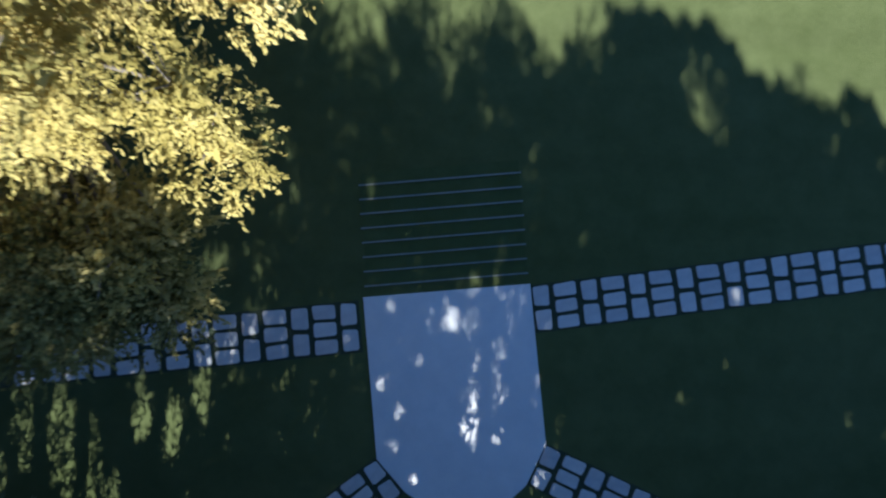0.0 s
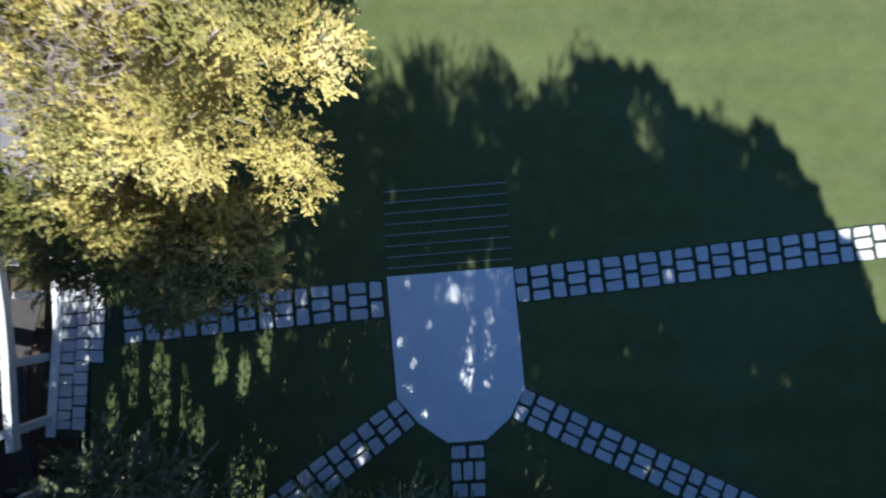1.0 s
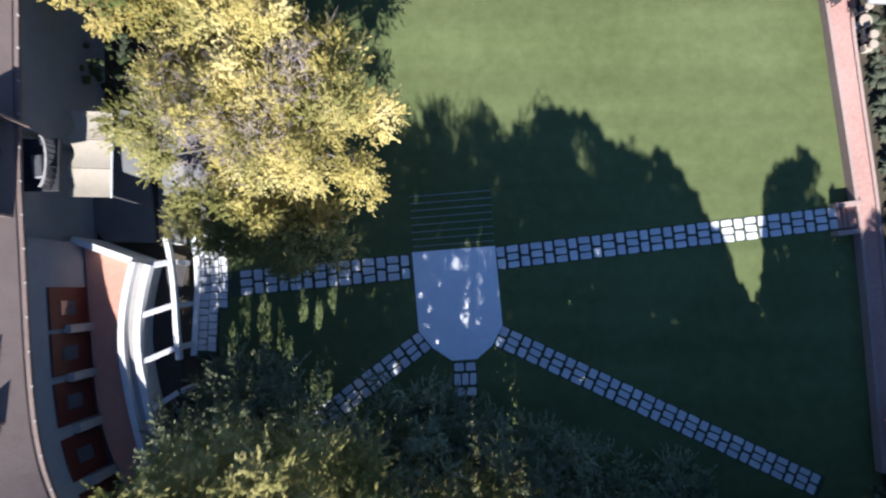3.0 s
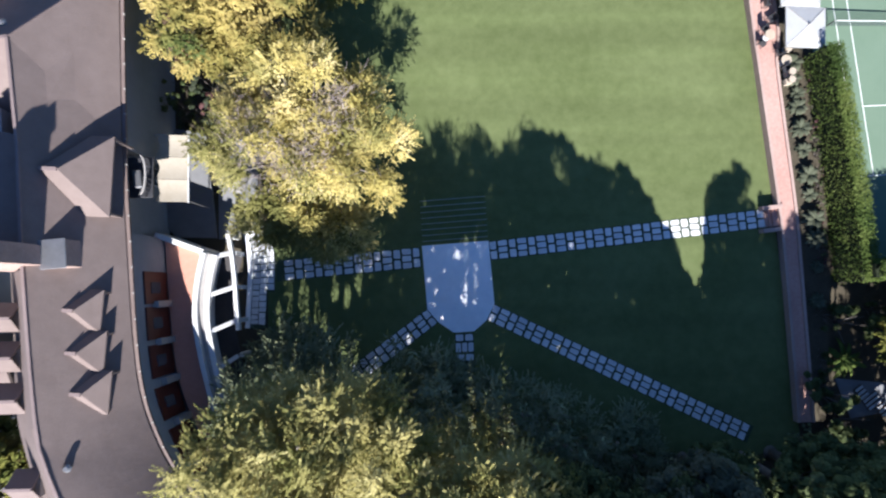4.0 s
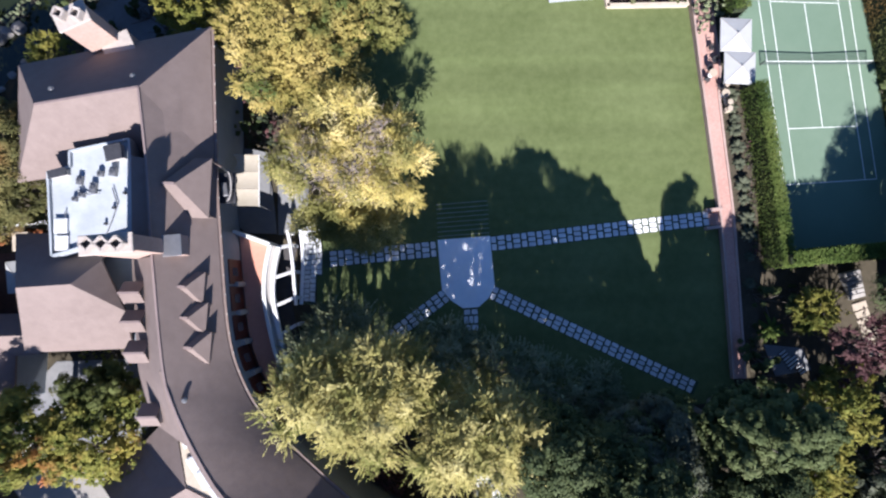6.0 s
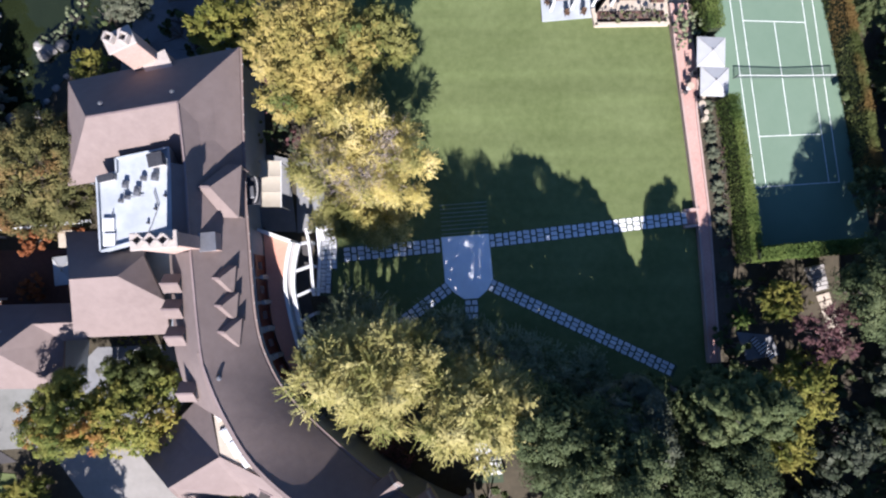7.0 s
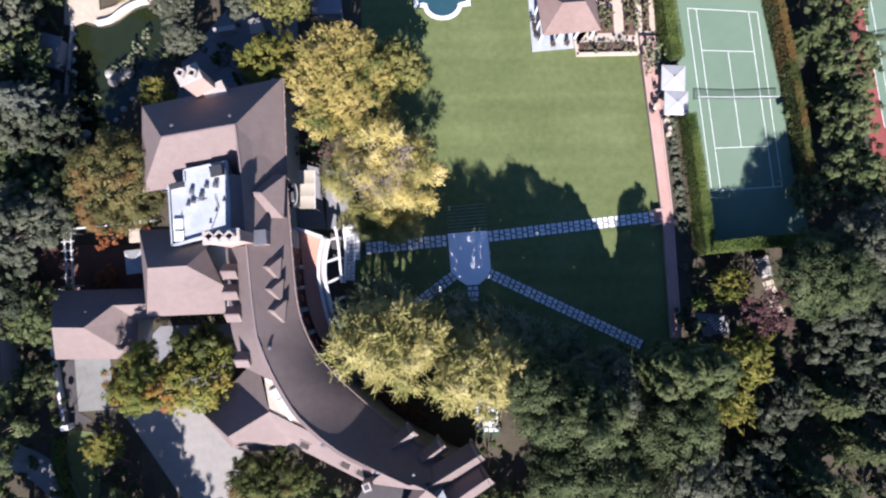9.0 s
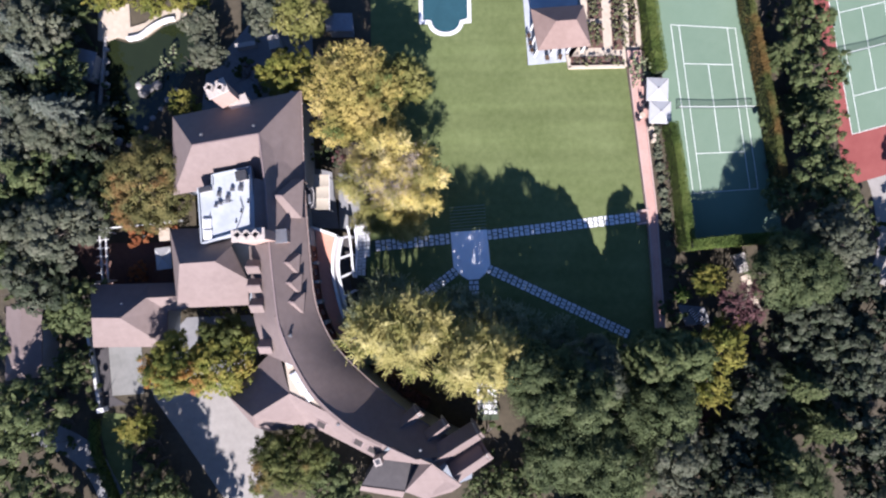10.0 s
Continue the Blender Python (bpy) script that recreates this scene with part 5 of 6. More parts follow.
part("outer_beam", ribbon(bmesh.new(), at_z(RING_IN, 2.45), at_z(RING_OUT, 2.45), 0.4), M_WHITE, TER, "white curved outer beam of the pergola")
for a, b in (((-15.85, -0.55), (-14.9, -0.3)), ((-16.1, -3.15), (-14.75, -2.65)), ((-16.05, -5.6), (-14.6, -4.95)), ((-15.6, -8.1), (-14.4, -7.3))):
    part("cross_beam", beam(bmesh.new(), (*a, 3.15), (*b, 2.42), 0.27, 0.3), M_WHITE, TER, "white cross beam")
    part("post", box(bmesh.new(), (b[0] + 0.1, b[1], 1.05), (0.28, 0.28, 2.0), 0, 0.02), M_WHITE, TER, "white square post")
part("post", box(bmesh.new(), (-15.2, 0.9, 1.05), (0.28, 0.28, 2.0), 0, 0.02), M_WHITE, TER, "white square post")
# floor colour is near-black to stand in for shade below the beams
part("lower_floor", ribbon(bmesh.new(), at_z(offset_line(PARAPET[:44], 0.31), 0.1), at_z([(x + 1.75, y - 0.1) for x, y in PARAPET[:44]], 0.1), 0.3), M_DARKROOF_SHADE, TER, "lower terrace floor coloured dark for the pergola's shade")

# curved apron of pale stones: a plain kerb band, then two rows of pavers
PAT = thing("stone_patio", (-14.0, -2, 0), "curved apron of pale stones with dark joints", "patio", kind="structure")
APRON = smooth_line([(-14.75, 1.5), (-14.65, 0.8), (-14.5, 0.0), (-14.4, -1.3), (-14.45, -2.6), (-14.6, -5.6)], 120)
part("bed", ribbon(bmesh.new(), at_z(APRON, 0.09), at_z(offset_line(APRON, 1.44), 0.09), 0.15), M_JOINT, PAT)
part("kerb_band", ribbon(bmesh.new(), at_z(APRON, 0.14), at_z(offset_line(APRON, 0.34), 0.14), 0.1), M_CONC, PAT, "plain pale stone band")
part("joint_bed", ribbon(bmesh.new(), at_z(offset_line(APRON[:76], 1.441), 0.09), at_z(offset_line(APRON[:76], 1.96), 0.09), 0.15), M_JOINT, PAT)
rng = random.Random(12)
for r in range(3):
    la, lb = offset_line(APRON, 0.39 + r * 0.52), offset_line(APRON, 0.86 + r * 0.52)
    i0 = 0
    while i0 < (68 if r == 2 else 112):
        i1 = min(i0 + rng.choice((6, 7, 8)), 119)
        jit = lambda: Vector((rng.uniform(-0.025, 0.025), rng.uniform(-0.025, 0.025), 0))
        q = [Vector((*la[i0], 0.13)) + jit(), Vector((*la[i1 - 1], 0.13)) + jit(), Vector((*lb[i1 - 1], 0.13)) + jit(), Vector((*lb[i0], 0.13)) + jit()]
        part("paver", slab(bmesh.new(), q, 0.1), M_PAVER, PAT)
        i0 = i1

# awning: three canvas panels that sag between the wall and a straight front rail
aw = thing("awning", (-17.7, 5, 0), "tan canvas awning with three sagging panels over the patio", "awning")
for k in range(3):
    y0, y1 = 2.95 + 1.48 * k, 2.95 + 1.48 * (k + 1) - 0.03
    back = [(-19.1 + 0.28 * math.sin(math.pi * f), y0 + (y1 - y0) * f, 4.9 - 0.14 * math.sin(math.pi * f)) for f in np.linspace(0, 1, 7)]
    rail = [(-17.1, y0 + (y1 - y0) * f, 4.5 - 0.05 * math.sin(math.pi * f)) for f in np.linspace(0, 1, 7)]
    part("panel", ribbon(bmesh.new(), back, rail, 0.04), M_TANCANVAS, aw)
part("front_rail", tube(bmesh.new(), (-17.07, 2.9, 4.48), (-17.07, 7.4, 4.48), 0.05, 0.05, 8), M_WHITE, aw, "white front rail")
for y in (3.05, 7.25):
    part("pole", tube(bmesh.new(), (-17.15, y, 0.28), (-17.15, y, 4.45), 0.05, 0.05, 8), M_METAL, aw)
    part("arm", tube(bmesh.new(), (-19.2, y, 4.85), (-17.1, y, 4.45), 0.035, 0.035, 6), M_METAL, aw)

# ---- plant on the roof deck ----
def ac_unit(x, y, w, d, h, turn=0):
    h *= 0.65
    u = thing("air_conditioner", (x, y, 10.75), "grey rooftop air conditioner with round fan", "air conditioner", "roof plant")
    part("casing", box(bmesh.new(), (x, y, 10.75 + h / 2), (w * 0.85, d * 0.85, h), turn, 0.03), M_METAL, u)
    part("fan_ring", tube(bmesh.new(), (x, y, 10.75 + h), (x, y, 10.85 + h), min(w, d) * 0.4, min(w, d) * 0.38, 16), M_METAL, u)
    for k in range(3):
        part("fan_blade", box(bmesh.new(), (x, y, 10.87 + h), (min(w, d) * 0.7, 0.09, 0.03), turn + 60 * k), M_METAL, u)
    return u


for a in ((-28.7, 4.3, 0.5, 0.8, 0.6), (-27.7, 3.7, 0.55, 1.0, 0.6), (-28.6, 3.2, 0.6, 0.45, 0.5), (-27.2, 4.8, 0.55, 0.55, 0.45), (-26.2, 4.9, 0.6, 0.8, 0.7), (-29.1, 2.9, 0.45, 0.45, 0.4)):
    ac_unit(*a, -8)
for pts in (((-28.9, 3.6), (-28.0, 3.2), (-27.2, 3.3)), ((-26.3, 3.7), (-25.9, 2.4), (-26.4, 0.9), (-26.9, -0.3)), ((-29.8, 2.0), (-29.7, 0.6))):
    bm = bmesh.new()
    for a, b in zip(pts, pts[1:]):
        tube(bm, (*a, 10.95), (*b, 10.95), 0.045, 0.045, 6)
    solo("duct_pipe", bm, M_METAL, "dark insulated pipe run on the flat roof", "pipe", group="roof plant")
for x, y in ((-25.4, 3.3), (-26.2, 2.2), (-26.8, 1.0), (-27.3, -0.4)):
    solo("roof_drain", tube(bmesh.new(), (x, y, 10.74), (x, y, 11.05), 0.13, 0.1, 8), M_DARKMETAL, "small dark pipe standing on the flat roof", "vent", group="roof plant")
for x, y, w, d, h in ((-26.0, 6.3, 1.2, 1.1, 0.7), (-30.2, 4.8, 1.3, 0.5, 0.6)):
    hs = thing("roof_hatch", (x, y, 10.75), "dark-topped box on the flat roof", "hatch", "roof plant")
    part("curb", box(bmesh.new(), (x, y, 10.75 + h / 2), (w, d, h), 12, 0.03), M_STONEW, hs)
    part("lid", box(bmesh.new(), (x, y, 10.8 + h), (w + 0.1, d + 0.1, 0.1), 12, 0.02), M_DARKMETAL, hs)
for x, y in ((-30.1, 0.9), (-30.0, -0.4)):
    sk = thing("roof_skylight", (x, y, 10.75), "white framed skylight on the flat roof", "skylight", "roof plant")
    part("frame", box(bmesh.new(), (x, y, 10.9), (1.0, 1.1, 0.3), 0, 0.03), M_WHITE, sk)
    part("pane", box(bmesh.new(), (x, y, 11.06), (0.75, 0.85, 0.04)), M_SKYLIGHT, sk)


# ---- hedges ----
hedge("hedge", "tall clipped green hedge beside the tennis court", [(27.0, 13.6), (27.6, 9.5), (28.2, 4.0), (28.65, -1.0), (28.75, -3.0)], 1.05, 3.6, F_HEDGE, 11, per=900, leaf=0.14)
hedge("hedge", "tall clipped hedge between rose garden and court", [(24.3, 36), (24.9, 29), (25.5, 23.5), (25.9, 20.4)], 1.6, 3.2, F_HEDGE, 12, per=800, leaf=0.15)
hedge("hedge", "low hedge behind the court baseline", [(28.6, -2.3), (32, -2.0), (36.6, -1.7), (39.6, -1.5)], 1.2, 4.8, F_HEDGE, 13, per=800, leaf=0.2)
hedge("hedge", "dark clipped hedge on the far side of the court", [(37.2, 38), (37.9, 29), (39.3, 21), (40.5, 12), (41.3, 5)], 0.7, 3.4, F_GREEN, 14, per=640, leaf=0.17)
hedge("hedge", "ragged dark hedge by the drive", [(-48.2, -23.2), (-48.2, -27), (-46.8, -30.5), (-45.0, -35)], 0.9, 1.2, F_HEDGE, 15, per=240, leaf=0.2)

hedge("hedge", "low purple-brown hedge along the curved wing", [(-12.6, -15.9), (-10.6, -18.0), (-8.2, -20.2), (-5.2, -22.2)], 1.3, 1.5, F_PURPLE, 16, per=300, leaf=0.17)

# ---- plants along the brick walk ----
cy = cycad("cycad", "grey-green cycad rosette in a mulched bed", 0.85, F_GREY, 3)
spots = [(25.60, 12.0, 0.9), (25.85, 9.9, 1.0), (26.00, 8.3, 1.05), (26.15, 6.7, 0.85), (26.40, 4.8, 1.1), (26.50, 3.4, 0.8), (26.65, 1.6, 1.15), (26.75, 0.2, 1.1), (26.80, -1.9, 0.7), (26.60, -4.4, 0.9), (25.90, 10.9, 0.8)]
cy.matrix_basis = pose(25.7, 13.2, 0.4)
for k, (x, y, s) in enumerate(spots):
    put(cy, x, y, 0.4, s, 47 * k)
fan = cycad("cycad", "bright green fan of long fronds under the trees", 1.7, F_HEDGE, 5, 14)
fan.matrix_basis = pose(28.4, -8.6, 0.1)
for k in range(14):
    bush("bed_shrub", "small dark shrub in the planting bed", 0.6, 0.6, (F_DARK, F_PURPLE, F_DARK)[k % 3], 40 + k, 420, 0.13, (27.1 + 0.03 * (k % 5), 13.2 - 1.15 * k, 0.4), "bed shrubs")

for k, (x, y) in enumerate(((-18.3, 10.2), (-17.0, 9.4), (-15.6, 9.9), (-17.9, 12.0), (-16.2, 11.6), (-18.4, 14.0), (-16.8, 13.8), (-15.0, 12.0), (-19.0, 15.8))):
    bush("bed_shrub", "tall dark shrub between house and trees", 1.35, 4.0, (F_DARK, F_DEEPSHADE, F_PURPLE)[k % 3], 90 + k, 1700, 0.2, (x - 0.4, y, 0.0), "bed shrubs")

# ---- parasols at the court side ----
def parasol(x, y, z, w, d, turn, seed):
    p = thing("parasol", (x, y, 0.0), "square white canvas parasol on a pole", "parasol", "court-side parasols")
    part("pole", tube(bmesh.new(), (x, y, 0.0), (x, y, z + 0.41), 0.035, 0.03, 8), M_WOOD, p)
    part("foot", box(bmesh.new(), (x, y, 0.62), (0.6, 0.6, 0.12), turn, 0.02), M_DARKMETAL, p)
    m = pose(x, y, 0, 0, 0, turn)
    c = [m @ Vector(q) for q in ((-w / 2, -d / 2, z), (w / 2, -d / 2, z), (w / 2, d / 2, z), (-w / 2, d / 2, z))]
    top = m @ Vector((0, 0, z + 0.45))
    for k in range(4):
        a, b = c[k], c[(k + 1) % 4]
        part("canopy_panel", slab(bmesh.new(), [a, b, top], 0.02), M_CANVAS, p)
        part("valance", slab(bmesh.new(), [a, b, b - Vector((0, 0, 0.16)), a - Vector((0, 0, 0.16))], 0.01), M_CANVAS, p)
        part("seam", tube(bmesh.new(), a + Vector((0, 0, 0.01)), top + Vector((0, 0, 0.01)), 0.016, 0.016, 4), M_TANCANVAS, p)
        part("rib", tube(bmesh.new(), a - Vector((0, 0, 0.03)), top - Vector((0, 0, 0.05)), 0.012, 0.012, 4), M_WOOD, p)
    part("finial", tube(bmesh.new(), top, top + Vector((0, 0, 0.16)), 0.09, 0.03, 10), M_STONEW, p)
    return p


parasol(25.4, 18.1, 2.6, 2.85, 3.05, -3, 1)
parasol(25.65, 15.1, 2.55, 2.85, 2.95, -3, 2)
parasol(-38.6, -2.7, 2.6, 2.0, 2.8, 6, 3)


def chair(x, y, z, turn, mat=None, label="dark metal garden chair", group="terrace chairs"):
    c = thing("garden_chair", (x, y, z), label, "chair", group)
    m = pose(x, y, z, 0, 0, turn)
    mat = mat or M_DARKMETAL

    def bx(name, at, s):
        part(name, box(bmesh.new(), m @ Vector(at), s, turn, 0.01), mat, c)
    bx("seat", (0, 0, 0.43), (0.48, 0.48, 0.05))
    bx("backrest", (0, 0.23, 0.70), (0.46, 0.05, 0.5))
    for dx in (-0.2, 0.2):
        for dy in (-0.2, 0.2):
            bx("leg", (dx, dy, 0.21), (0.05, 0.05, 0.42))
        bx("armrest", (dx * 1.15, 0, 0.62), (0.06, 0.45, 0.04))
    return c


for x, y, t in ((23.60, 15.6, 40), (23.30, 14.6, 150), (24.10, 16.4, -60), (23.80, 17.6, 100), (24.60, 13.9, 200), (25.00, 12.6, 20)):
    chair(x, y, 0.55, t)
for x, y in ((23.80, 15.1), (24.90, 13.2)):
    tb = thing("garden_table", (x, y, 0.55), "small round stone garden table", "table", "terrace tables")
    part("tabletop", tube(bmesh.new(), (x, y, 1.24), (x, y, 1.28), 0.38, 0.38, 20), M_TAN, tb)
    part("leg", tube(bmesh.new(), (x, y, 0.55), (x, y, 1.24), 0.05, 0.04, 8), M_WHITE, tb)
    part("foot", tube(bmesh.new(), (x, y, 0.55), (x, y, 0.6), 0.25, 0.2, 12), M_WHITE, tb)
for x, y in ((25.00, 14.0), (25.15, 11.7), (25.20, 12.3)):
    u = thing("stone_urn", (x, y, 0.55), "pale stone urn on a plinth beside the walk", "urn", "stone urns")
    part("plinth", box(bmesh.new(), (x, y, 0.8), (0.45, 0.45, 0.5), 8, 0.03), M_TAN, u)
    part("bowl", tube(bmesh.new(), (x, y, 1.05), (x, y, 1.5), 0.14, 0.26, 14), M_TAN, u)

# ---- rose garden and pavilion ----
bm = prism(bmesh.new(), [(14.5, 21.85), (22.6, 22.0), (24.3, 25), (24.0, 40), (16.2, 40), (16.0, 28), (14.4, 24)], -0.1, 0.08)
solo("rose_garden_gravel", bm, M_TAN, "pale gravel paths of the rose garden", "path", "structure")
bm = bmesh.new()
beam(bm, (14.4, 21.9, 0.55), (22.0, 21.95, 0.55), 0.35, 0.6)
beam(bm, (14.5, 21.8, 0.55), (14.2, 23.6, 0.55), 0.35, 0.6)
solo("garden_wall", bm, M_TAN, "low sandstone wall round the rose garden", "wall", "structure")
for k, (x0, y0, x1, y1) in enumerate(((17.1, 24.6, 19.2, 27.9), (17.2, 28.6, 19.1, 34), (20.4, 24.3, 21.8, 34), (22.7, 24.8, 23.6, 34), (14.8, 22.3, 21.8, 23.4))):
    bm = prism(bmesh.new(), [(x0, y0), (x1, y0), (x1 - 0.1, y1), (x0 - 0.1, y1)], 0, 0.16)
    solo("rose_bed", bm, M_MULCH, "mulched rose bed", "flower bed", "structure")
    rng = random.Random(k)
    n = 0
    y = y0 + 0.35
    while y < y1 - 0.2:
        x = x0 + 0.35
        while x < x1 - 0.1:
            if n == 0:
                rb = bush("rose_bush", "rose bush with pale blooms", 0.45, 0.8, F_ROSE, 70 + k, 300, 0.17, (0, 0, 0), "rose bushes")
                rb.matrix_basis = pose(x, y, 0.15)
            else:
                put(rb, x + rng.uniform(-0.2, 0.2), y + rng.uniform(-0.2, 0.2), 0.15, rng.uniform(1.0, 1.9), rng.uniform(0, 360))
            n += 1
            x += 0.85
        y += 0.85

PV = thing("pavilion", (12.5, 25.5, 0), "garden pavilion with hipped brown roof and white columns", "pavilion")
part("platform", prism(bmesh.new(), [(9.0, 22.4), (14.3, 22.8), (14.6, 24.5), (16.0, 25), (15.8, 36), (8.3, 36)], -0.1, 0.18), M_DECK, PV, "white stone platform")
C_, D_ = (16.7, 23.7, 3.4), (9.8, 23.2, 3.4)
r0, r1 = (11.9, 26.3, 5.2), (14.5, 26.45, 5.2)
A, B = (9.0, 28.7, 3.4), (15.9, 29.1, 3.4)
M_PROOF = surface("tan_shingle", (0.150, 0.106, 0.088), (0.215, 0.158, 0.132), scale=1.5, rough=0.92, bump=0.35, fine=14, patch=0.3)
for pn in ([D_, C_, r1, r0], [C_, B, r1], [B, A, r0, r1], [A, D_, r0]):
    part("roof", slab(bmesh.new(), pn, 0.14), M_PROOF, PV)
for x, y in ((9.9, 23.6), (12.1, 23.8), (14.2, 23.95), (16.2, 24.1), (9.5, 27.2), (15.7, 27.6), (16.0, 25.8), (9.7, 25.4)):
    part("column", tube(bmesh.new(), (x, y, 0.15), (x, y, 3.3), 0.17, 0.14, 12), M_WHITE, PV)
part("back_wall", box(bmesh.new(), (12.8, 27.6, 1.7), (6.0, 0.25, 3.2), 3), M_STUCCO, PV)
for x, y, t in ((9.3, 25.2, 80), (9.5, 24.2, 130), (11.5, 23.1, 10), (13.2, 23.2, -20), (9.1, 26.2, 60)):
    chair(x, y, 0.18, t, M_WOOD, "dark wooden armchair on the pavilion terrace", "pavilion chairs")

# ---- small built things on the west side ----
pg = thing("courtyard_pergola", (-46.5, -2, 0), "white timber pergola round a dark courtyard", "pergola")
for a, b in (((-46.9, 1.7, 2.5), (-46.4, -5.8, 2.5)), ((-46.1, 0.9, 2.5), (-45.7, -5.6, 2.5)), ((-47.0, 1.2, 2.5), (-38.4, 1.9, 2.5)), ((-46.5, -5.7, 2.5), (-47.6, -5.8, 2.5))):
    part("beam", beam(bmesh.new(), a, b, 0.16, 0.2), M_WHITE, pg)
for k in range(7):
    y = 0.8 - k * 1.05
    part("rafter", beam(bmesh.new(), (-47.1, y, 2.6), (-45.6, y + 0.1, 2.6), 0.09, 0.12), M_WHITE, pg)
for x, y in ((-46.8, 1.5), (-46.4, -5.6), (-45.75, -5.4), (-38.6, 1.8), (-42.5, 1.5), (-46.0, 0.8)):
    part("post", tube(bmesh.new(), (x, y, 0), (x, y, 2.4), 0.09, 0.09, 8), M_WHITE, pg)
cw = thing("courtyard_wall", (-38, 0, 0), "tan rendered courtyard wall with white coping", "wall", kind="structure")
part("body", box(bmesh.new(), (-38.6, 0.4, 1.2), (1.4, 1.6, 2.4), 4, 0.02), M_TAN, cw)
part("coping", box(bmesh.new(), (-37.6, 2.0, 2.4), (3.0, 0.3, 0.25), 4, 0.02), M_WHITE, cw)
sh = thing("garden_shed", (-49, 23, 0), "small grey-roofed garden shed under trees", "shed")
part("wall", box(bmesh.new(), (-48.9, 22.6, 1.1), (1.7, 3.4, 2.2), -12), M_STONEW, sh)
part("roof", box(bmesh.new(), (-48.9, 22.6, 2.35), (2.2, 3.9, 0.16), -12, 0.02, Matrix.Rotation(radians(14), 4, "Y")), M_METAL, sh)
nh = thing("neighbour_house", (-55, -16, 0), "small brown-roofed house among trees", "house")
part("wall", prism(bmesh.new(), [(-57.4, -16.9), (-53.3, -16.9), (-53.3, -8.6), (-57.4, -8.6)], 0, 3.6), M_STUCCO, nh)
RA, RB = (-54.9, -8.4, 5.4), (-54.9, -14.2, 5.4)
part("roof_slope", slab(bmesh.new(), [RA, RB, (-53.0, -17.2, 4.2), (-53.0, -8.4, 4.2)], 0.2), M_ROOF, nh)
part("roof_slope", slab(bmesh.new(), [RB, RA, (-57.9, -8.4, 3.5), (-57.9, -17.7, 3.5)], 0.2), M_ROOF, nh)
part("roof_hip", slab(bmesh.new(), [RB, (-57.9, -17.7, 3.5), (-53.0, -17.2, 4.2)], 0.2), M_ROOF, nh)
rng = random.Random(4)
for k, p in enumerate(shore[:34:2]):
    bm = bmesh.new()
    bmesh.ops.create_icosphere(bm, subdivisions=2, radius=1.0)
    s = rng.uniform(0.3, 0.62)
    for v in bm.verts:
        v.co = Vector((v.co.x * s, v.co.y * s * rng.uniform(0.8, 1.1), v.co.z * s * 0.55)) * (1 + 0.25 * noise.noise(v.co * 1.7 + Vector((k, 0, 0))))
        v.co += Vector((p[0], p[1], 0.1))
    solo("shore_rock", bm, M_ROCK, "rough grey boulder on the pond shore", "rock", group="shore rocks")
for k, (x, y) in enumerate(((-42.6, 20.3), (-41.6, 20.0), (-42.2, 19.4), (-40.4, 20.4))):
    bm = bmesh.new()
    bmesh.ops.create_icosphere(bm, subdivisions=2, radius=1.0)
    for v in bm.verts:
        v.co = Vector((v.co.x * 0.7, v.co.y * 0.6, v.co.z * 0.7)) * (1 + 0.3 * noise.noise(v.co * 1.4 + Vector((k * 3, 5, 0)))) + Vector((x, y, 0.25))
    solo("pond_rock", bm, M_ROCK, "pale boulder on the pond islet", "rock", group="pond rocks")
tbl = thing("patio_table", (-15.0, 4.8, 0.06), "round pale stone patio table", "table")
part("tabletop", tube(bmesh.new(), (-15.0, 4.8, 0.74), (-15.0, 4.8, 0.79), 0.75, 0.75, 24), M_STONEW, tbl)
part("leg", tube(bmesh.new(), (-15.0, 4.8, 0.06), (-15.0, 4.8, 0.75), 0.07, 0.06, 8), M_STONEW, tbl)
part("foot", tube(bmesh.new(), (-15.0, 4.8, 0.06), (-15.0, 4.8, 0.12), 0.35, 0.3, 14), M_STONEW, tbl)
sw = thing("garden_steps", (36.4, -4.5, 0), "pale stone garden steps and path beside the court", "steps", kind="structure")
for k in range(6):
    part("step", box(bmesh.new(), (36.0 + 0.16 * k, -3.6 - 0.42 * k, 0.5 - 0.07 * k), (1.5, 0.36, 1.0 - 0.14 * k), 14, 0.02), M_STONEW, sw)
for k in range(7):
    part("slab", box(bmesh.new(), (37.1 + 0.22 * k, -6.6 - 0.72 * k, 0.05), (1.35 - 0.1 * (k % 2), 0.66, 0.12), 17 + 3 * (k % 3), 0.02), M_TAN, sw)

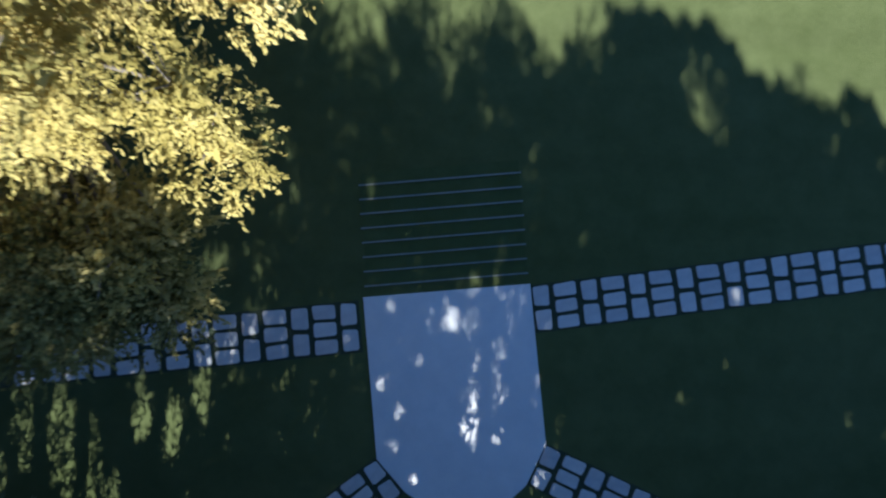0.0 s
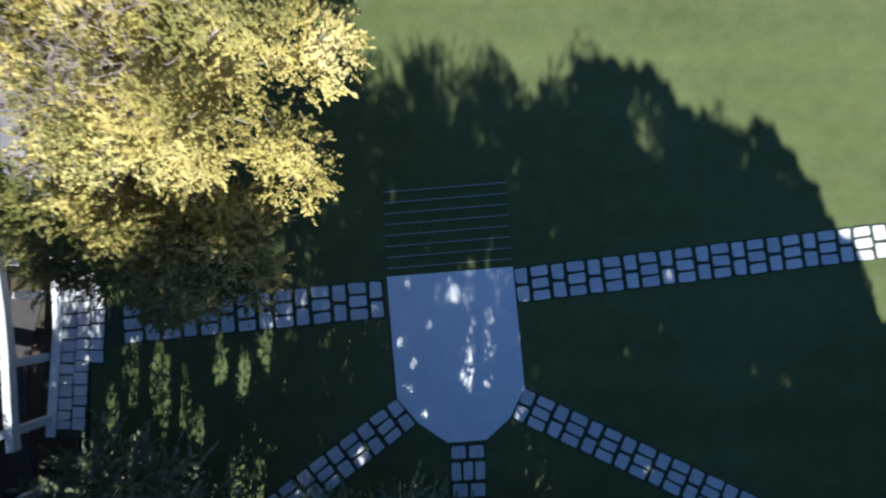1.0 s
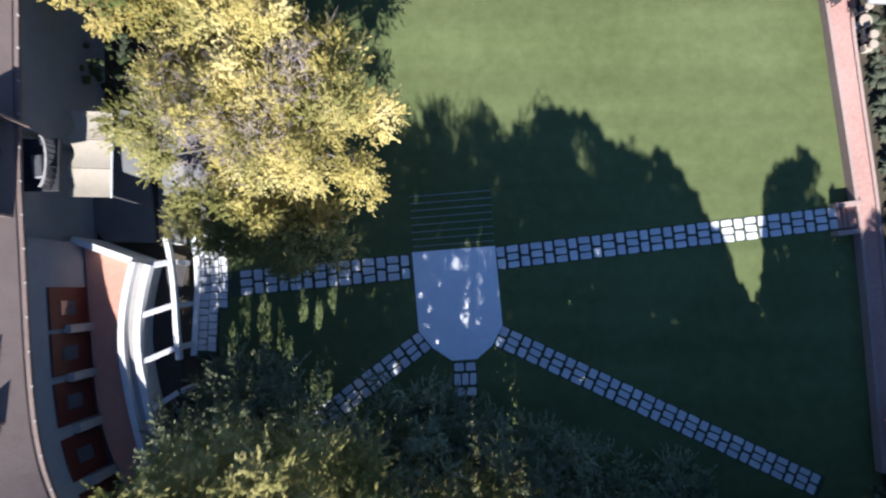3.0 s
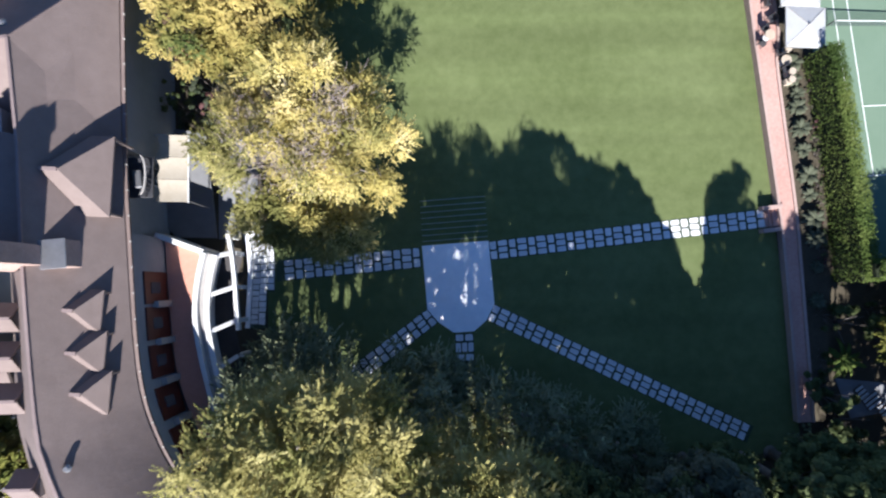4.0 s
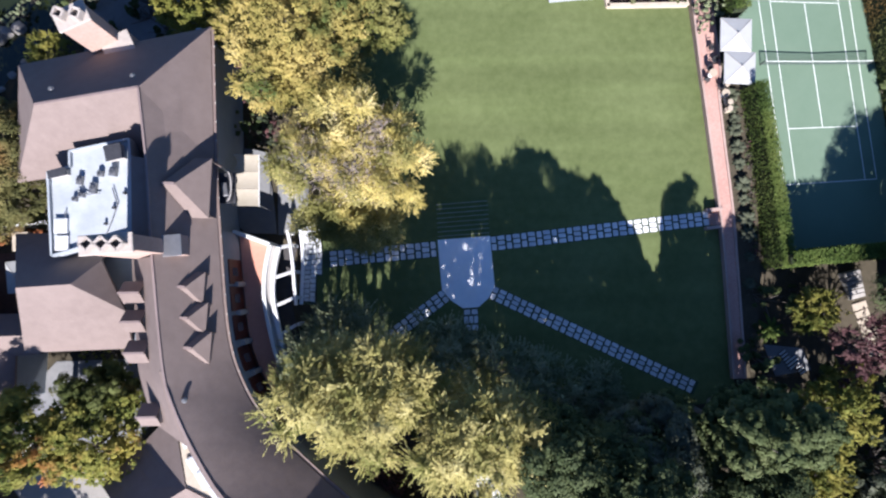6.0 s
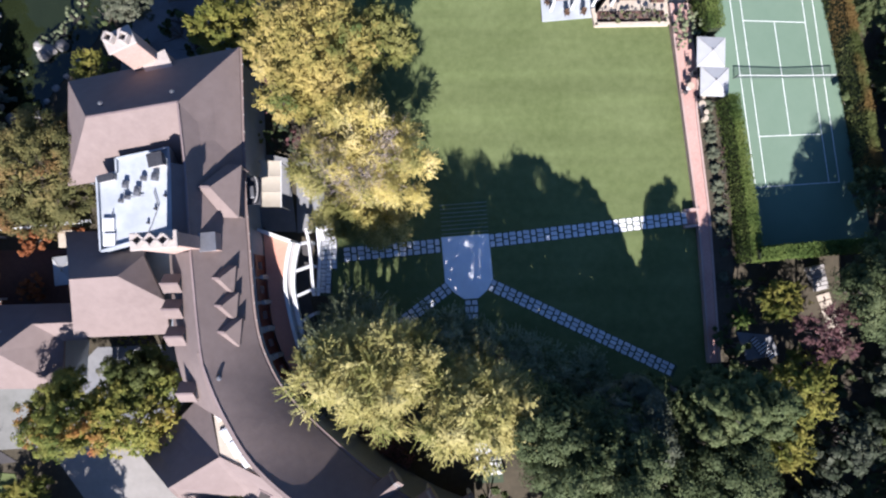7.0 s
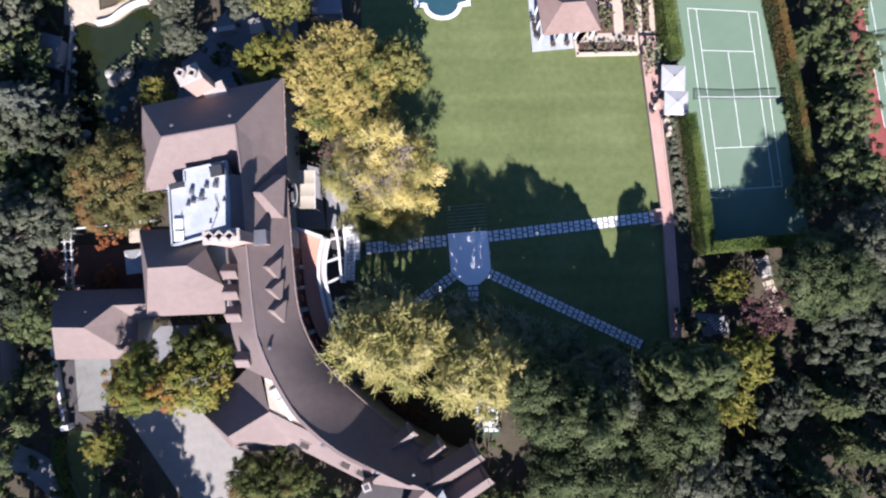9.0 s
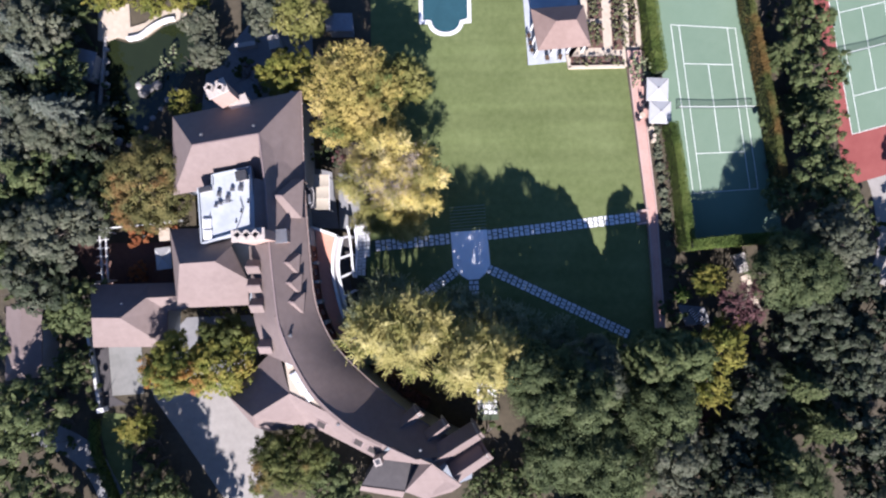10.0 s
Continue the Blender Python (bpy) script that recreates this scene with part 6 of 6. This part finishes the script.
bm = prism(bmesh.new(), [(28.0, -10.0), (31.6, -10.4), (32.3, -12.4), (29.0, -12.9)], -0.1, 0.05)
solo("lounger_terrace", bm, M_SLATE, "small blue-grey paved terrace under trees", "patio", "structure")
for k, (x, y) in enumerate(((30.0, -11.4), (30.95, -11.9))):
    lg = thing("sun_lounger", (x, y, 0), "striped sun lounger in tree shade", "lounger", "striped loungers")
    part("frame", box(bmesh.new(), (x, y, 0.28), (0.7, 1.9, 0.08), 35, 0.02), M_WOOD, lg)
    for j in range(6):
        o = Matrix.Rotation(radians(35), 3, "Z") @ Vector((0, -0.8 + 0.32 * j, 0))
        part("slat", box(bmesh.new(), (x + o.x, y + o.y, 0.36), (0.66, 0.17, 0.06), 35, 0.015), M_WHITE, lg)
    for dx, dy in ((-0.3, -0.8), (0.3, -0.8), (-0.3, 0.8), (0.3, 0.8)):
        o = Matrix.Rotation(radians(35), 3, "Z") @ Vector((dx, dy, 0))
        part("leg", box(bmesh.new(), (x + o.x, y + o.y, 0.13), (0.06, 0.06, 0.28), 35), M_WOOD, lg)

ph = thing("pool_house", (-15.6, 27.3, 0), "small grey-roofed pool house", "shed")
part("wall", prism(bmesh.new(), [(-17.2, 26.6), (-14.2, 26.6), (-14.4, 28.2), (-17.4, 28.2)], 0, 2.8), M_STUCCO, ph)
part("roof", slab(bmesh.new(), [(-17.5, 26.3, 2.9), (-13.9, 26.3, 2.9), (-14.1, 28.5, 3.3), (-17.7, 28.5, 3.3)], 0.15), M_METAL, ph)
for x, y, w, d in ((-28.4, 25.3, 2.6, 0.5), (-24.6, 25.6, 1.4, 1.8)):
    lw = thing("rear_wall", (x, y, 0), "low grey garden wall behind the house", "wall", kind="structure")
    part("body", box(bmesh.new(), (x, y, 0.7), (w, d, 1.4), 8, 0.03), M_STONEW, lw)
    part("coping", box(bmesh.new(), (x, y, 1.45), (w + 0.12, d + 0.12, 0.1), 8, 0.02), M_STONEW, lw)

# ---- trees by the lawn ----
ytree = grown_tree("yellow_tree", "broad yellow autumn tree with feathery crown by the terrace", 11.8, 6.4, 6.4, 2.2, F_YELLOW, M_PALEBARK, 21, leaves=200000, leaf=0.13, blobs=90, spray=0.6, slim=0.42, tuft=0.85, at=(-8.9, 5.9, 0), hollow=0.5, twigs=3, group="lawn trees", clump=0.07, fill=6, green=F_OLIVESIDE,
                   lobes=((3.7, -0.3, 2.9, 4.4, 2.5, 12.0), (0.0, 3.7, 4.6, 2.7, 2.5, 11.6), (-3.4, 0.1, 3.2, 3.7, 2.5, 11.6), (-1.8, -3.5, 3.0, 2.3, 2.0, 9.4), (0.6, 0.2, 4.0, 4.0, 2.0, 11.2), (1.0, -5.2, 3.2, 1.8, 1.5, 6.6), (1.8, -4.9, 2.8, 2.0, 1.5, 7.2), (0.6, -5.0, 3.0, 1.7, 3.0, 6.4), (-0.2, -4.9, 3.6, 2.0, 1.5, 7.4), (-3.2, -4.4, 2.4, 2.0, 1.5, 6.4), (-4.6, 2.8, 1.7, 2.0, 1.8, 8.6)))
bare_boughs(ytree, M_TWIG, 7, 6.6, 6.6, 6.9, 5.0, ((3.0, 0.95), (3.5, 1.15), (0.7, 0.9), (4.3, 1.2), (0.2, 1.15), (5.4, 1.25)), 85)
grown_tree("golden_tree", "large golden autumn tree with round dense crown", 13.5, 6.4, 6.3, 2.5, F_GOLD, M_BARK, 22, leaves=110000, leaf=0.17, blobs=84, spray=0.4, slim=0.48, tuft=0.9, at=(-13.3, 16.5, 0), hollow=0.55, group="lawn trees", clump=0.075, fill=7,
           lobes=((-3.0, -3.1, 3.2, 3.0, 2.5, 12.2), (0.4, 0.6, 4.6, 4.2, 2.5, 13.8), (-3.2, 1.2, 3.4, 3.6, 2.5, 13.0), (3.4, 1.4, 3.0, 3.2, 2.5, 12.0), (0.0, 3.7, 4.2, 2.7, 2.5, 12.4), (0.0, -2.6, 3.4, 3.0, 2.0, 12.0), (2.8, -2.2, 3.0, 3.0, 2.0, 12.0), (0.6, -4.0, 3.2, 2.2, 2.0, 11.0)))
grown_tree("small_green_tree", "small dense green tree beside the house", 8.0, 3.6, 3.5, 1.2, F_LIME, M_BARK, 23, leaves=20000, leaf=0.2, blobs=20, spray=0.4, at=(-21.8, 20.0, 0), group="lawn trees")
grown_tree("green_tree", "green-gold tree at the lawn edge behind the golden one", 9.5, 3.4, 3.4, 1.5, F_LOBE, M_BARK, 38, leaves=22000, leaf=0.2, blobs=20, spray=0.4, at=(-7.6, 19.0, 0), group="lawn trees")
grown_tree("pale_willow", "pale olive-yellow tree with wispy drooping crown", 19.0, 6.9, 5.2, 1.2, F_OLIVE, M_PALEBARK, 24, fill=6, leaves=135000, leaf=0.205, blobs=70, spray=1.0, slim=0.26, at=(-8.2, -11.6, 0), hollow=0.5, twigs=2, tuft=0.9, group="lawn trees", clump=0.075, lawn_shade=True,
           lobes=((-3.9, -0.8, 2.2, 2.3, 11.0, 17.2), (0.6, -3.4, 2.6, 2.0, 8, 17.4), (-3.0, 0.7, 2.4, 2.4, 6, 16.6), (-0.9, 2.1, 2.5, 2.1, 6, 16.0), (2.0, 1.9, 2.5, 2.1, 6, 16.4), (3.4, -0.3, 2.2, 2.3, 6, 16.8), (1.2, -1.9, 2.6, 2.1, 6, 18.2), (-2.0, -1.6, 2.6, 2.2, 6, 18.2), (4.6, 1.2, 1.9, 2.0, 5, 15.6), (5.8, -0.9, 1.8, 1.9, 4, 15.8), (0.0, 0.1, 3.8, 3.0, 7, 17.8), (0.0, -0.4, 5.2, 4.0, 1.5, 9.0)))
grown_tree("pale_willow", "olive-yellow wispy tree at the lawn's edge", 19.2, 6.0, 4.9, 1.2, F_OLIVE, M_PALEBARK, 25, fill=5, leaves=105000, leaf=0.205, blobs=60, spray=1.0, slim=0.26, at=(1.2, -14.7, 0), hollow=0.45, twigs=2, tuft=0.9, group="lawn trees", clump=0.08, lawn_shade=True,
           lobes=((-2.2, 1.5, 2.1, 2.1, 6, 17.4), (0.4, 1.9, 2.3, 2.1, 6, 18.0), (2.5, 0.9, 2.1, 2.2, 6, 17.8), (2.4, -1.7, 2.1, 2.2, 6, 18.0), (0.0, -2.1, 2.4, 2.1, 6, 19.2), (-2.1, -1.6, 2.1, 2.1, 6, 18.4), (0.2, 0.0, 3.6, 3.2, 7, 18.8), (-3.7, 0.9, 2.0, 2.2, 5, 17.0), (-3.4, -1.8, 2.3, 2.3, 7, 18.0), (4.1, -0.2, 1.8, 2.2, 5, 17.6), (0.0, 0.0, 4.8, 3.7, 1.5, 9.0)))
for k, (x, y, r, h) in enumerate(((-3.4, -10.4, 4.1, 9.0), (3.2, -11.6, 3.5, 6.9), (-9.3, -8.9, 3.3, 6.1), (-13.0, -10.6, 2.5, 7.5), (-11.3, -7.6, 2.4, 4.3), (7.4, -13.4, 3.7, 8.1), (-11.6, -14.0, 2.9, 6.3), (11.8, -14.2, 2.9, 6.3), (-0.4, -9.6, 2.4, 4.9), (-3.2, -12.6, 2.3, 9.4))):
    grown_tree("shade_tree", "grey-green wispy tree in the shade of the willows", h, r, r, 0.8, F_SHADE, M_PALEBARK, 60 + k, leaves=13000, leaf=0.22, blobs=24, spray=0.9, slim=0.28, at=(x, y, 0), hollow=0.4, under=1.8, twigs=2, group="shade trees", lawn_shade=True)
for k, (x, y, r, h, mat) in enumerate(((8.0, -17.4, 4.6, 21.2, F_OAK), (12.0, -18.4, 4.3, 20.6, F_OAK), (14.2, -16.6, 3.5, 17.6, F_GREY), (20.8, -15.6, 2.7, 17.4, F_DARK), (23.0, -15.2, 2.5, 15.2, F_DARK), (25.8, -15.8, 2.7, 14.6, F_DARK), (14.0, -23.2, 5.4, 15.2, F_OAK), (10.6, -26.0, 4.8, 16.6, F_OAK), (16.6, -15.4, 2.6, 11.0, F_DARK), (6.6, -16.0, 2.9, 18.4, F_OAK))):
    grown_tree("oak_tree", "tall grey-green oak shading the lawn", h, r, r, 2.5, mat, M_BARK, 80 + k, leaves=36000 if k < 3 else 22000, leaf=0.25, blobs=34, shoulder=0.34, at=(x, y, 0), hollow=0.5, under=1.7, tuft=0.95, fill=4 if k < 3 else 7, clump=0.13, group="oaks", lawn_shade=True)
grown_tree("green_tree", "bright green tree beside the garage court", 13.0, 4.0, 3.6, 2.0, F_AUTUMN, M_BARK, 26, leaves=22000, leaf=0.22, blobs=24, at=(-35.0, -15.6, 0), group="forecourt trees")
grown_tree("autumn_tree", "yellow-green tree with an orange patch over the forecourt", 9.4, 4.6, 3.8, 2.0, F_TURNING, M_BARK, 41, leaves=26000, leaf=0.22, blobs=26, spray=0.3, at=(-29.8, -16.2, 0), group="forecourt trees")
grown_tree("green_tree", "round olive-green tree behind the rear court", 8.0, 3.4, 3.2, 1.4, F_LOBE, M_BARK, 44, leaves=17000, leaf=0.2, blobs=20, spray=0.3, at=(-20.6, 27.2, 0), group="rear trees")
grown_tree("green_tree", "dark green tree close to the house wall", 8.8, 3.6, 2.8, 1.6, F_GREEN, M_BARK, 43, leaves=19000, leaf=0.2, blobs=20, at=(-29.6, -12.6, 0), group="forecourt trees")
for k, (x, y, r) in enumerate(((-33.2, -9.7, 0.9), (-31.4, -9.9, 1.1), (-28.6, -9.6, 1.2), (-27.0, -9.9, 0.9))):
    bush("bed_shrub", "yellow-green shrub along the house wall", r, 1.9, F_LIME, 130 + k, 900, 0.2, (x, y, 0.05), "bed shrubs")
grown_tree("forecourt_tree", "dense dark green tree beside the drive", 10.0, 4.4, 4.6, 2.0, F_GREEN, M_BARK, 27, leaves=24000, leaf=0.22, blobs=26, spray=0.0, at=(-22.3, -27.5, 0), group="forecourt trees")
grown_tree("autumn_tree", "olive and orange tree behind the house", 10.5, 5.2, 5.6, 2.0, F_MUTED, M_BARK, 28, leaves=28000, leaf=0.22, blobs=30, spray=0.0, at=(-38.6, 6.2, 0), group="rear trees")


def grove(base, spots):
    """The first spot takes the tree itself, the others copies of it."""
    for k, (x, y, s, t) in enumerate(spots):
        m = pose(x, y, 0, 0, 0, (k * 77) % 360) @ Matrix.Diagonal((s, s, s * t, 1))
        if k == 0:
            base.matrix_basis = m
        else:
            copy_thing(base, m).scale = (s, s, s * t)


oak = grown_tree("oak_tree", "spreading grey-green oak at the garden's edge", 14.0, 5.2, 5.2, 2.5, F_OAK, M_BARK, 31, leaves=22000, leaf=0.27, blobs=34, hollow=0.5, fill=7, clump=0.135, group="oaks")
grove(oak, [(39.2, -5.8, 0.92, 1.02), (21.4, -21.6, 1.0, 1.0), (15.0, -28.2, 1.0, 1.1), (38.5, -32.0, 0.9, 0.9)])
oak2 = grown_tree("oak_tree", "tall grey-green oak with open crown", 13.5, 4.2, 4.2, 3.0, F_GREY, M_BARK, 32, leaves=14000, leaf=0.26, blobs=24, hollow=0.5, group="oaks")
grove(oak2, [(23.2, -27.2, 1.0, 1.0), (12.5, -33.0, 0.9, 1.0), (44.4, -2.0, 1.0, 0.9), (-52.6, 25.5, 1.1, 0.8), (-51.3, 13.0, 1.0, 0.8), (-54.4, 0.6, 1.0, 0.8), (-49.0, 0.9, 1.2, 0.75), (-32.4, 23.6, 0.6, 0.7), (-33.5, 27.2, 0.6, 0.7), (-25.0, 28.6, 0.75, 0.7)])
dark = grown_tree("dark_tree", "dark evergreen tree in deep shade", 11.0, 4.4, 4.4, 2.0, F_DARK, M_BARK, 33, leaves=7500, leaf=0.32, blobs=24, hollow=0.5, group="boundary trees")
grove(dark, [(44.0, 25.5, 0.8, 0.95), (45.0, 19.2, 0.85, 0.95), (44.6, 12.6, 0.8, 0.95), (45.0, 6.4, 0.85, 0.95), (40.8, 3.8, 0.6, 0.9), (47.4, 2.6, 0.7, 0.9), (-50.8, 20.5, 0.9, 0.9), (-51.5, 7.0, 1.0, 0.9), (-46.5, 5.8, 0.8, 0.9), (-47.6, -8.6, 0.8, 0.9), (-49.6, -16.4, 0.6, 0.8), (-50.8, -9.6, 0.62, 0.8), (-56.8, -13.5, 0.5, 0.9), (-36.9, -33.6, 0.8, 1.1), (-53.0, -21.5, 1.1, 0.9), (-51.8, -31.0, 1.1, 0.9), (-40.9, -35.8, 0.9, 0.9), (-35.7, -36.8, 0.8, 1.0), (-33.2, -39.6, 0.8, 1.0), (-17.4, -31.2, 0.75, 0.6), (-15.6, -34.2, 0.8, 0.6), (-46.4, -37.5, 1.0, 1.0), (-50.2, -35.4, 1.0, 1.1), (-57, -1, 1.1, 0.9), (-59, -26, 1.2, 0.9), (44.0, 32, 0.95, 0.95), (13, -35, 1.1, 1.0), (-38.2, -31.4, 0.8, 1.2), (9.0, -30.6, 0.62, 0.7), (4.4, -31.8, 0.55, 0.6), (6.8, -33.4, 0.6, 0.7), (1.8, -33.0, 0.6, 0.7)])
# leaf colour carries the deep shade; some trees stand over bare shaded ground
deepshade = grown_tree("dark_tree", "evergreen with leaves coloured nearly black for deep shade", 11.0, 4.4, 4.4, 1.5, F_DEEPSHADE, M_BARK, 37, leaves=7000, leaf=0.33, blobs=24, hollow=0.5, group="boundary trees")
grove(deepshade, [(35.4, -20.0, 0.85, 0.9), (46.4, -15.5, 1.1, 0.9), (47.5, -19, 1.1, 0.9), (33.6, -25.6, 0.8, 0.8), (48.5, -25.3, 1.1, 1.0), (49, -30, 1.2, 1.0), (32.0, -31.5, 1.0, 1.0), (30, -27, 0.8, 0.9), (26.5, -33, 1.0, 1.0), (55, -12, 1.2, 0.9), (60.5, 0, 1.1, 0.9), (-56, 18, 1.1, 0.9), (-47.3, 12.0, 0.85, 0.9), (-52.6, -4.5, 1.1, 0.9), (50.5, -12, 1.0, 0.9), (43.2, -11.0, 1.0, 0.85), (47.0, -7.5, 0.95, 0.85), (42.0, -13.4, 0.8, 0.8)])
lime = grown_tree("yellow_green_tree", "slim yellow-green tree beside the path", 7.5, 2.4, 2.4, 1.2, F_LIME, M_BARK, 34, leaves=6500, leaf=0.22, blobs=16, spray=0.5, slim=0.4, hollow=0.45, group="yellow-green trees")
grove(lime, [(30.6, -15.4, 1.35, 0.95), (29.4, -20.2, 1.15, 1.0), (30.9, -6.9, 0.95, 0.8), (32.8, -13.4, 0.9, 1.0), (-41.6, -24.0, 0.9, 0.6), (-43.6, -24.6, 0.6, 0.6), (-36.0, 17.0, 0.9, 0.7), (-39.8, 30.8, 1.1, 0.7), (-35.0, 30.8, 1.1, 0.7), (-44.8, 31.8, 1.3, 0.7)])
purple = grown_tree("purple_plum", "bare-looking purple plum tree", 6.0, 2.3, 2.5, 1.2, F_PURPLE, M_BARK, 35, leaves=5200, leaf=0.17, blobs=14, spray=0.5, slim=0.35, hollow=0.4, group="ornamental trees")
grove(purple, [(34.2, -9.6, 1.35, 1.0), (29.8, -24.4, 0.6, 0.7), (-51.3, 10.3, 1.1, 0.9)])
rust = grown_tree("red_maple", "small rust-red maple in the courtyard", 3.4, 1.6, 1.5, 0.8, F_RUST, M_BARK, 36, leaves=2600, leaf=0.17, blobs=12, hollow=0.4, group="courtyard maples")
grove(rust, [(-42.0, 0.3, 1.1, 0.9), (-42.1, -4.4, 1.0, 0.9), (-38.2, 1.0, 0.6, 0.9), (-44.0, 3.6, 1.0, 1.0)])

spruce = conifer("spruce_tree", "blue-grey spruce with layered drooping boughs", 13.0, 3.6, F_SPRUCE, 61)
grove(spruce, [(-49.1, 15.0, 1.2, 0.85), (-52.3, 21.4, 1.1, 0.9), (-55.5, 16.5, 1.1, 0.9), (-58.5, 24.0, 1.1, 0.9), (-53.1, 25.0, 1.1, 0.9), (-57.5, 12.0, 1.1, 0.9), (-58.0, 19.0, 1.0, 0.9)])
pine = conifer("spruce_tree", "dark green spruce with layered drooping boughs", 11.0, 3.4, F_DARK, 62)
grove(pine, [(-54.0, 8.2, 1.1, 0.95), (-51.2, 29.0, 1.1, 0.9), (-56.0, 5.0, 1.2, 0.95), (44.8, 15.6, 0.9, 0.95), (41.2, 22.4, 0.7, 1.0), (33.4, -33.0, 1.0, 1.0), (37.4, -28.2, 1.2, 0.9), (44.0, -25.0, 1.1, 0.9), (41.6, -20.2, 1.0, 0.9)])

# shrubs and undergrowth
PAVED = (30.2, -11.4)
sb = bush("shrub", "low dark shrub in the undergrowth", 1.1, 1.3, F_DARK, 51, 480, 0.31, (0, 0, 0), "undergrowth")
rng = random.Random(9)
first = True
for x0, x1, y0, y1, n in ((26, 34, -14, -4, 16), (27, 50, -34, -14, 40), (-60, -47, -32, 30, 60), (2, 26, -34, -16, 40), (-36, -20, 18, 31, 18), (-47, -36, 8, 13, 8), (43, 56, -12, 8, 22), (40.5, 47, 5, 32, 24), (-15, 3, -18, -10, 14), (-22, -19, -33, -30, 3), (-44, -36, -36, -26, 10)):
    for _ in range(n):
        x, y = rng.uniform(x0, x1), rng.uniform(y0, y1)
        if math.dist((x, y), PAVED) < 2.6:
            continue
        m = pose(x, y, 0, 0, 0, rng.uniform(0, 360)) @ Matrix.Scale(rng.uniform(0.7, 1.7), 4)
        if first:
            sb.matrix_basis, first = m, False
        else:
            copy_thing(sb, m)
gs = bush("shrub", "silvery green garden shrub with loose leaves", 0.9, 1.1, F_SHADE, 52, 800, 0.2, (0, 0, 0), "light shrubs")
gs.matrix_basis = pose(-42.0, 20.9, 0.1)
for x, y, s in ((-41.0, 21.2, 1.0), (-40.0, 21.6, 1.1), (-39.0, 23.0, 1.2), (-38.2, 24.6, 1.1), (2.3, -20.6, 0.9), (3.4, -22.6, 0.8), (1.5, -23.6, 1.0), (3.9, -20.0, 0.8), (13.6, -12.6, 0.9), (12.8, -12.2, 0.7), (24.6, -14.0, 0.8), (25.5, -13.2, 0.7), (26.6, 20.2, 0.7), (25.5, 20.6, 0.6), (-44.6, 17.5, 0.9)):
    put(gs, x, y, 0.05, s, 60 * s * 7)

for x, y, s in ((23.2, 22.0, 1.35), (22.6, 20.9, 1.2), (23.6, 20.4, 1.3), (24.4, 21.4, 1.2), (22.9, 19.4, 0.8), (24.9, 20.2, 0.9)):
    put(gs, x, y, 0.55, s, 90 * s)

# ---- stone paths over the lawn ----
stone_path("straight path of pale pavers across the lawn, eastward", (3.02, -0.33), (23.4, 1.75), 1.4)
stone_path("path of pale pavers from pad to terrace under a tree", (-1.95, -0.72), (-12.4, -1.55), 1.5)
stone_path("diagonal path of pale pavers towards the trees", (3.0, -4.75), (21.6, -13.9), 1.3)
stone_path("short diagonal path of pale pavers towards the terrace", (-1.15, -4.95), (-7.5, -9.6), 1.3)
stone_path("short path of pale pavers south of the pad", (1.08, -6.25), (1.15, -9.0), 1.35)
for x in (1.7, 3.0):
    stone_path("sunny pale paving between the trees and the house", (x, -19.6), (x + 0.35, -24.6), 1.3, int(x) % 2)
